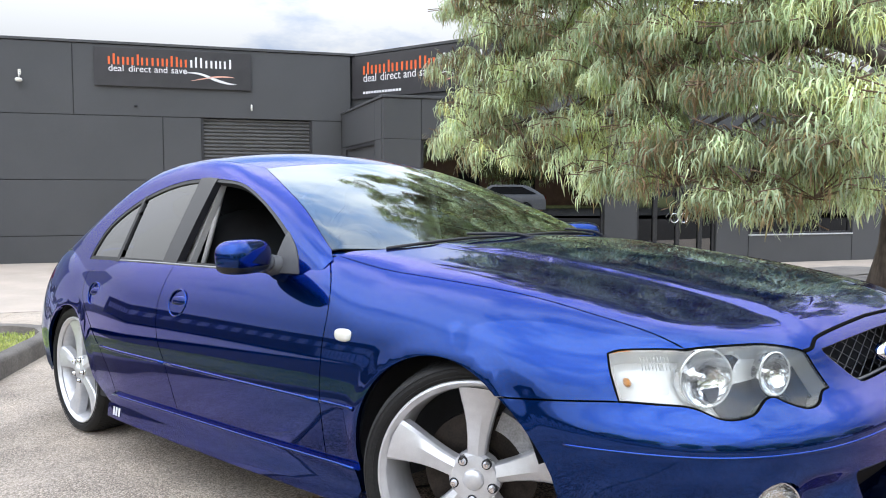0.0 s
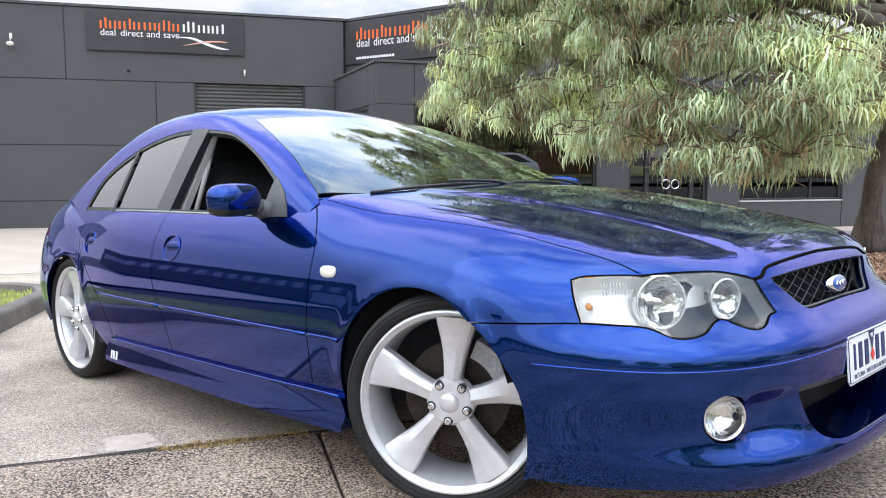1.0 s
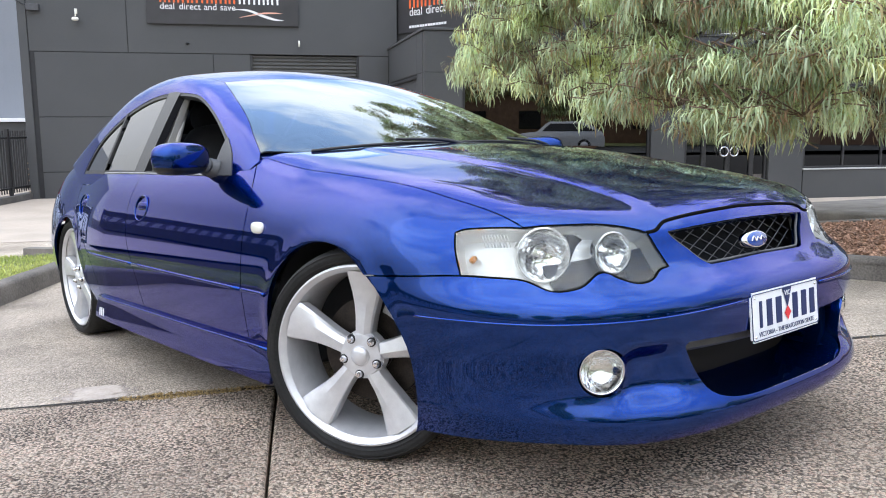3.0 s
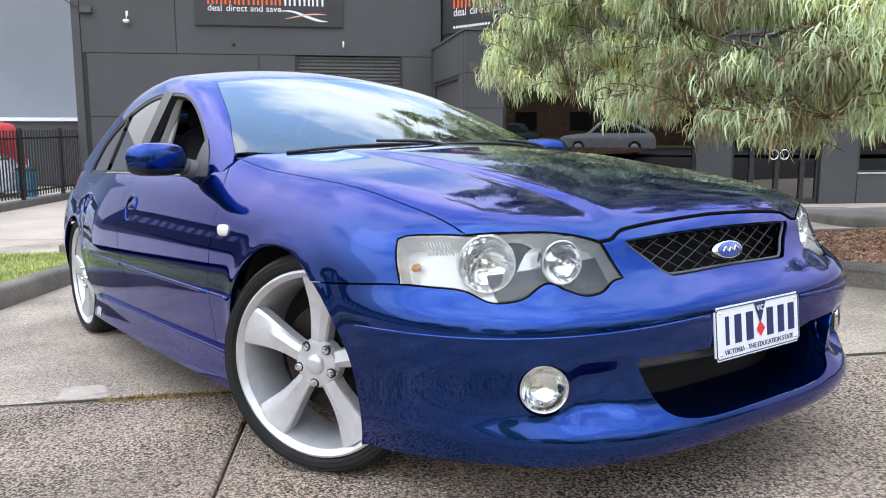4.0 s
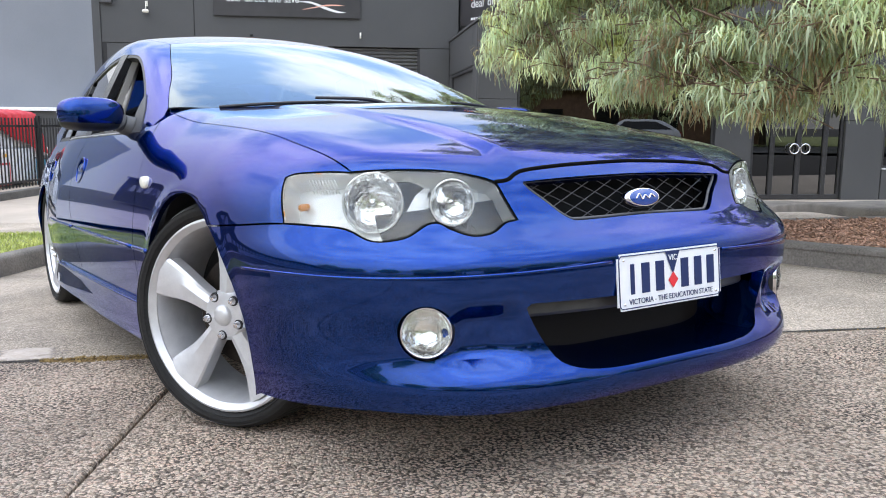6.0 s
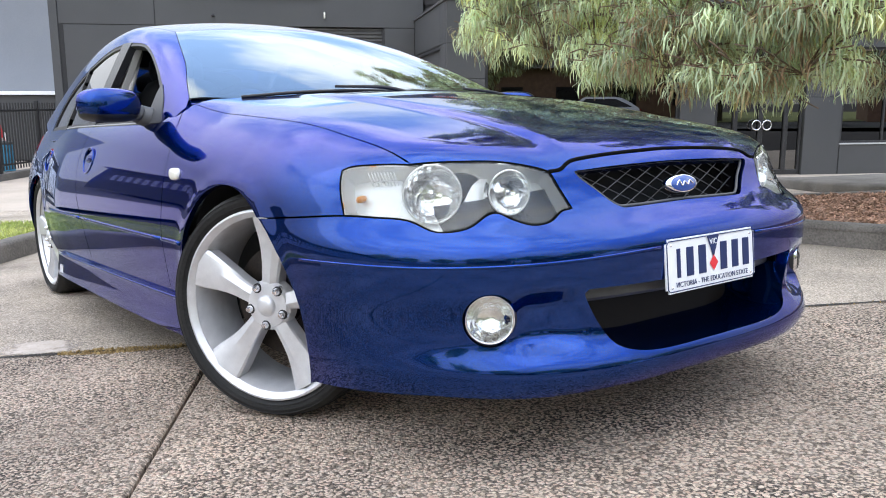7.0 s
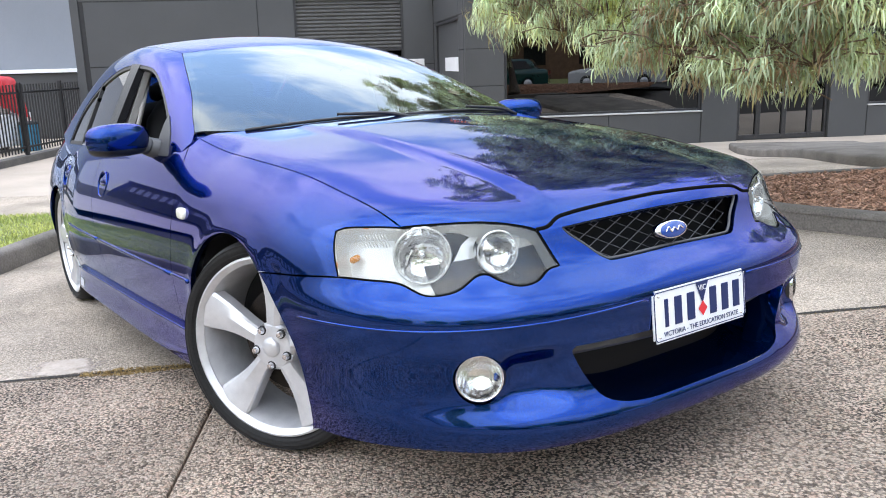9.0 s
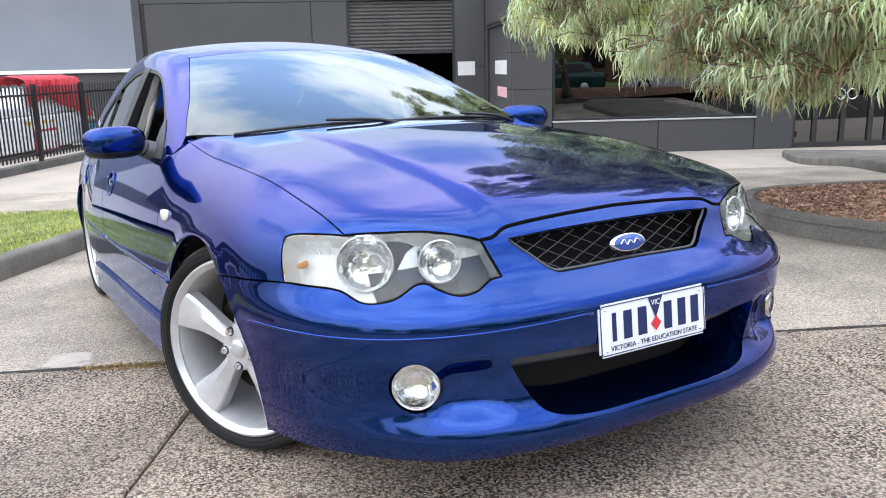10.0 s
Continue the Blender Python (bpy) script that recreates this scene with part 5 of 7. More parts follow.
def slab_mesh(s0, s1, v0, v1, mat, ns=10, nv=10, thick=0.06, round_=0.008):
    """A slab whose edges drop away into the joints."""
    ss = [s0, s0 + round_] + list(np.linspace(s0 + 0.1, s1 - 0.1, ns)) + [s1 - round_, s1]
    vv = [v0, v0 + round_] + list(np.linspace(v0 + 0.1, v1 - 0.1, nv)) + [v1 - round_, v1]
    a, b = len(ss), len(vv)
    pts = []
    for i, s in enumerate(ss):
        for j, v in enumerate(vv):
            e = i in (0, a - 1) or j in (0, b - 1)
            wob = 0.006 * noise.noise((s * 5, v * 5, 1.0)) if e else 0
            pts.append(jp(s + (wob if i in (0, a - 1) else 0), v + (wob if j in (0, b - 1) else 0), (-round_ if e else 0)))
    fs = [(i * b + j, i * b + j + 1, (i + 1) * b + j + 1, (i + 1) * b + j) for i in range(a - 1) for j in range(b - 1)]
    rim = [i * b for i in range(a)] + [(a - 1) * b + j for j in range(1, b)] + [i * b + b - 1 for i in range(a - 2, -1, -1)] + [j for j in range(b - 2, 0, -1)]
    base = len(pts)
    pts += [(pts[k][0], pts[k][1], pts[k][2] - thick) for k in rim]
    m = len(rim)
    fs += [(rim[k], base + k, base + (k + 1) % m, rim[(k + 1) % m]) for k in range(m)]
    n = Vector(pts[fs[0][1]]) - Vector(pts[fs[0][0]])
    if n.cross(Vector(pts[fs[0][2]]) - Vector(pts[fs[0][0]])).z < 0:
        fs = [f[::-1] for f in fs]
    return mesh_of("slab", pts, fs, mat, smooth=False)


# the one sheet that reaches the horizon
gx = [-600, -200, -80, -40, -20, -14, -10.6, -6, -2, 0, 2, 3.5, 5, 7, 9, 11, 13, 16, 20, 40, 100, 250, 600]
gy = [-600, -200, -60, -20, -6, 0, 3, 6, 9, 12, 16, 20, 60, 200, 600]
gv = [(x, y, float(gz(x, y)) - 0.20) for x in gx for y in gy]
gf = [(i * len(gy) + j, (i + 1) * len(gy) + j, (i + 1) * len(gy) + j + 1, i * len(gy) + j + 1) for i in range(len(gx) - 1) for j in range(len(gy) - 1)]
tagged(new("ground", mesh_of("ground", gv, gf, M_GAP)), "dark packed earth under the paving", "", "", "structure")
apron = tagged(new("pavement_1"), "pitted exposed-aggregate crossing slabs with open cracks", "", "", "structure")
for s0, s1 in ((-9.6, -7.2), (-7.2, -4.8), (-4.8, -2.4), (-2.4, 0.0), (0.0, 2.385), (2.385, 4.75), (4.75, 7.2), (7.2, 9.6)):
    part("slab", slab_mesh(s0 + 0.005, s1 - 0.005, 0.006, 5.2, M_AGG), apron)
fore = tagged(new("pavement_2"), "worn grey concrete forecourt slabs", "", "", "structure")
for s0, s1 in ((-7.0, -3.2), (-3.2, 1.2), (1.2, 5.0), (5.0, 9.5)):
    for v0, v1 in ((-4.6, -0.012), (-9.0, -4.6)):
        part("slab", slab_mesh(s0 + 0.004, s1 - 0.004, v0 + 0.004, v1 - 0.004, M_SLAB, 10, 14), fore)
sheet("pavement_3", -30, 30, -20.0, -9.0, M_DRIVE, "pale concrete yard in front of the warehouse", 30, 12, 0.0)
sheet("road", -120, 120, 5.2, 16.0, M_ROAD, "dark asphalt road across the forecourt", 30, 12, -0.01)
sheet("pavement_4", -120, 120, 16.0, 60.0, M_TURF, "dry verge across the road", 20, 6, 0.02)

# ---- the warehouse, in its own frame: u along the front, v out to the street ----
BD, BN = Vector((0.4555, 0.8902, 0)), Vector((0.8902, -0.4555, 0))
BC = Vector((-10.67, 7.93, 0))
BASE = -0.62
M_WALL = surface("dark_grey_painted_precast", (0.055, 0.057, 0.058), (0.075, 0.076, 0.077), 0.7, 0.62, fine=55, bump=0.0015)
M_WALL2 = surface("pale_blue_grey_wall", (0.191, 0.205, 0.228), (0.231, 0.244, 0.267), 0.6, 0.7, fine=40, bump=0.001)
M_JOINT = surface("panel_sealant", (0.02, 0.02, 0.021), (0.035, 0.035, 0.036), 10, 0.8, fine=90)
M_ROLLER = surface("grey_roller_shutter", (0.087, 0.087, 0.085), (0.122, 0.122, 0.119), 3, 0.45, 0.3, fine=80, bump=0.0005)
M_SIGN = surface("black_sign_board", (0.028, 0.027, 0.029), (0.044, 0.042, 0.044), 3, 0.4, fine=100)
M_ORANGE = plain("orange_vinyl", (0.80, 0.14, 0.03), 0.4)
M_WHITE = plain("white_vinyl", (0.82, 0.82, 0.82), 0.4)
M_PEACH = plain("peach_vinyl", (0.85, 0.45, 0.33), 0.4)
M_OFFICE = glass("dark_office_glass", (0.05, 0.055, 0.055), 1.55, boost=3.0)
# near-black room surfaces: the shade indoors is put into their colour
M_ROOM_SHADE = surface("room_shade_black", (0.006, 0.006, 0.006), (0.014, 0.014, 0.014), 2, 0.9, fine=30)
M_ALUM = surface("dark_aluminium_frame", (0.035, 0.035, 0.037), (0.05, 0.05, 0.052), 10, 0.4, 0.3, fine=200)
M_SILL = surface("pale_sill", (0.42, 0.42, 0.41), (0.54, 0.54, 0.53), 4, 0.6, fine=90)
M_STEEL = surface("galvanised_steel", (0.42, 0.43, 0.44), (0.56, 0.57, 0.58), 8, 0.45, 0.6, fine=120)
M_FENCE = surface("black_powder_coat", (0.012, 0.012, 0.013), (0.022, 0.022, 0.023), 12, 0.45, fine=200)
M_PAPER = surface("white_notice", (0.70, 0.70, 0.70), (0.80, 0.80, 0.80), 5, 0.7, fine=60)
M_PINK = surface("pink_notice", (0.72, 0.40, 0.42), (0.80, 0.52, 0.54), 5, 0.7, fine=60)


def bp(u, v, z=0.0):
    p = BC + BD * u + BN * v
    return (p.x, p.y, z)


def ubox(bm, u0, u1, v0, v1, z0, z1, bevel=0.0):
    """A box in the warehouse's frame."""
    c = [bp(u, v, z) for u in (u0, u1) for v in (v0, v1) for z in (z0, z1)]
    vs = [bm.verts.new(p) for p in c]
    for f in ((0, 1, 3, 2), (4, 6, 7, 5), (0, 4, 5, 1), (2, 3, 7, 6), (0, 2, 6, 4), (1, 5, 7, 3)):
        bm.faces.new([vs[i] for i in f])
    bmesh.ops.recalc_face_normals(bm, faces=bm.faces)
    if bevel:
        es = list({e for v in vs for e in v.link_edges})
        bmesh.ops.bevel(bm, geom=es, offset=bevel, segments=1, affect="EDGES")


def upiece(name, parent, mat, *boxes, bevel=0.0, label="", smooth=False):
    bm = bmesh.new()
    for b in boxes:
        ubox(bm, *b, bevel=bevel)
    return bm_part(name, bm, mat, parent, label, smooth=smooth)


FV = -4.34          # the set-back wall's face
ROOF = 4.32
back = tagged(new("wall_back"), "dark grey precast warehouse wall", "", "", "structure")
G = 0.009
# precast panels of the set-back wall, with open joints between them
panels = [(-8.12, -6.02, 2.67, ROOF - 0.06), (-6.02, 0.22, 2.67, ROOF - 0.06), (-8.02, -4.15, 1.22, 2.67), (-4.15, -3.30, 1.22, 2.67), (-8.02, -4.15, -0.03, 1.22), (-4.15, -3.30, -0.03, 1.22), (-8.02, -3.30, BASE - 0.1, -0.03), (-0.74, 0.0, 1.10, 2.67), (-0.74, 0.0, BASE - 0.1, 1.10)]
for u0, u1, z0, z1 in panels:
    upiece("panel", back, M_WALL, (u0 + G, u1 - G, FV - 0.16, FV, z0 + G, z1 - G), bevel=0.006)
upiece("panel", back, M_WALL, (-8.30, -8.12, FV - 0.2, FV + 0.02, BASE - 0.1, ROOF - 0.06), bevel=0.006)
upiece("joint_backing", back, M_JOINT, (-8.2, -3.30, FV - 0.18, FV - 0.012, BASE - 0.1, ROOF - 0.07), (-0.74, 0.22, FV - 0.18, FV - 0.012, BASE - 0.1, ROOF - 0.07), (-3.3, -0.74, FV - 0.18, FV - 0.012, 2.68, ROOF - 0.07))
upiece("parapet_cap", back, M_WALL, (-8.32, 0.3, FV - 0.2, FV + 0.03, ROOF - 0.06, ROOF), bevel=0.005)
# roller shutter, drawn half up
shutter = thing("roller_shutter", "ribbed grey roller door, drawn half up over a dark opening", "roller door")
zc = 1.50
while zc < 2.66:
    upiece("slat", shutter, M_ROLLER, (-3.29, -0.75, FV - 0.13, FV - 0.075, zc, zc + 0.062), bevel=0.018)
    zc += 0.085
upiece("curtain_back", shutter, M_ROLLER, (-3.29, -0.75, FV - 0.14, FV - 0.112, 1.5, 2.66))
upiece("bottom_rail", shutter, M_ALUM, (-3.29, -0.75, FV - 0.135, FV - 0.07, 1.43, 1.50), bevel=0.006)
for u in (-3.30, -0.79):
    upiece("guide", shutter, M_ALUM, (u, u + 0.05, FV - 0.16, FV - 0.03, BASE, 2.66))
# room behind the roller door, its shade painted as near-black walls
inner_room = tagged(new("wall_inside"), "warehouse interior coloured near black for its shade, behind the roller door", "", "", "structure")
upiece("room", inner_room, M_ROOM_SHADE, (-4.5, 0.5, FV - 6.1, FV - 6, BASE, 4), (-4.6, -4.5, FV - 6, FV - 0.2, BASE, 4), (0.4, 0.5, FV - 6, FV - 0.2, BASE, 4), (-4.5, 0.5, FV - 6, FV - 0.2, 4, 4.1), (-4.5, 0.5, FV - 6, FV - 0.2, BASE - 0.1, BASE + 0.01))

# the projecting office block
office = tagged(new("wall_office"), "dark grey precast office block with large windows", "", "", "structure")
TOPZ = 2.88
for z0, z1 in ((BASE - 0.1, 0.65), (0.65, 1.355), (1.355, 2.03), (2.03, TOPZ - 0.05)):
    upiece("panel", office, M_WALL, (0.0 + G, 0.775, -0.16, 0.0, z0 + G / 2, z1 - G / 2), bevel=0.006)
    upiece("panel", office, M_WALL, (0.0, 0.16, -0.72, -0.16 - G, z0 + G / 2, z1 - G / 2), bevel=0.006)
upiece("panel", office, M_WALL, (0.0, 0.16, FV, -3.92, BASE - 0.1, 2.03), (0.0, 0.16, FV, -0.72 - G, 2.03 + G, TOPZ - 0.05), bevel=0.006)
for u0, u1 in ((0.775, 3.0), (3.0, 5.7), (5.7, 8.3), (8.3, 11.5), (11.5, 16)):
    upiece("panel", office, M_WALL, (u0 + G, u1 - G, -0.16, 0.0, 2.03 + G / 2, TOPZ - 0.05), bevel=0.006)
for u0, u1, z0, z1 in ((0.79, 2.9, BASE - 0.1, -0.0), (2.9, 4.86, BASE - 0.1, -0.0), (4.86, 5.66, BASE - 0.1, 2.03), (7.68, 8.55, BASE - 0.1, 1.0), (7.68, 8.55, 1.0, 2.03), (8.55, 11.5, BASE - 0.1, 0.0), (11.5, 13, BASE - 0.1, 2.03), (13, 16, BASE - 0.1, 2.03)):
    upiece("panel", office, M_WALL, (u0 + G, u1 - G, -0.16, 0.0, z0 + G / 2, z1 - G / 2), bevel=0.006)
upiece("joint_backing", office, M_JOINT, (0.014, 0.775, -0.17, -0.014, BASE - 0.1, TOPZ - 0.06), (0.014, 0.15, FV + 0.02, -0.03, 2.0, TOPZ - 0.06), (0.78, 16, -0.15, -0.014, 2.05, TOPZ - 0.06), (0.8, 4.9, -0.15, -0.014, BASE - 0.1, -0.02), (4.86, 5.66, -0.15, -0.014, BASE - 0.1, 2.02))
upiece("parapet_cap", office, M_WALL, (-0.03, 16, -0.2, 0.03, TOPZ - 0.05, TOPZ), (-0.03, 0.2, FV, -0.2, TOPZ - 0.05, TOPZ), bevel=0.005)
upiece("flat_roof", office, M_JOINT, (0.1, 16, FV, -0.1, TOPZ - 0.16, TOPZ - 0.1))
# office back wall and floor, coloured near black for the shade inside
upiece("back_room", office, M_ROOM_SHADE, (0.3, 16, -4.1, -4.0, BASE, TOPZ - 0.2), (0.3, 16, -4.0, -0.3, BASE, BASE + 0.03))


def window_unit(name, u0, u1, z0, z1, mullions, label):
    ob = tagged(new(name), label, "", "", "structure")
    fr = 0.045
    bars = [(u0, u1, -0.14, -0.05, z1 - fr, z1), (u0, u1, -0.14, -0.05, z0, z0 + fr), (u0, u0 + fr, -0.14, -0.05, z0 + fr, z1 - fr), (u1 - fr, u1, -0.14, -0.05, z0 + fr, z1 - fr)]
    bars += [(m - 0.022, m + 0.022, -0.13, -0.055, z0 + fr, z1 - fr) for m in mullions]
    upiece("window_frame", ob, M_ALUM, *bars, bevel=0.003)
    es = [u0] + list(mullions) + [u1]
    for a, b in zip(es, es[1:]):
        upiece("pane", ob, M_OFFICE, (a + 0.02, b - 0.02, -0.095, -0.09, z0 + 0.02, z1 - 0.02))
    return ob


w1 = window_unit("window_1", 0.79, 4.86, 0.03, 2.03, (), "wide dark single-pane office window")
upiece("window_sill", w1, M_SILL, (0.78, 4.88, -0.06, 0.025, 0.0, 0.03), bevel=0.004, label="pale window sill")
w2 = window_unit("window_2", 8.57, 11.48, 0.03, 2.03, (9.6, 10.6), "dark office window beside the entrance")
upiece("window_sill", w2, M_SILL, (8.55, 11.5, -0.06, 0.025, 0.0, 0.03), bevel=0.004, label="pale window sill")
entry = tagged(new("door_1"), "dark glazed double entrance doors in aluminium frames", "", "", "structure")
for a, b in ((5.68, 6.14), (6.14, 6.72), (6.72, 7.30), (7.30, 7.67)):
    upiece("door_frame", entry, M_ALUM, (a, a + 0.05, -0.15, -0.06, BASE, 2.02), (b - 0.05, b, -0.15, -0.06, BASE, 2.02), (a + 0.05, b - 0.05, -0.15, -0.06, BASE, BASE + 0.10), (a + 0.05, b - 0.05, -0.15, -0.06, 1.55, 1.62), bevel=0.004)
    upiece("pane", entry, M_OFFICE, (a + 0.04, b - 0.04, -0.105, -0.10, BASE + 0.08, 2.0))
v_, f_ = revolve([(0.10 + 0.014 * math.cos(t), 0.014 * math.sin(t)) for t in np.linspace(0, 2 * math.pi, 9)[:-1]], 24, "y", True)
for u in (6.60, 6.84):
    hm = mesh_of("door_handle", [(x, y, z) for x, y, z in v_], f_, M_CHROME)
    part("door_handle", hm, entry, "round steel pull handle", Matrix.Translation(bp(u, -0.02, 0.42)) @ Matrix.Rotation(radians(62.9), 4, "Z"))
side_door = tagged(new("door_2"), "grey side door with paper notices", "", "", "structure")
upiece("leaf", side_door, M_WALL, (0.05, 0.09, -3.85, -0.76, BASE, 1.95))
upiece("door_frame", side_door, M_ALUM, (0.0, 0.1, -3.92, -3.85, BASE, 2.0), (0.0, 0.1, -0.77, -0.72, BASE, 2.0), (0.0, 0.1, -3.85, -0.77, 1.95, 2.0))
for nm, v0, v1, z0, z1, mt, lb in (("notice", -2.8, -1.0, 0.93, 1.22, M_PAPER, "white paper notice on the side door"), ("notice", -2.4, -1.0, 0.46, 0.67, M_PINK, "pink paper notice on the side door")):
    bm = bmesh.new()
    ubox(bm, 0.035, 0.045, v0, v1, z0, z1)
    ob = bm_part(nm, bm, mt, None, smooth=False)
    tagged(ob, lb, "notice")
bm = bmesh.new()
ubox(bm, -0.67, -0.25, FV + 0.004, FV + 0.012, 0.89, 1.22)
tagged(bm_part("notice", bm, M_PAPER, None, smooth=False), "white paper notice on the warehouse wall", "notice")

# the angled wall that carries the second sign
W2A = Vector((-14.55, 10.19, 0))
W2D = Vector((math.cos(radians(5.8)), math.sin(radians(5.8)), 0))
W2N = Vector((W2D.y, -W2D.x, 0))


def w2box(bm, s0, s1, n0, n1, z0, z1, bevel=0.0):
    c = [W2A + W2D * s + W2N * n + Vector((0, 0, z)) for s in (s0, s1) for n in (n0, n1) for z in (z0, z1)]
    vs = [bm.verts.new(p) for p in c]
    for f in ((0, 1, 3, 2), (4, 6, 7, 5), (0, 4, 5, 1), (2, 3, 7, 6), (0, 2, 6, 4), (1, 5, 7, 3)):
        bm.faces.new([vs[i] for i in f])
    bmesh.ops.recalc_face_normals(bm, faces=bm.faces)


angled = tagged(new("wall_angled"), "dark grey upper wall set at an angle", "", "", "structure")
bm = bmesh.new()
w2box(bm, 0, 9.0, -0.16, 0, 2.6, ROOF - 0.06)
bm_part("panel", bm, M_WALL, angled, smooth=False)
bm = bmesh.new()
w2box(bm, -0.02, 9.0, -0.2, 0.03, ROOF - 0.06, ROOF)
bm_part("parapet_cap", bm, M_WALL, angled, smooth=False)

# the neighbour's pale wall
nb = tagged(new("wall_neighbour"), "tall pale blue-grey wall of the next building", "", "", "structure")
upiece("panel", nb, M_WALL2, (-19, -7.6, FV - 5.4, FV - 5.0, BASE - 0.1, 4.8))


# ---- signs ----
def text_mesh(txt, size, mat, name, spacing=1.0, shear=0.0, extrude=0.002, bold=0.0):
    cu = bpy.data.curves.new(name, "FONT")
    cu.body, cu.size, cu.extrude, cu.space_character, cu.shear, cu.offset = txt, size, extrude, spacing, shear, bold
    cu.align_x, cu.align_y = "LEFT", "BOTTOM_BASELINE"
    ob = bpy.data.objects.new(name, cu)
    scene.collection.objects.link(ob)
    bpy.context.view_layer.update()
    me = bpy.data.meshes.new_from_object(ob.evaluated_get(bpy.context.evaluated_depsgraph_get()))
    bpy.data.objects.remove(ob)
    me.name = name
    me.materials.clear()
    me.materials.append(mat)
    return me


def letter_bars(widths, h, gap, mat, name):
    """Small unreadable writing as plain upright bars of letter size."""
    bm = bmesh.new()
    x = 0
    for w, tall in widths:
        add_box(bm, (x, -0.004, -0.0), (x + w, 0.0, h * tall), 0.0)
        x += w + gap
    me = bpy.data.meshes.new(name)
    bm.to_mesh(me)
    bm.free()
    me.materials.append(mat)
    return me, x


def sign_board(mw, width, z0, z1, pad):
    """mw: a frame with x along the board, y into it, z up, at its lower left corner."""
    ob = thing("sign_board", "black fascia sign with orange and white lettering and a white swoosh", "sign", mw, "warehouse signs")
    h = z1 - z0
    part("board", box_mesh("board", (0, -0.03, 0), (width, 0, h), M_SIGN, 0.004), ob)
    c = 0.050 * width / 3.4
    w = 0.146 * width / 3.4
    x0 = 0.085 * width
    x = x0
    for mat, bars in ((M_ORANGE, ((1, 1), (1, 0.72), (1, 0.72), (0.4, 1), (1, 0.72), (0.6, 0.72), (1, 0.72), (1, 1), (0.4, 0.95), (1, 0.72))), (M_WHITE, ((1, 1), (0.4, 0.95), (0.6, 0.72), (1, 0.72), (1, 0.72), (0.6, 0.9)))):
        for k, tall in bars:
            zb, st = 0.56 * h, 0.30 * w
            for dx in ((0.0, w - st) if k == 1 else (0.3 * w * k,)):
                top = tall if dx > 0 or tall < 1 else 0.72
                part("wordmark_bar", box_mesh("wordmark_bar", (x + dx, -0.036, zb), (x + dx + st, -0.0315, zb + 0.28 * h * top), mat), ob)
            x += w * k + c
        x += 0.03
    for k, word in enumerate(("deal", "direct", "and", "save")):
        tm = text_mesh(word, 0.205 * width / 3.4, M_WHITE, "slogan_word", 1.0)
        part("slogan_word", tm, ob, "white slogan lettering", Matrix.Translation((x0 + (0, 0.42, 0.97, 1.33)[k] * width / 3.4, -0.034, 0.385 * h)) @ Matrix.Rotation(radians(90), 4, "X"))
    for mat, pts, r in ((M_WHITE, [(0.56, 0.42), (0.66, 0.40), (0.76, 0.26), (0.84, 0.17), (0.90, 0.15)], 0.030), (M_PEACH, [(0.60, 0.20), (0.68, 0.27), (0.76, 0.33), (0.84, 0.345), (0.89, 0.33)], 0.016)):
        knots = curve([(a * width, -0.03, b * h) for a, b in pts], 8)
        n = len(knots)
        up = [(p[0], -0.036, p[2] + r * math.sin(math.pi * i / (n - 1)) + 0.002) for i, p in enumerate(knots)]
        dn = [(p[0], -0.036, p[2] - r * math.sin(math.pi * i / (n - 1)) - 0.002) for i, p in enumerate(knots)]
        part("swoosh", mesh_of("swoosh", up + dn, [(i, n + i, n + i + 1, i + 1) for i in range(n - 1)], mat, smooth=False), ob, "curved swoosh line")
    return ob


def frame_of(o, dx):
    dx = Vector(dx).normalized()
    dy = Vector((-dx.y, dx.x, 0))
    return Matrix(((dx.x, dy.x, 0, o[0]), (dx.y, dy.y, 0, o[1]), (0, 0, 1, o[2]), (0, 0, 0, 1)))


sign_board(frame_of(bp(-5.57, FV + 0.034, 3.33), BD), 3.41, 3.33, 4.18, 0)
s2 = sign_board(frame_of(W2A + W2D * 0.12 + W2N * 0.034 + Vector((0, 0, 3.22)), W2D), 4.6, 3.22, 4.22, 0)
wb, wx = letter_bars([(0.07, 0.8)] * 14, 0.07, 0.02, M_WHITE, "small_print")
part("small_print", wb, s2, "white line of small print", Matrix.Translation((0.39, -0.032, 0.10)))


# ---- kerbs, islands, planting ----
def ribbon(name, pts, prof, mat, label, kind="structure"):
    """A profile of (out, up) swept along ground points; out points to the walker's right of the line."""
    P = [Vector((x, y, 0)) for x, y in pts]
    v, f, k = [], [], len(prof)
    for i, p in enumerate(P):
        d = (P[min(i + 1, len(P) - 1)] - P[max(i - 1, 0)]).normalized()
        r = Vector((d.y, -d.x, 0))
        for o, h in prof:
            q = p + r * o
            v.append((q.x, q.y, float(gz(q.x, q.y)) + h))
    for i in range(len(P) - 1):
        for j in range(k - 1):
            f.append((i * k + j, (i + 1) * k + j, (i + 1) * k + j + 1, i * k + j + 1))
    f += [tuple(range(k)), tuple(range((len(P) - 1) * k, len(P) * k))[::-1]]
    me = mesh_of(name, v, f, mat)
    return tagged(new(name, fix_normals(me, 50)), label, "", "", kind)


KERB = [(0.0, -0.05), (0.006, 0.115), (0.016, 0.136), (0.04, 0.148), (0.13, 0.15), (0.15, 0.14), (0.155, -0.05)]


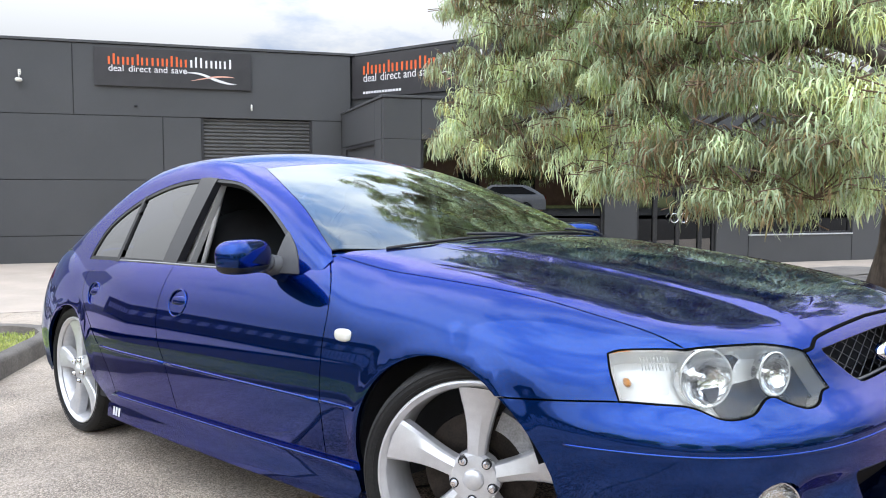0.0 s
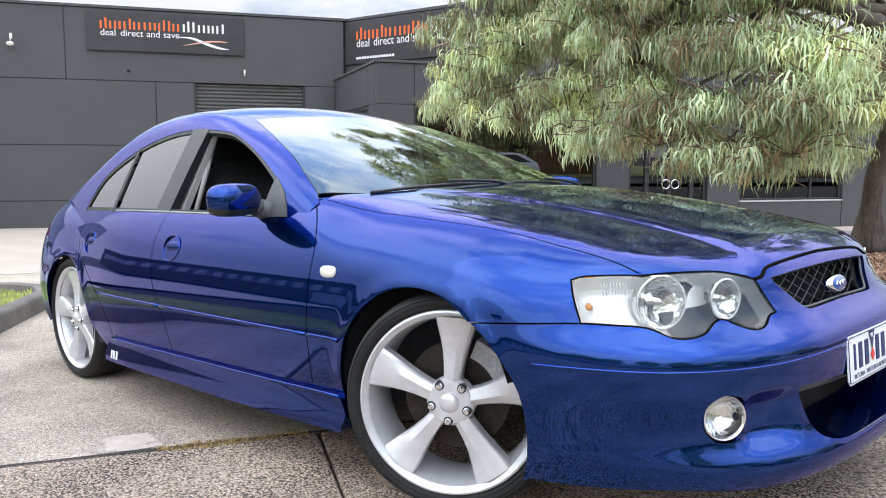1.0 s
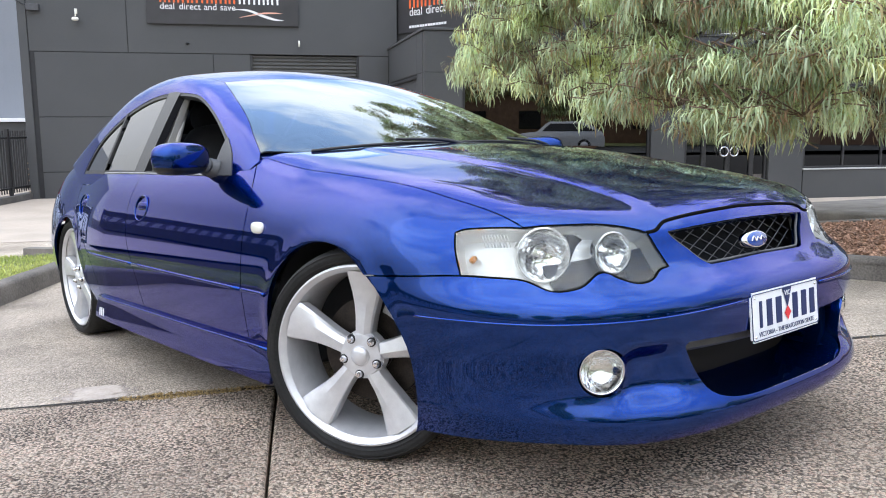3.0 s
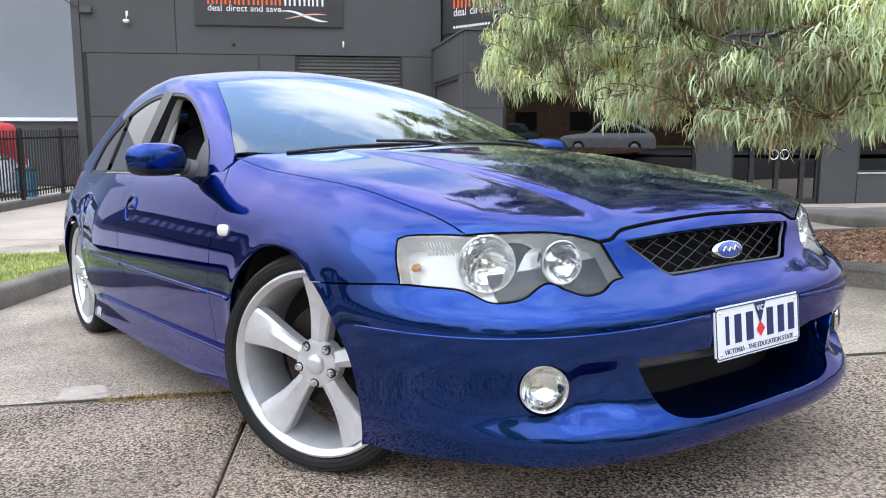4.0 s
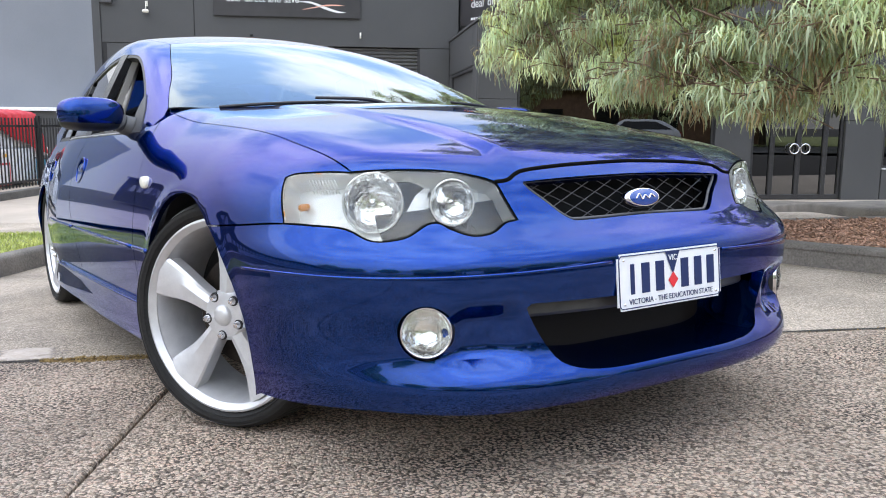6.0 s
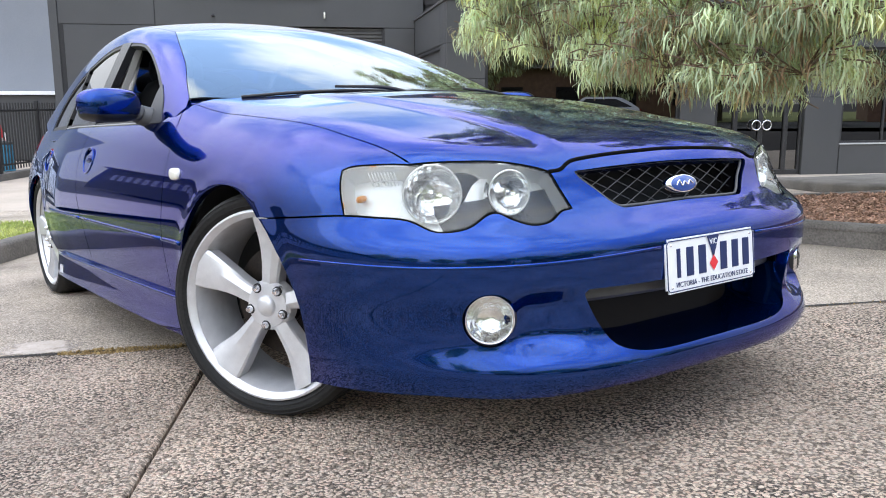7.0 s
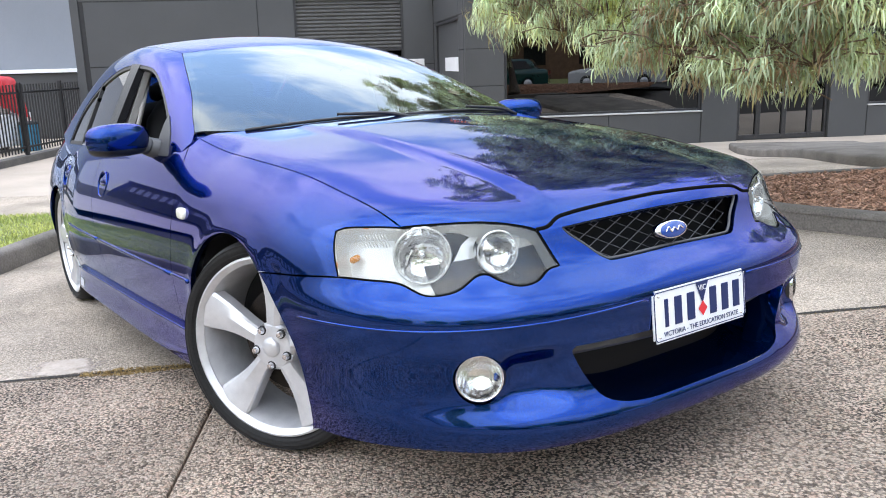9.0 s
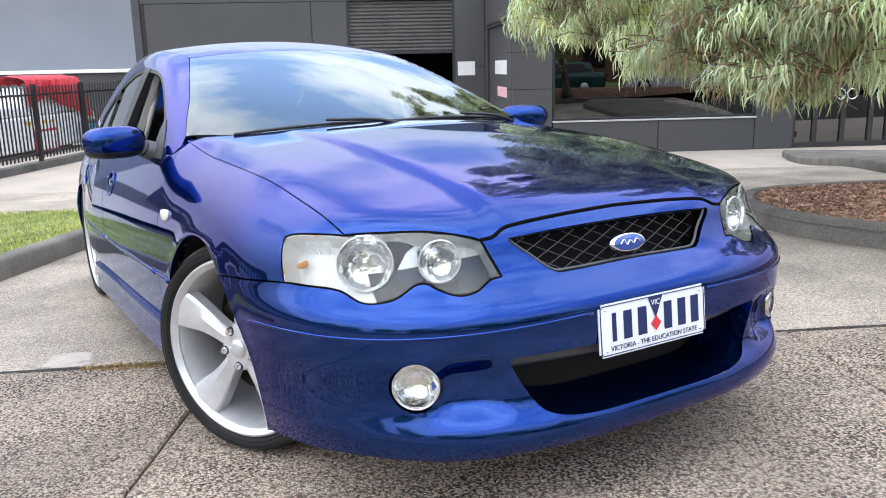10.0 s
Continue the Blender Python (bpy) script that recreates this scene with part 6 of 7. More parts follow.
def island_top(name, pts, h, mat, label, dome=0.0):
    """A filled patch at height h over the sloping ground, gently domed."""
    q = np.array(pts, float)
    c = q.mean(0)
    rings = [1.0, 0.8, 0.6, 0.4, 0.2]
    v, f, n = [], [], len(q)
    for r in rings:
        for p in q:
            x, y = c + (p - c) * r
            v.append((x, y, float(gz(x, y)) + h + dome * (1 - r * r) + 0.012 * noise.noise((x * 3, y * 3, 0))))
    v.append((c[0], c[1], float(gz(c[0], c[1])) + h + dome))
    for i in range(len(rings) - 1):
        for j in range(n):
            j2 = (j + 1) % n
            f.append((i * n + j, i * n + j2, (i + 1) * n + j2, (i + 1) * n + j))
    f += [((len(rings) - 1) * n + j, (len(rings) - 1) * n + (j + 1) % n, len(v) - 1) for j in range(n)]
    me = mesh_of(name, v, f, mat)
    return tagged(new(name, fix_normals(me, 80)), label, "", "", "structure")


def dense(poly, step):
    out = []
    for a, b in zip(poly, poly[1:] + poly[:1]):
        n = max(1, int(math.dist(a, b) / step))
        out += [(a[0] + (b[0] - a[0]) * k / n, a[1] + (b[1] - a[1]) * k / n) for k in range(n)]
    return out


# grass island beside the tail of the car
k_dir = Vector((math.cos(radians(147)), math.sin(radians(147)), 0))
ka = Vector((-3.78, -1.33, 0))
left_kerb = [tuple((ka + k_dir * s)[:2]) for s in np.linspace(-3.2, 2.6, 24)]
bend = Vector(left_kerb[-1] + (0,))
left_kerb += [tuple((bend + Vector((math.cos(radians(147 + a)), math.sin(radians(147 + a)), 0)) * 0.42 * (i + 1))[:2]) for i, a in enumerate((6, 14, 24, 34))]
ribbon("kerb_1", left_kerb[::-1], KERB, M_KERB, "weathered concrete kerb round the grass island")
lawn_poly = dense([(x - 0.13 * math.sin(radians(147)), y + 0.13 * math.cos(radians(147))) for x, y in left_kerb[:24]] + [(-6.4, 0.10), (-7.15, -0.78), (-8.3, -3.2), (-6.0, -5.0)], 0.25)
island_top("lawn", lawn_poly, 0.120, M_TURF, "short lawn on the island", 0.03)


def scatter(poly, n, seed):
    rng = np.random.default_rng(seed)
    q = np.array(poly, float)
    lo, hi = q.min(0), q.max(0)
    p = rng.uniform(lo, hi, (n * 3, 2))
    return p[inside(q, p)][:n], rng


def grass(name, poly, n, seed, h0, hgt, mat, label, base):
    p, rng = scatter(poly, n, seed)
    m = len(p)
    a = rng.uniform(0, 2 * np.pi, m)
    h = hgt * rng.uniform(0.5, 1.3, m)
    lean = rng.normal(0, 0.45, (m, 2)) * h[:, None]
    w = 0.004
    z = gz(p[:, 0]) + base
    d = np.stack([np.cos(a), np.sin(a)], 1) * w
    v = np.zeros((m, 5, 3))
    v[:, 0, :2], v[:, 0, 2] = p - d, z
    v[:, 1, :2], v[:, 1, 2] = p + d, z
    v[:, 2, :2], v[:, 2, 2] = p + lean * 0.35 + d * 0.8, z + h * 0.6
    v[:, 3, :2], v[:, 3, 2] = p + lean * 0.35 - d * 0.8, z + h * 0.6
    v[:, 4, :2], v[:, 4, 2] = p + lean, z + h
    i = np.arange(m)[:, None] * 5
    quads, tris = (i + np.array([0, 1, 2, 3])).tolist(), (i + np.array([3, 2, 4])).tolist()
    me = bpy.data.meshes.new(name)
    me.from_pydata(v.reshape(-1, 3).tolist(), [], quads + tris)
    me.materials.append(mat)
    return tagged(new(name, me), label, "", "", "stuff")


grass("grass", lawn_poly, 30000, 3, 0, 0.032, M_BLADE, "short green and straw-coloured grass", 0.130)

# mulch bed with the tree
right_kerb = curve([(4.6, 3.95, 0), (3.0, 3.75, 0), (1.4, 3.52, 0), (0.2, 3.42, 0), (-0.45, 3.40, 0), (-1.2, 3.47, 0), (-1.85, 3.78, 0), (-2.35, 4.25, 0), (-2.52, 4.85, 0), (-2.25, 5.5, 0), (-1.8, 6.1, 0), (-1.25, 7.0, 0), (-0.9, 8.2, 0)], 6)
ribbon("kerb_2", [(x, y) for x, y, z in right_kerb], KERB, M_KERB, "weathered concrete kerb round the mulch bed")
bed_poly = dense([(x, y) for x, y, z in right_kerb] + [(1.0, 10.5), (5.5, 10.5), (5.5, 4.0)], 0.35)
island_top("garden_bed", bed_poly, 0.110, M_SOIL, "garden bed of dark soil under bark mulch", 0.0)
p, rng = scatter(bed_poly, 60000, 5)
edge_pts = np.array([(x, y) for x, y, z in right_kerb])
edge_pts = np.concatenate([edge_pts[:-1] + (edge_pts[1:] - edge_pts[:-1]) * t for t in (0, 0.25, 0.5, 0.75)])
near = p[(p[:, 0] < 3.0)]
near = near[np.min(np.linalg.norm(near[:, None] - edge_pts[None], axis=2), 1) > 0.165]
m = len(near)
chip = np.zeros((m, 8, 3))
ax = rng.uniform(0, np.pi, m)
ln, wd, th = rng.uniform(0.010, 0.032, m), rng.uniform(0.003, 0.010, m), rng.uniform(0.002, 0.005, m)
zb = gz(near[:, 0], near[:, 1]) + 0.117 + 0.028 * rng.uniform(0, 1, m)
c, s = np.cos(ax), np.sin(ax)
tilt = rng.normal(0, 0.35, m)
for k, (i, j, l) in enumerate([(i, j, l) for i in (-1, 1) for j in (-1, 1) for l in (-1, 1)]):
    lx, ly, lz = i * ln, j * wd, l * th
    chip[:, k, 0] = near[:, 0] + lx * c - ly * s
    chip[:, k, 1] = near[:, 1] + lx * s + ly * c
    chip[:, k, 2] = zb + lz + lx * tilt
i = np.arange(m)[:, None] * 8
faces = np.concatenate([i + np.array(q) for q in ((0, 1, 3, 2), (4, 6, 7, 5), (0, 4, 5, 1), (2, 3, 7, 6), (0, 2, 6, 4), (1, 5, 7, 3))]).tolist()
me = bpy.data.meshes.new("bark_mulch")
me.from_pydata(chip.reshape(-1, 3).tolist(), [], faces)
me.materials.append(M_MULCH)
tagged(new("bark_mulch", me), "reddish-brown bark chips over the bed", "", "", "stuff")
# low step in front of the entrance
step_pts = [(-7.3, 11.6), (-6.6, 10.9), (-5.6, 10.0), (-4.2, 8.6), (-3.2, 7.8), (-2.4, 7.4), (-1.2, 7.3)]
ribbon("kerb_3", [(x, y) for x, y, z in curve([(a, b, 0) for a, b in step_pts], 5)], [(0.0, -0.05), (0.0, 0.09), (-0.03, 0.12), (-2.2, 0.13), (-2.2, -0.05)], M_KERB, "low pale concrete landing edge by the entrance")

# weeds and a cement smear along the slab joint
wp = [(J0 + JD * s + JN * v) for s, v in ((-0.62, -0.016), (-0.48, -0.045), (-0.3, -0.03), (-0.05, -0.03), (-0.05, 0.014), (-0.3, 0.035), (-0.46, 0.05), (-0.62, 0.016))]
grass("weeds", dense([(q.x, q.y) for q in wp], 0.1), 1500, 8, 0, 0.012, M_DRY, "dry flattened weeds in the slab joint", -0.004)
wp = [(J0 + JD * s + JN * v) for s, v in ((2.5, -0.02), (4.2, -0.02), (4.2, 0.02), (2.5, 0.02))]
grass("weeds", dense([(q.x, q.y) for q in wp], 0.1), 500, 9, 0, 0.012, M_DRY, "dry weeds in the slab joint", -0.004)
jv, jf, n_j = [], [], 150
for i in range(n_j + 1):
    q = -6.8 + 15.8 * i / n_j
    lo, hi = -0.020 + 0.008 * noise.noise((q * 6, 0.3, 0)), 0.006 + 0.007 * noise.noise((q * 7, 4.1, 0))
    jv += [jp(q, lo, 0.0015), jp(q, hi, 0.0015)]
jf = [(2 * i, 2 * i + 1, 2 * i + 3, 2 * i + 2) for i in range(n_j)]
tagged(new("joint", mesh_of("joint", jv, jf, M_GAP)), "dark uneven strip along the slab joint", "", "", "structure")
sc = J0 + JD * -0.73 + JN * -0.13
nd_, ln_, pb_ = M_GROUT.node_tree.nodes, M_GROUT.node_tree.links, M_GROUT.node_tree.nodes["Principled BSDF"]
tc_, far_, rag_, sub_, fade_ = nd_.new("ShaderNodeTexCoord"), nd_.new("ShaderNodeVectorMath"), nd_.new("ShaderNodeTexNoise"), nd_.new("ShaderNodeMath"), nd_.new("ShaderNodeMapRange")
far_.operation = "DISTANCE"
far_.inputs[1].default_value = (sc.x, sc.y, float(gz(sc.x, sc.y)))
rag_.inputs["Scale"].default_value, rag_.inputs["Detail"].default_value, rag_.inputs["Roughness"].default_value = 9.0, 8, 0.7
sub_.operation, sub_.inputs[1].default_value = "MULTIPLY_ADD", 0.34
fade_.inputs["From Min"].default_value, fade_.inputs["From Max"].default_value = 0.27, 0.34
fade_.inputs["To Min"].default_value, fade_.inputs["To Max"].default_value = 0.85, 0.0
ln_.new(tc_.outputs["Object"], far_.inputs[0])
ln_.new(tc_.outputs["Object"], rag_.inputs["Vector"])
ln_.new(rag_.outputs["Fac"], sub_.inputs[0])
ln_.new(far_.outputs["Value"], sub_.inputs[2])
ln_.new(sub_.outputs[0], fade_.inputs["Value"])
ln_.new(fade_.outputs["Result"], pb_.inputs["Alpha"])
sm = []
for a in np.linspace(0, 2 * math.pi, 40, endpoint=False):
    q = sc + JD * (0.24 * math.cos(a)) + JN * (0.11 * math.sin(a))
    sm.append((q.x, q.y, float(gz(q.x, q.y)) + 0.004))
tagged(new("cement_smear", mesh_of("cement_smear", sm, [tuple(range(40))], M_GROUT, smooth=False)), "pale cement smear on the slab edge", "", "", "structure")

# ---- the drooping gum tree ----
M_BARK = surface("rough_grey_bark", (0.055, 0.042, 0.034), (0.17, 0.14, 0.115), 6, 0.95, fine=45, bump=0.02, stretch=(1, 1, 0.25))
M_BARE = surface("bare_pale_branch", (0.34, 0.27, 0.19), (0.55, 0.46, 0.34), 12, 0.85, fine=90)
M_TWIG = surface("brown_twigs", (0.10, 0.065, 0.04), (0.22, 0.15, 0.10), 15, 0.9, fine=80)


def leaf_mat():
    """Grey-green, pale, yellowish and browned leaves in drifts, each leaf a little different."""
    m, nt, p = node_mat("drooping_leaves")
    nd, ln = nt.nodes, nt.links
    co, big, geo = nd.new("ShaderNodeTexCoord"), nd.new("ShaderNodeTexNoise"), nd.new("ShaderNodeNewGeometry")
    big.inputs["Scale"].default_value, big.inputs["Detail"].default_value = 1.7, 3
    ln.new(co.outputs["Object"], big.inputs["Vector"])
    mix = nd.new("ShaderNodeMath")
    mix.operation = "MULTIPLY_ADD"
    mix.inputs[1].default_value = 0.30
    ln.new(geo.outputs["Random Per Island"], mix.inputs[0])
    off = nd.new("ShaderNodeMath")
    off.operation = "SUBTRACT"
    off.inputs[1].default_value = 0.15
    ln.new(big.outputs["Fac"], off.inputs[0])
    ln.new(off.outputs[0], mix.inputs[2])
    ramp = nd.new("ShaderNodeValToRGB")
    els = ramp.color_ramp.elements
    els[0].position, els[0].color = 0.28, (0.20, 0.135, 0.075, 1)
    els[1].position, els[1].color = 0.78, (0.60, 0.56, 0.18, 1)
    for pos, c in ((0.36, (0.26, 0.22, 0.10)), (0.44, (0.35, 0.45, 0.27)), (0.54, (0.75, 0.83, 0.55)), (0.64, (0.70, 0.74, 0.34))):
        e = els.new(pos)
        e.color = (*c, 1)
    ln.new(mix.outputs[0], ramp.inputs["Fac"])
    hsv, mr = nd.new("ShaderNodeHueSaturation"), nd.new("ShaderNodeMapRange")
    mr.inputs["To Min"].default_value, mr.inputs["To Max"].default_value = 1.85, 0.46
    ln.new(geo.outputs["Random Per Island"], mr.inputs["Value"])
    ln.new(mr.outputs["Result"], hsv.inputs["Value"])
    ln.new(ramp.outputs["Color"], hsv.inputs["Color"])
    ln.new(hsv.outputs["Color"], p.inputs["Base Color"])
    p.inputs["Roughness"].default_value = 0.36
    tl, mx = nd.new("ShaderNodeBsdfTranslucent"), nd.new("ShaderNodeMixShader")
    ln.new(hsv.outputs["Color"], tl.inputs["Color"])
    mx.inputs["Fac"].default_value = 0.42
    ln.new(p.outputs["BSDF"], mx.inputs[1])
    ln.new(tl.outputs["BSDF"], mx.inputs[2])
    ln.new(mx.outputs[0], nd["Material Output"].inputs["Surface"])
    return m


M_LEAF = leaf_mat()


def leaves_mesh(name, tips, per, seed, leaf=(0.06, 0.125), width=0.0052, spread=0.085):
    """Mops of narrow curved leaves that arch out from twig tips and hang."""
    rng = np.random.default_rng(seed)
    p = np.repeat(np.asarray(tips), per, 0)
    m = len(p)
    a = rng.uniform(0, 2 * np.pi, m)
    hd = np.stack([np.cos(a), np.sin(a), 0 * a], 1)
    p = p + hd * rng.uniform(0, 0.045, (m, 1)) + rng.normal(0, 0.015, (m, 3)) * (1, 1, 2.2)
    L, r = rng.uniform(*leaf, m)[:, None], (spread * rng.uniform(0.2, 1.3, m))[:, None]
    tw = a + np.pi / 2 + rng.normal(0, 0.6, m)
    side = np.stack([np.cos(tw), np.sin(tw), 0.2 * rng.normal(0, 1, m)], 1)
    side *= (width * rng.uniform(0.6, 1.3, m))[:, None]
    up = np.array((0, 0, 1.0))
    back = rng.uniform(0.45, 1.25, m)[:, None]
    drift = np.stack([np.cos(tw), np.sin(tw), 0 * a], 1) * rng.normal(0, 0.018, (m, 1))
    cs = (p, p + hd * r * 0.62 + up * L * 0.10, p + hd * r - up * L * 0.22, p + hd * r * (0.5 + 0.55 * back) + drift * 0.5 - up * L * 0.62, p + hd * r * back + drift - up * L)
    v = np.zeros((m, 10, 3))
    for k, (c, w) in enumerate(zip(cs, (0.35, 0.9, 1.0, 0.85, 0.10))):
        v[:, 2 * k], v[:, 2 * k + 1] = c - side * w, c + side * w
    i = np.arange(m)[:, None] * 10
    faces = np.concatenate([i + np.array(q) for q in ([0, 1, 3, 2], [2, 3, 5, 4], [4, 5, 7, 6], [6, 7, 9, 8])]).tolist()
    me = bpy.data.meshes.new(name)
    me.from_pydata(v.reshape(-1, 3).tolist(), [], faces)
    me.materials.append(M_LEAF)
    me.shade_smooth()
    return me


def gum_tree(base, crown, radii, clumps, seed, label, per=15, strands=26, extra=(), trunk_r=0.165):
    rng = np.random.default_rng(seed)
    ob = thing("tree", label, "tree", Matrix.Translation((0, 0, 0)))
    bx, by, bz = base
    fork = Vector((bx + 0.25, by - 0.5, bz + 1.9))
    v, f = tube(curve([base, (bx + 0.05, by - 0.1, bz + 0.7), tuple(fork), (crown[0], crown[1], crown[2] + 0.8), (crown[0] - 0.2, crown[1], crown[2] + radii[2] * 0.7)], 7), trunk_r, 12, lambda t: 1.25 - 0.5 * min(t * 6, 1) - 0.6 * t if t < 0.95 else 0.12)
    part("trunk", mesh_of("trunk", v, f, M_BARK), ob, "rough grey trunk")
    cs = []
    k = 0
    while len(cs) < clumps and k < 5000:
        k += 1
        th, z = rng.uniform(0, 2 * np.pi), rng.uniform(-0.65, 1.0)
        rr = math.sqrt(max(1 - z * z * 0.8, 0.05)) * rng.uniform(0.62, 1.0)
        c = np.array((crown[0] + radii[0] * rr * math.cos(th), crown[1] + radii[1] * rr * math.sin(th), crown[2] + radii[2] * z))
        if all(np.linalg.norm((c - q) / (1, 1, 0.8)) > 0.52 for q in cs):
            cs.append(c)
    cs += [np.array(e) for e in extra]
    tips = []
    for n_, c in enumerate(cs):
        m = int(strands * 1.55 * rng.uniform(0.6, 1.4))
        d = rng.normal(0, 1, (m, 3))
        d[:, 2] = np.abs(d[:, 2]) * 0.75 - 0.12
        d /= np.linalg.norm(d, axis=1, keepdims=True)
        size = rng.uniform(0.24, 0.42)
        # leaf mops over the upper shell of the clump, so that it droops like an umbrella
        tips.append(c + d * rng.uniform(0.55, 1.0, (m, 1)) ** 0.5 * (size, size, size * 0.75))
        if n_ % 5 == 0:
            target = Vector(c)
            mid = (fork + target) * 0.5 + Vector((0, 0, 0.35))
            v, f = tube(curve([tuple(fork + (target - fork) * 0.02 + Vector((0, 0, max(0, (target.z - fork.z) * 0.4)))), tuple(mid), tuple(target)], 6), 0.035, 7, lambda t: 1.0 - 0.85 * t)
            part("limb", mesh_of("limb", v, f, M_BARK), ob)
        # twigs within the clump
        tw = [tube([tuple(c), tuple(c + q * 0.25 + (0, 0, 0.04)), tuple(c + q * 0.42)], 0.0055, 4) for q in d[:12]]
        part("twig", mesh_of("twig", *join(*tw), M_TWIG), ob)
    big = curve([tuple(fork), (fork.x + 0.35, fork.y - 0.5, fork.z + 0.25), (fork.x - 0.05, fork.y - 0.6, fork.z + 0.36), (fork.x - 0.65, fork.y - 0.75, fork.z + 0.55), (fork.x - 1.4, fork.y - 1.1, fork.z + 0.45)], 7)
    v, f = tube(big, 0.10, 10, lambda t: 1.0 - 0.6 * t)
    part("limb", mesh_of("limb", v, f, M_BARK), ob, "thick rough-barked limb")
    # a second limb that reaches out over the car side, and bare pale branchlets below it
    reach = curve([tuple(fork), (fork.x + 0.55, fork.y - 1.1, fork.z - 0.13), (fork.x + 0.59, fork.y - 1.9, fork.z - 0.10), (fork.x + 0.53, fork.y - 2.4, fork.z), (fork.x + 0.44, fork.y - 2.72, fork.z + 0.06), (fork.x + 0.26, fork.y - 2.97, fork.z + 0.10), (fork.x, fork.y - 3.05, fork.z)], 7)
    reach = [(x + 0.02 * noise.noise((k * 0.6, 0, 0)), y, z + 0.03 * noise.noise((k * 0.5, 5, 0))) for k, (x, y, z) in enumerate(reach)]
    v, f = tube(reach, 0.09, 12, lambda t: 1.05 - 0.62 * t)
    part("limb", mesh_of("limb", v, f, M_BARK), ob, "thick rough-barked limb")
    tip = Vector(reach[-6])
    for dx, dy, dz in ((-0.15, -0.32, -0.42), (0.10, -0.38, -0.50), (-0.32, -0.25, -0.30), (0.24, -0.30, -0.36)):
        v, f = tube(curve([tuple(tip), tuple(tip + Vector((dx * 0.3, dy * 0.6, dz * 0.2))), tuple(tip + Vector((dx * 0.8, dy, dz * 0.7))), tuple(tip + Vector((dx * 1.5, dy * 1.05, dz)))], 6), 0.012, 6, lambda t: 1.0 - 0.6 * t)
        part("branchlet", mesh_of("branchlet", v, f, M_BARE), ob, "bare pale branchlet")
    part("crown", leaves_mesh("crown", np.concatenate(tips), per, seed), ob, "drooping grey-green narrow leaves")
    return ob


# the hanging skirt on the street side: clumps in two loose layers over a hem that dips towards the car
rng_f = np.random.default_rng(17)
hem_z = spl((-5.2, 1.55), (-4.8, 1.42), (-4.1, 1.28), (-3.4, 1.21), (-2.76, 1.05), (-1.76, 0.90), (-1.0, 0.79), (-0.5, 0.80), (-0.33, 1.02), (-0.1, 1.15), (0.5, 1.3))
front_clumps = []
for layer, step in ((0.0, 0.33), (0.6, 0.55)):
    for x in np.arange(-4.75 + 0.3 * layer, 0.45, step):
        z = float(hem_z(np.array([x]))[0]) + 0.22 + 0.2 * layer
        while z < 3.3:
            if rng_f.uniform() > (0.22 if x < -2.4 else 0.10) and not (x > -0.2 and z > 1.65):
                jx, jy, jz = rng_f.normal(0, 0.07, 3)
                front_clumps.append((x + jx, 2.72 - 0.28 * (x + 0.5) + layer + jy + 0.10 * (z - 1.0), z + jz))
            z += 0.38 + 0.25 * layer
front_clumps += [(-1.45, 6.2, 1.0), (-1.3, 6.1, 1.35), (-1.55, 6.3, 1.6), (-1.2, 6.2, 1.9)]
rng_l = np.random.default_rng(21)
lobe_c = np.array(((-5.2, 5.4, 4.5), (-3.8, 4.6, 5.3), (-2.5, 5.5, 5.8), (-4.6, 6.2, 6.2)))
lobe = [tuple(lobe_c[k % 4] + rng_l.normal(0, 1, 3) * (0.62, 0.62, 0.50)) for k in range(116)]
gum_tree((-1.2, 6.6, 0.10), (-2.1, 6.0, 3.5), (2.9, 2.7, 2.4), 90, 11, "large drooping gum tree with grey-green leaves in the mulch bed", 23, 19, front_clumps + lobe)

# ---- steel palisade fence and what stands behind it ----
fence = thing("fence", "black steel palisade fence on a low plinth", "fence")
fa, fb = Vector((-18.78, 2.77, 0)), Vector((-12.38, -2.03, 0))
fl = (fb - fa).length
fd = (fb - fa).normalized()
fzb = BASE + 0.12
fm = frame_of((fa.x, fa.y, 0), fd)
picket = box_mesh("picket", (-0.011, -0.011, fzb + 0.06), (0.011, 0.011, fzb + 1.42), M_FENCE)
n_p = int(fl / 0.115)
for i in range(n_p):
    part("picket", picket, fence, "", fm @ Matrix.Translation((i * 0.115, 0, 0)))
post = box_mesh("post", (-0.035, -0.035, fzb - 0.1), (0.035, 0.035, fzb + 1.46), M_FENCE, 0.004)
for i in range(5):
    part("post", post, fence, "", fm @ Matrix.Translation((1.36 + i * 1.69, 0.03, 0)))
for z in (fzb + 0.15, fzb + 1.24):
    part("rail", box_mesh("rail", (0, 0.012, z), (fl, 0.045, z + 0.04), M_FENCE, 0.002), fence, "", fm)
M_PLINTH = surface("dark_stained_concrete", (0.07, 0.066, 0.06), (0.16, 0.15, 0.138), 3, 0.9, fine=60, bump=0.003)
plinth = tagged(new("kerb_4", box_mesh("kerb_4", (0, -0.10, BASE - 0.05), (fl, 0.12, BASE + 0.13), M_PLINTH, 0.01)), "dark concrete plinth under the fence", "", "", "structure")
plinth.matrix_world = fm

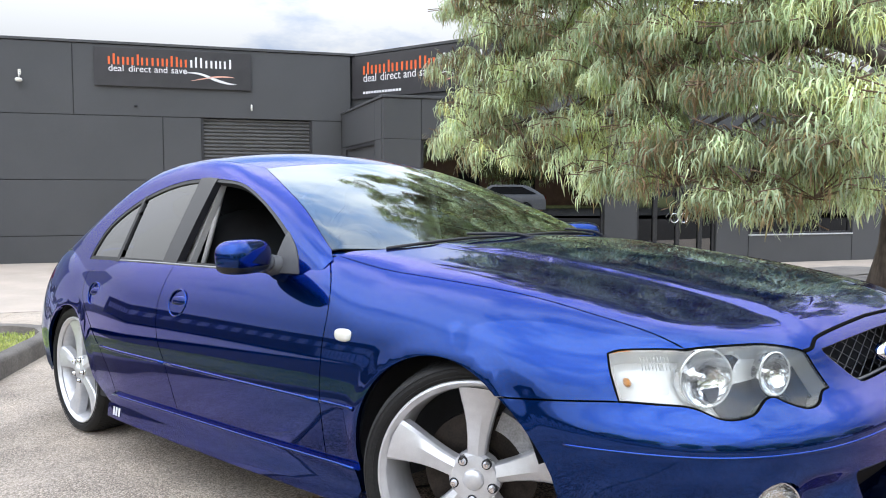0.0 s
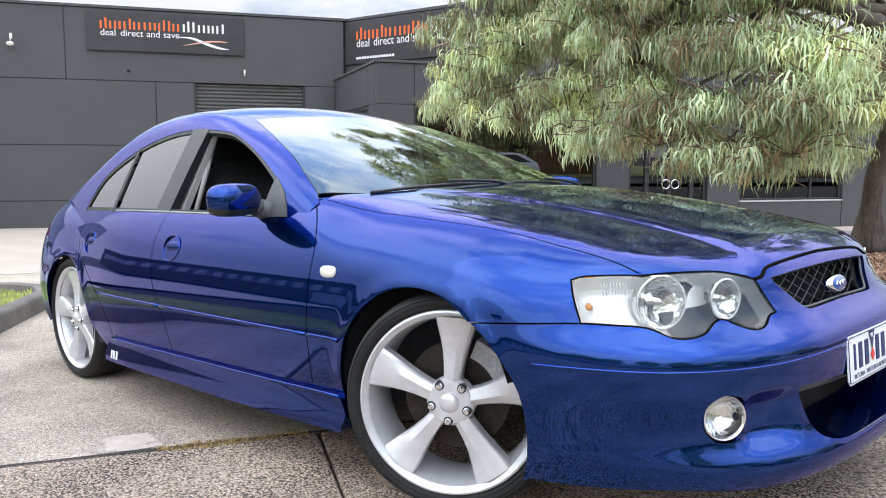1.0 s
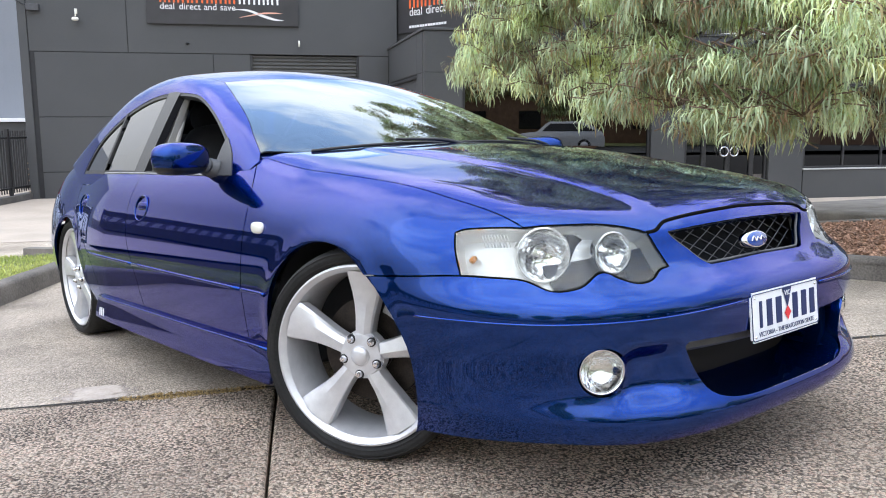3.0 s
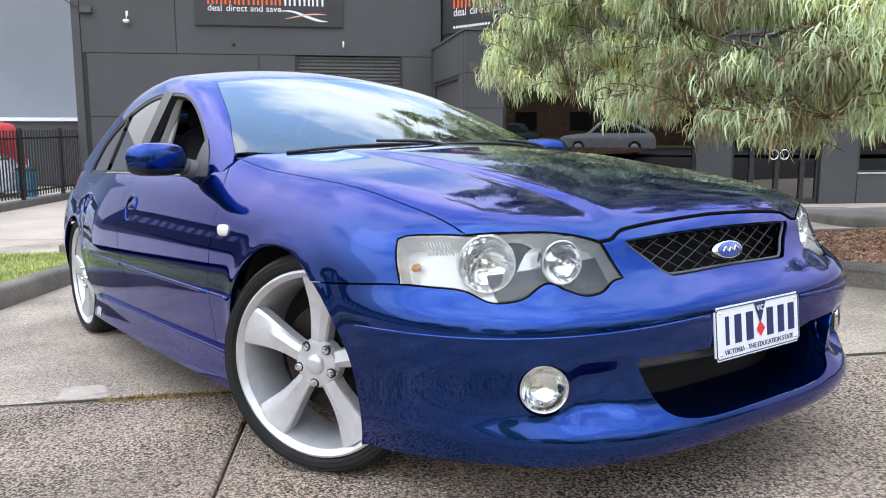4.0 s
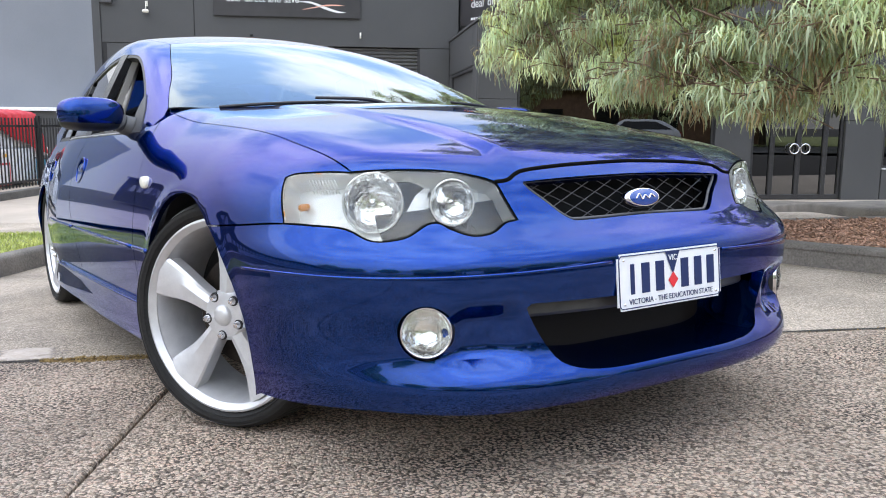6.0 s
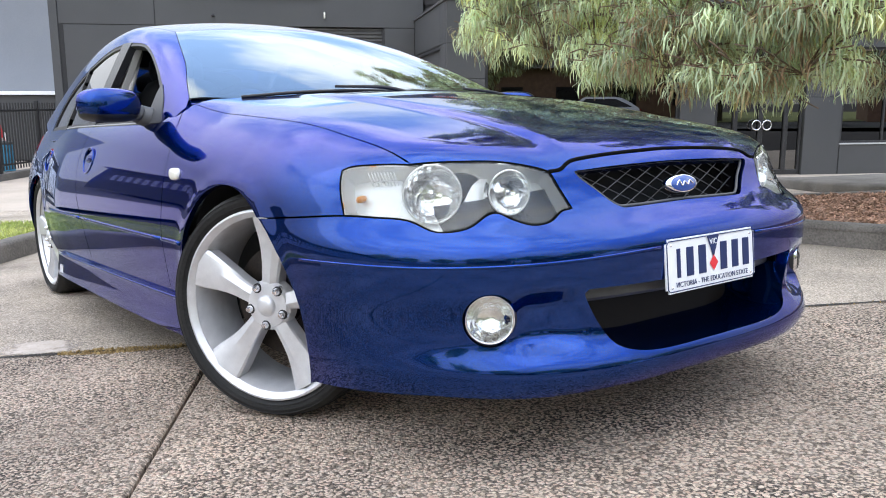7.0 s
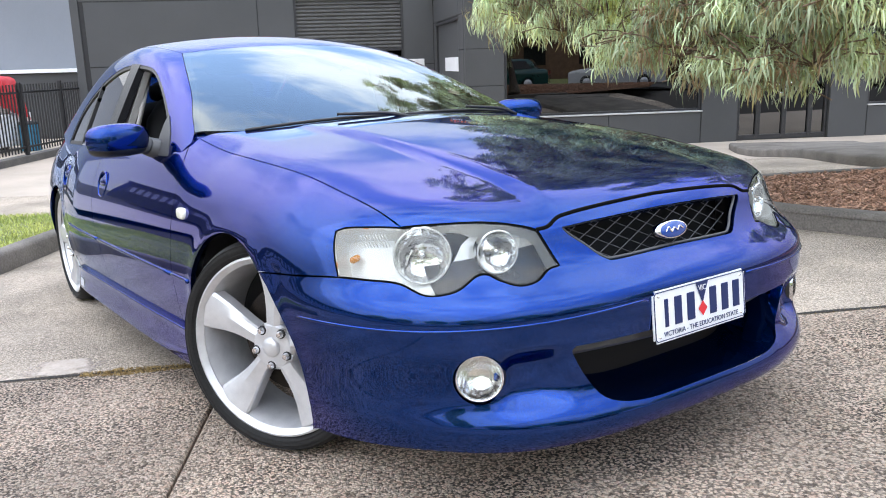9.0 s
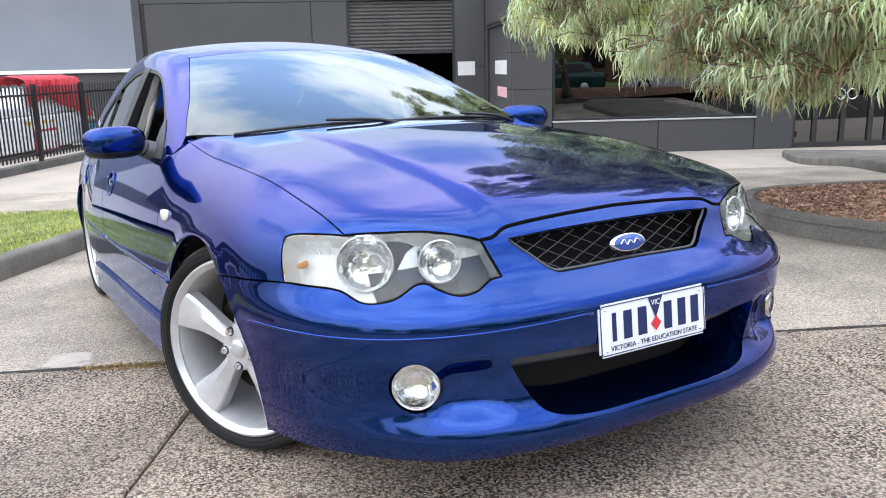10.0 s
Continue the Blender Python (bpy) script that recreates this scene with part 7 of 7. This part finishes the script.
M_TRUCKW = surface("white_truck_panel", (0.80, 0.80, 0.81), (0.90, 0.90, 0.91), 1.5, 0.35, fine=40, coat=0.4)
M_TRUCKR = surface("red_tarpaulin", (0.42, 0.015, 0.025), (0.62, 0.03, 0.04), 2.0, 0.5, fine=25, bump=0.004)
M_TEAL = surface("teal_drum", (0.02, 0.15, 0.26), (0.05, 0.25, 0.38), 4, 0.5, fine=60)
tm = frame_of((-16.45, -0.79, 0), fd)
truck = thing("trailer", "white box trailer under a sagging red cover, behind the fence", "trailer", tm)
part("body", box_mesh("body", (-4.1, -1.9, BASE + 0.12), (0.7, 0, BASE + 0.86), M_TRUCKW, 0.05, 3), truck)
part("load_box", box_mesh("load_box", (-3.5, -1.8, BASE + 0.86), (-1.2, -0.04, BASE + 1.45), M_TRUCKW, 0.12, 4), truck)
part("load_box", box_mesh("load_box", (-1.15, -1.8, BASE + 0.86), (0.5, -0.04, BASE + 1.12), M_TRUCKW, 0.08, 4), truck)
hem = spl((0, 0.02), (0.2, 0.32), (0.45, 0.46), (0.75, 0.62), (0.9, 0.50), (1.0, 0.42))
cov_v = []
for i in range(31):
    q = i / 30
    x = -3.5 + 2.15 * q
    low = float(hem(np.array([q]))[0]) + 0.025 * math.sin(i * 1.9)
    slip = -0.45 * max(0.0, 1 - q * 6)
    fold = 0.022 * math.sin(i * 2.3) + 0.012 * math.sin(i * 4.1)
    for j, (y, z) in enumerate(((0.05, low), (0.05, (low + 1.0) / 2), (0.02, 1.0), (-0.10, 1.07), (-0.3, 1.10), (-0.5, 1.10), (-0.65, 1.0), (-0.7, 0.9))):
        cov_v.append((x + (slip if j == 0 else slip * 0.5 if j == 1 else 0), y + fold * (1.6 if j < 3 else 0.6), z + 0.02 * math.sin(i * 1.3 + j)))
cov_f = [(i * 8 + j, (i + 1) * 8 + j, (i + 1) * 8 + j + 1, i * 8 + j + 1) for i in range(30) for j in range(7)]
part("cover", mesh_of("cover", cov_v, cov_f, M_TRUCKR), truck, "sagging red cover")
for x in (-3.2, -0.2):
    v, f = revolve([(0.0, 0.0), (0.12, 0.02), (0.15, 0.0), (0.26, 0.0), (0.28, -0.03), (0.28, -0.18), (0.0, -0.18)], 28)
    part("wheel", mesh_of("wheel", v, f, M_RUBBER), truck, "", Matrix.Translation((x, -0.25, BASE + 0.27)))
part("door_panel", box_mesh("door_panel", (-2.34, 0.0, -0.56), (-1.46, 0.02, -0.06), M_TRUCKR, 0.01), truck, "red frame on the trailer's side")
part("door_panel", box_mesh("door_panel", (-2.28, 0.02, -0.51), (-1.52, 0.035, -0.11), M_TRUCKW, 0.01), truck)
M_YELLOW = plain("yellow_reflector", (0.75, 0.42, 0.05), 0.4)
for x in (-2.3, -2.0, -1.7, -1.4):
    part("reflector_strip", box_mesh("reflector_strip", (x, 0.0, 0.06), (x + 0.2, 0.012, 0.13), M_YELLOW, 0.003), truck, "amber reflector strip")
v, f = revolve([(0.0, 0.0), (0.22, 0.0), (0.22, 0.62), (0.20, 0.64), (0.0, 0.64)], 28, "z")
for x, y in ((-18.95, 1.45),):
    o = thing("drum", "teal storage drum behind the fence", "drum", Matrix.Translation((x, y, BASE)))
    part("body", fix_normals(mesh_of("body", v, f, M_TEAL)), o)
    lv, lf = revolve([(0.0, 0.67), (0.20, 0.67), (0.23, 0.64), (0.23, 0.60)], 28, "z")
    part("lid", mesh_of("lid", lv, lf, M_BLACK), o)
shed = thing("site_shed", "dark site shed with a pale flat roof behind the fence", "shed", frame_of((-25.4, -3.5, 0), BD))
part("body", box_mesh("body", (0, 0, BASE), (8.5, 2.4, BASE + 1.75), M_WALL, 0.03), shed)
part("roof", box_mesh("roof", (-0.1, -0.1, BASE + 1.75), (8.6, 2.5, BASE + 1.85), M_TRUCKW, 0.01), shed)

# ---- fixings on the warehouse wall ----
lampo = thing("wall_lamp", "small white security floodlight on a bracket", "wall lamp", Matrix.Translation(bp(-7.08, FV, 3.38)) @ Matrix.Rotation(radians(62.9), 4, "Z"))
part("stem", mesh_of("stem", *tube([(0, 0, 0.17), (0, -0.06, 0.16), (0, -0.10, 0.06)], 0.014, 8), M_WHITEPL), lampo)
blob("head", M_WHITEPL, lampo, (0, -0.13, 0.0), (0.075, 0.06, 0.045), 3, 16)
part("plate", box_mesh("plate", (-0.03, -0.02, 0.12), (0.03, 0.0, 0.24), M_WHITEPL, 0.004), lampo)
cambox = thing("junction_box", "grey junction box with a cable on the wall edge", "junction box", Matrix.Translation(bp(-7.96, FV, 3.55)) @ Matrix.Rotation(radians(62.9), 4, "Z"))
part("body", box_mesh("body", (-0.13, -0.12, 0), (0.13, 0.0, 0.14), M_GREYPL, 0.008), cambox)
part("cable", mesh_of("cable", *tube(curve([(-0.12, -0.06, 0.10), (-0.35, -0.05, 0.22), (-0.7, -0.02, 0.45)], 5), 0.012, 6), M_BLACK), cambox)
vent = thing("spout", "short white overflow spout in the wall", "spout", Matrix.Translation(bp(-2.16, FV, 2.90)) @ Matrix.Rotation(radians(62.9), 4, "Z"))
part("pipe", mesh_of("pipe", *tube([(0, 0.0, 0.10), (0, -0.08, 0.09), (0, -0.10, -0.04)], 0.022, 8), M_WHITEPL), vent)
knob = thing("wall_bracket", "small dark bracket on the wall", "bracket", Matrix.Translation(bp(-4.72, FV, 2.90)) @ Matrix.Rotation(radians(62.9), 4, "Z"))
blob("body", M_BLACK, knob, (0, -0.03, 0), (0.035, 0.035, 0.03), 3, 12)
pal = thing("pallet_stack", "stack of weathered timber pallets by the wall", "pallets", Matrix.Translation((-18.75, 3.25, BASE)) @ Matrix.Rotation(radians(62.9), 4, "Z"))
M_TIMBER = surface("weathered_timber", (0.22, 0.15, 0.09), (0.42, 0.31, 0.20), 4, 0.85, fine=60, stretch=(0.4, 3, 3))
for i in range(7):
    part("board", box_mesh("board", (-0.55, -0.5, 0.13 * i), (0.55, 0.5, 0.13 * i + 0.022), M_TIMBER), pal)
    for x in (-0.5, 0, 0.45):
        part("bearer", box_mesh("bearer", (x, -0.5, 0.13 * i + 0.022), (x + 0.09, 0.5, 0.13 * i + 0.108), M_TIMBER), pal)


# ---- across the road ----
def parked_car(m, mat, label, length, height, wagon):
    ob = thing("parked_car", label, "car", m)
    half = 0.88
    prof = [(0.0, 0.28), (0.0, 0.62), (0.10, 0.82), (0.85, 0.95), (1.25, 1.0), (1.75, height), (2.3, height + 0.03), (length * 0.78, height), (length * (0.86 if not wagon else 0.95), 1.02), (length - 0.12, 0.95), (length, 0.7), (length, 0.28)]
    pp = [(x, z) for x, _, z in curve([(x, 0, z) for x, z in prof], 4)]
    v, f = [], []
    n = len(pp)
    cols = (-1.0, -0.97, -0.82, 0.82, 0.97, 1.0)
    for j, yy in enumerate(cols):
        for x, z in pp:
            k = 1 - 0.16 * max(0, (z - 0.95) / 0.5)
            e = abs(yy)
            v.append((x if e < 1 else min(max(x, 0.06), length - 0.06), yy * half * k, z - (0.03 if e > 0.99 and z > 0.4 else 0)))
    for j in range(len(cols) - 1):
        for i in range(n - 1):
            f.append((j * n + i, j * n + i + 1, (j + 1) * n + i + 1, (j + 1) * n + i))
    f += [tuple(range(n)), tuple(range((len(cols) - 1) * n, len(cols) * n))[::-1]]
    part("body", fix_normals(mesh_of("body", v, f, mat), 40), ob)
    for s in (-1, 1):
        wz0, wz1 = 1.0, height - 0.06
        xs = (1.45, 1.85, length * 0.74, length * (0.82 if not wagon else 0.91))
        q = [(xs[0], wz0), (xs[1], wz1), (xs[2], wz1), (xs[3], wz0)]
        part("side_window", mesh_of("side_window", [(x, s * half * (1.004 - 0.16 * max(0, (z - 0.95) / 0.5)), z) for x, z in q], [(0, 1, 2, 3)], M_HOUSDARK, smooth=False), ob)
        for x in (0.85, length - 0.95):
            wv, wf = revolve([(0.0, -0.02), (0.20, -0.02), (0.215, 0.0), (0.31, 0.0), (0.32, 0.02), (0.32, 0.18)], 28)
            wo = part("wheel", mesh_of("wheel", [(a, b * -s, c) for a, b, c in wv], wf, M_RUBBER), ob, "", Matrix.Translation((x, s * half * 1.0, 0.32)))
            hv, hf = revolve([(0.0, -0.03), (0.19, -0.022), (0.20, 0.0)], 24)
            part("rim", mesh_of("rim", [(a, b * -s, c) for a, b, c in hv], hf, M_ALLOY), wo)
        part("head_lamp", box_mesh("head_lamp", (-0.01, s * 0.62 - 0.14, 0.62), (0.03, s * 0.62 + 0.14, 0.74), M_WHITEPL, 0.01), ob)
        part("tail_lamp", box_mesh("tail_lamp", (length - 0.03, s * 0.70 - 0.10, 0.70), (length + 0.01, s * 0.70 + 0.10, 0.9), M_TAIL, 0.01), ob)
    return ob


M_GREENCAR = surface("dark_green_paint", (0.008, 0.055, 0.045), (0.012, 0.07, 0.058), 5, 0.3, 0.3, fine=300, coat=1.0)
M_WHITECAR = surface("silver_white_paint", (0.62, 0.63, 0.64), (0.70, 0.71, 0.72), 5, 0.3, 0.1, fine=300, coat=1.0)
parked_car(frame_of((12.5, 0.75, float(gz(13.0))), (0.14, 1, 0)), M_GREENCAR, "dark green hatchback parked across the road", 4.1, 1.42, False)
parked_car(frame_of((13.25, 5.75, float(gz(13.4))), (0.10, 1, 0)), M_WHITECAR, "silver-white station wagon parked across the road", 4.4, 1.42, True)
M_BRICK = surface("brown_brick", (0.16, 0.09, 0.06), (0.28, 0.17, 0.12), 3, 0.85, fine=40, bump=0.003)
M_TILEROOF = surface("grey_roof_tiles", (0.10, 0.09, 0.085), (0.18, 0.165, 0.155), 4, 0.8, fine=40, bump=0.01)
for x, y, w, h, a in ((34, -16, 14, 3.2, 88), (36, 6, 16, 3.6, 92), (33, 30, 14, 3.2, 95), (6, -38, 18, 4.0, 175), (-16, -40, 16, 4.5, 178)):
    hs = thing("house", "low brown brick building with a grey roof across the road", "house", Matrix.Translation((x, y, float(gz(x)))) @ Matrix.Rotation(radians(a), 4, "Z"))
    part("wall", box_mesh("wall", (-w / 2, -4, 0), (w / 2, 4, h), M_BRICK), hs)
    rv = [(-w / 2 - 0.4, -4.5, h), (w / 2 + 0.4, -4.5, h), (w / 2 + 0.4, 4.5, h), (-w / 2 - 0.4, 4.5, h), (-w / 2 + 2.5, 0, h + 1.9), (w / 2 - 2.5, 0, h + 1.9)]
    part("roof", mesh_of("roof", rv, [(0, 1, 5, 4), (1, 2, 5), (2, 3, 4, 5), (3, 0, 4), (3, 2, 1, 0)], M_TILEROOF, smooth=False), hs)
    for k in range(4):
        for sy in (-4.02, 4.0):
            part("window", box_mesh("window", (-w / 2 + 1.2 + k * w / 4, sy, 1.0), (-w / 2 + 2.8 + k * w / 4, sy + 0.02, 2.3), M_HOUSDARK), hs)
depot = thing("warehouse", "long dark grey warehouse with a row of pale upright windows", "warehouse", Matrix.Translation((-58, -14, float(gz(-30)))) @ Matrix.Rotation(radians(-22), 4, "Z"))
part("wall", box_mesh("wall", (0, -9, 0), (62, 0, 4.9), M_WALL, 0.02), depot)
part("roof", box_mesh("roof", (-0.3, -9.3, 4.9), (62.3, 0.25, 5.1), M_TILEROOF, 0.02), depot)
pane_me = box_mesh("window", (0, 0, 2.3), (0.7, 0.05, 3.7), M_SILL, 0.01)
for i in range(44):
    part("window", pane_me, depot, "", Matrix.Translation((2.0 + i * 1.33, 0.0, 0.0)))
street_fence = thing("fence", "pale slatted fence across the side street", "fence", Matrix.Translation((-30, -24, float(gz(-30)))) @ Matrix.Rotation(radians(8), 4, "Z"))
M_SLAT = surface("pale_painted_slats", (0.42, 0.44, 0.47), (0.55, 0.57, 0.60), 2, 0.6, fine=40)
slat = box_mesh("slat", (0, 0, 0.1), (0.28, 0.03, 1.9), M_SLAT)
for i in range(110):
    part("slat", slat, street_fence, "", Matrix.Translation((i * 0.42, 0, 0)))
for z in (0.4, 1.5):
    part("rail", box_mesh("rail", (0, 0.03, z), (46, 0.07, z + 0.08), M_SLAT), street_fence)
street_trees = ((27, -6, 0, 3.2), (28, 14, 0, 3.6), (22, -26, 0, 3.4), (2, -30, 0, 3.8), (10, -29, 0, 4.0), (16, -20, 0, 3.4), (21, -13, 0, 3.8), (22.5, -1, 0, 3.6), (23, 8, 0, 4.0), (21, 19, 0, 3.8))
for n_, (x, y, a, s) in enumerate(street_trees):
    z0 = float(gz(x))
    rng = np.random.default_rng(40 + n_)
    ob = thing("tree", "bushy dark green street tree across the road", "tree")
    v, f = tube([(x, y, z0 - 0.1), (x + 0.1, y, z0 + 1.2), (x, y + 0.1, z0 + 2.6), (x, y, z0 + 4.2)], 0.22, 9, lambda t: 1.1 - 0.8 * t)
    part("trunk", mesh_of("trunk", v, f, M_BARK), ob)
    d = rng.normal(0, 1, (900, 3))
    d /= np.linalg.norm(d, axis=1, keepdims=True)
    st_ = np.array((x, y, z0 + 4.2)) + d * rng.uniform(0.45, 1.0, (900, 1)) * (s, s, s * 0.72) + 0.4 * np.sin(d * 7)
    part("crown", leaves_mesh("crown", st_, 9, 60 + n_, (0.22, 0.36), 0.04, 0.3), ob)
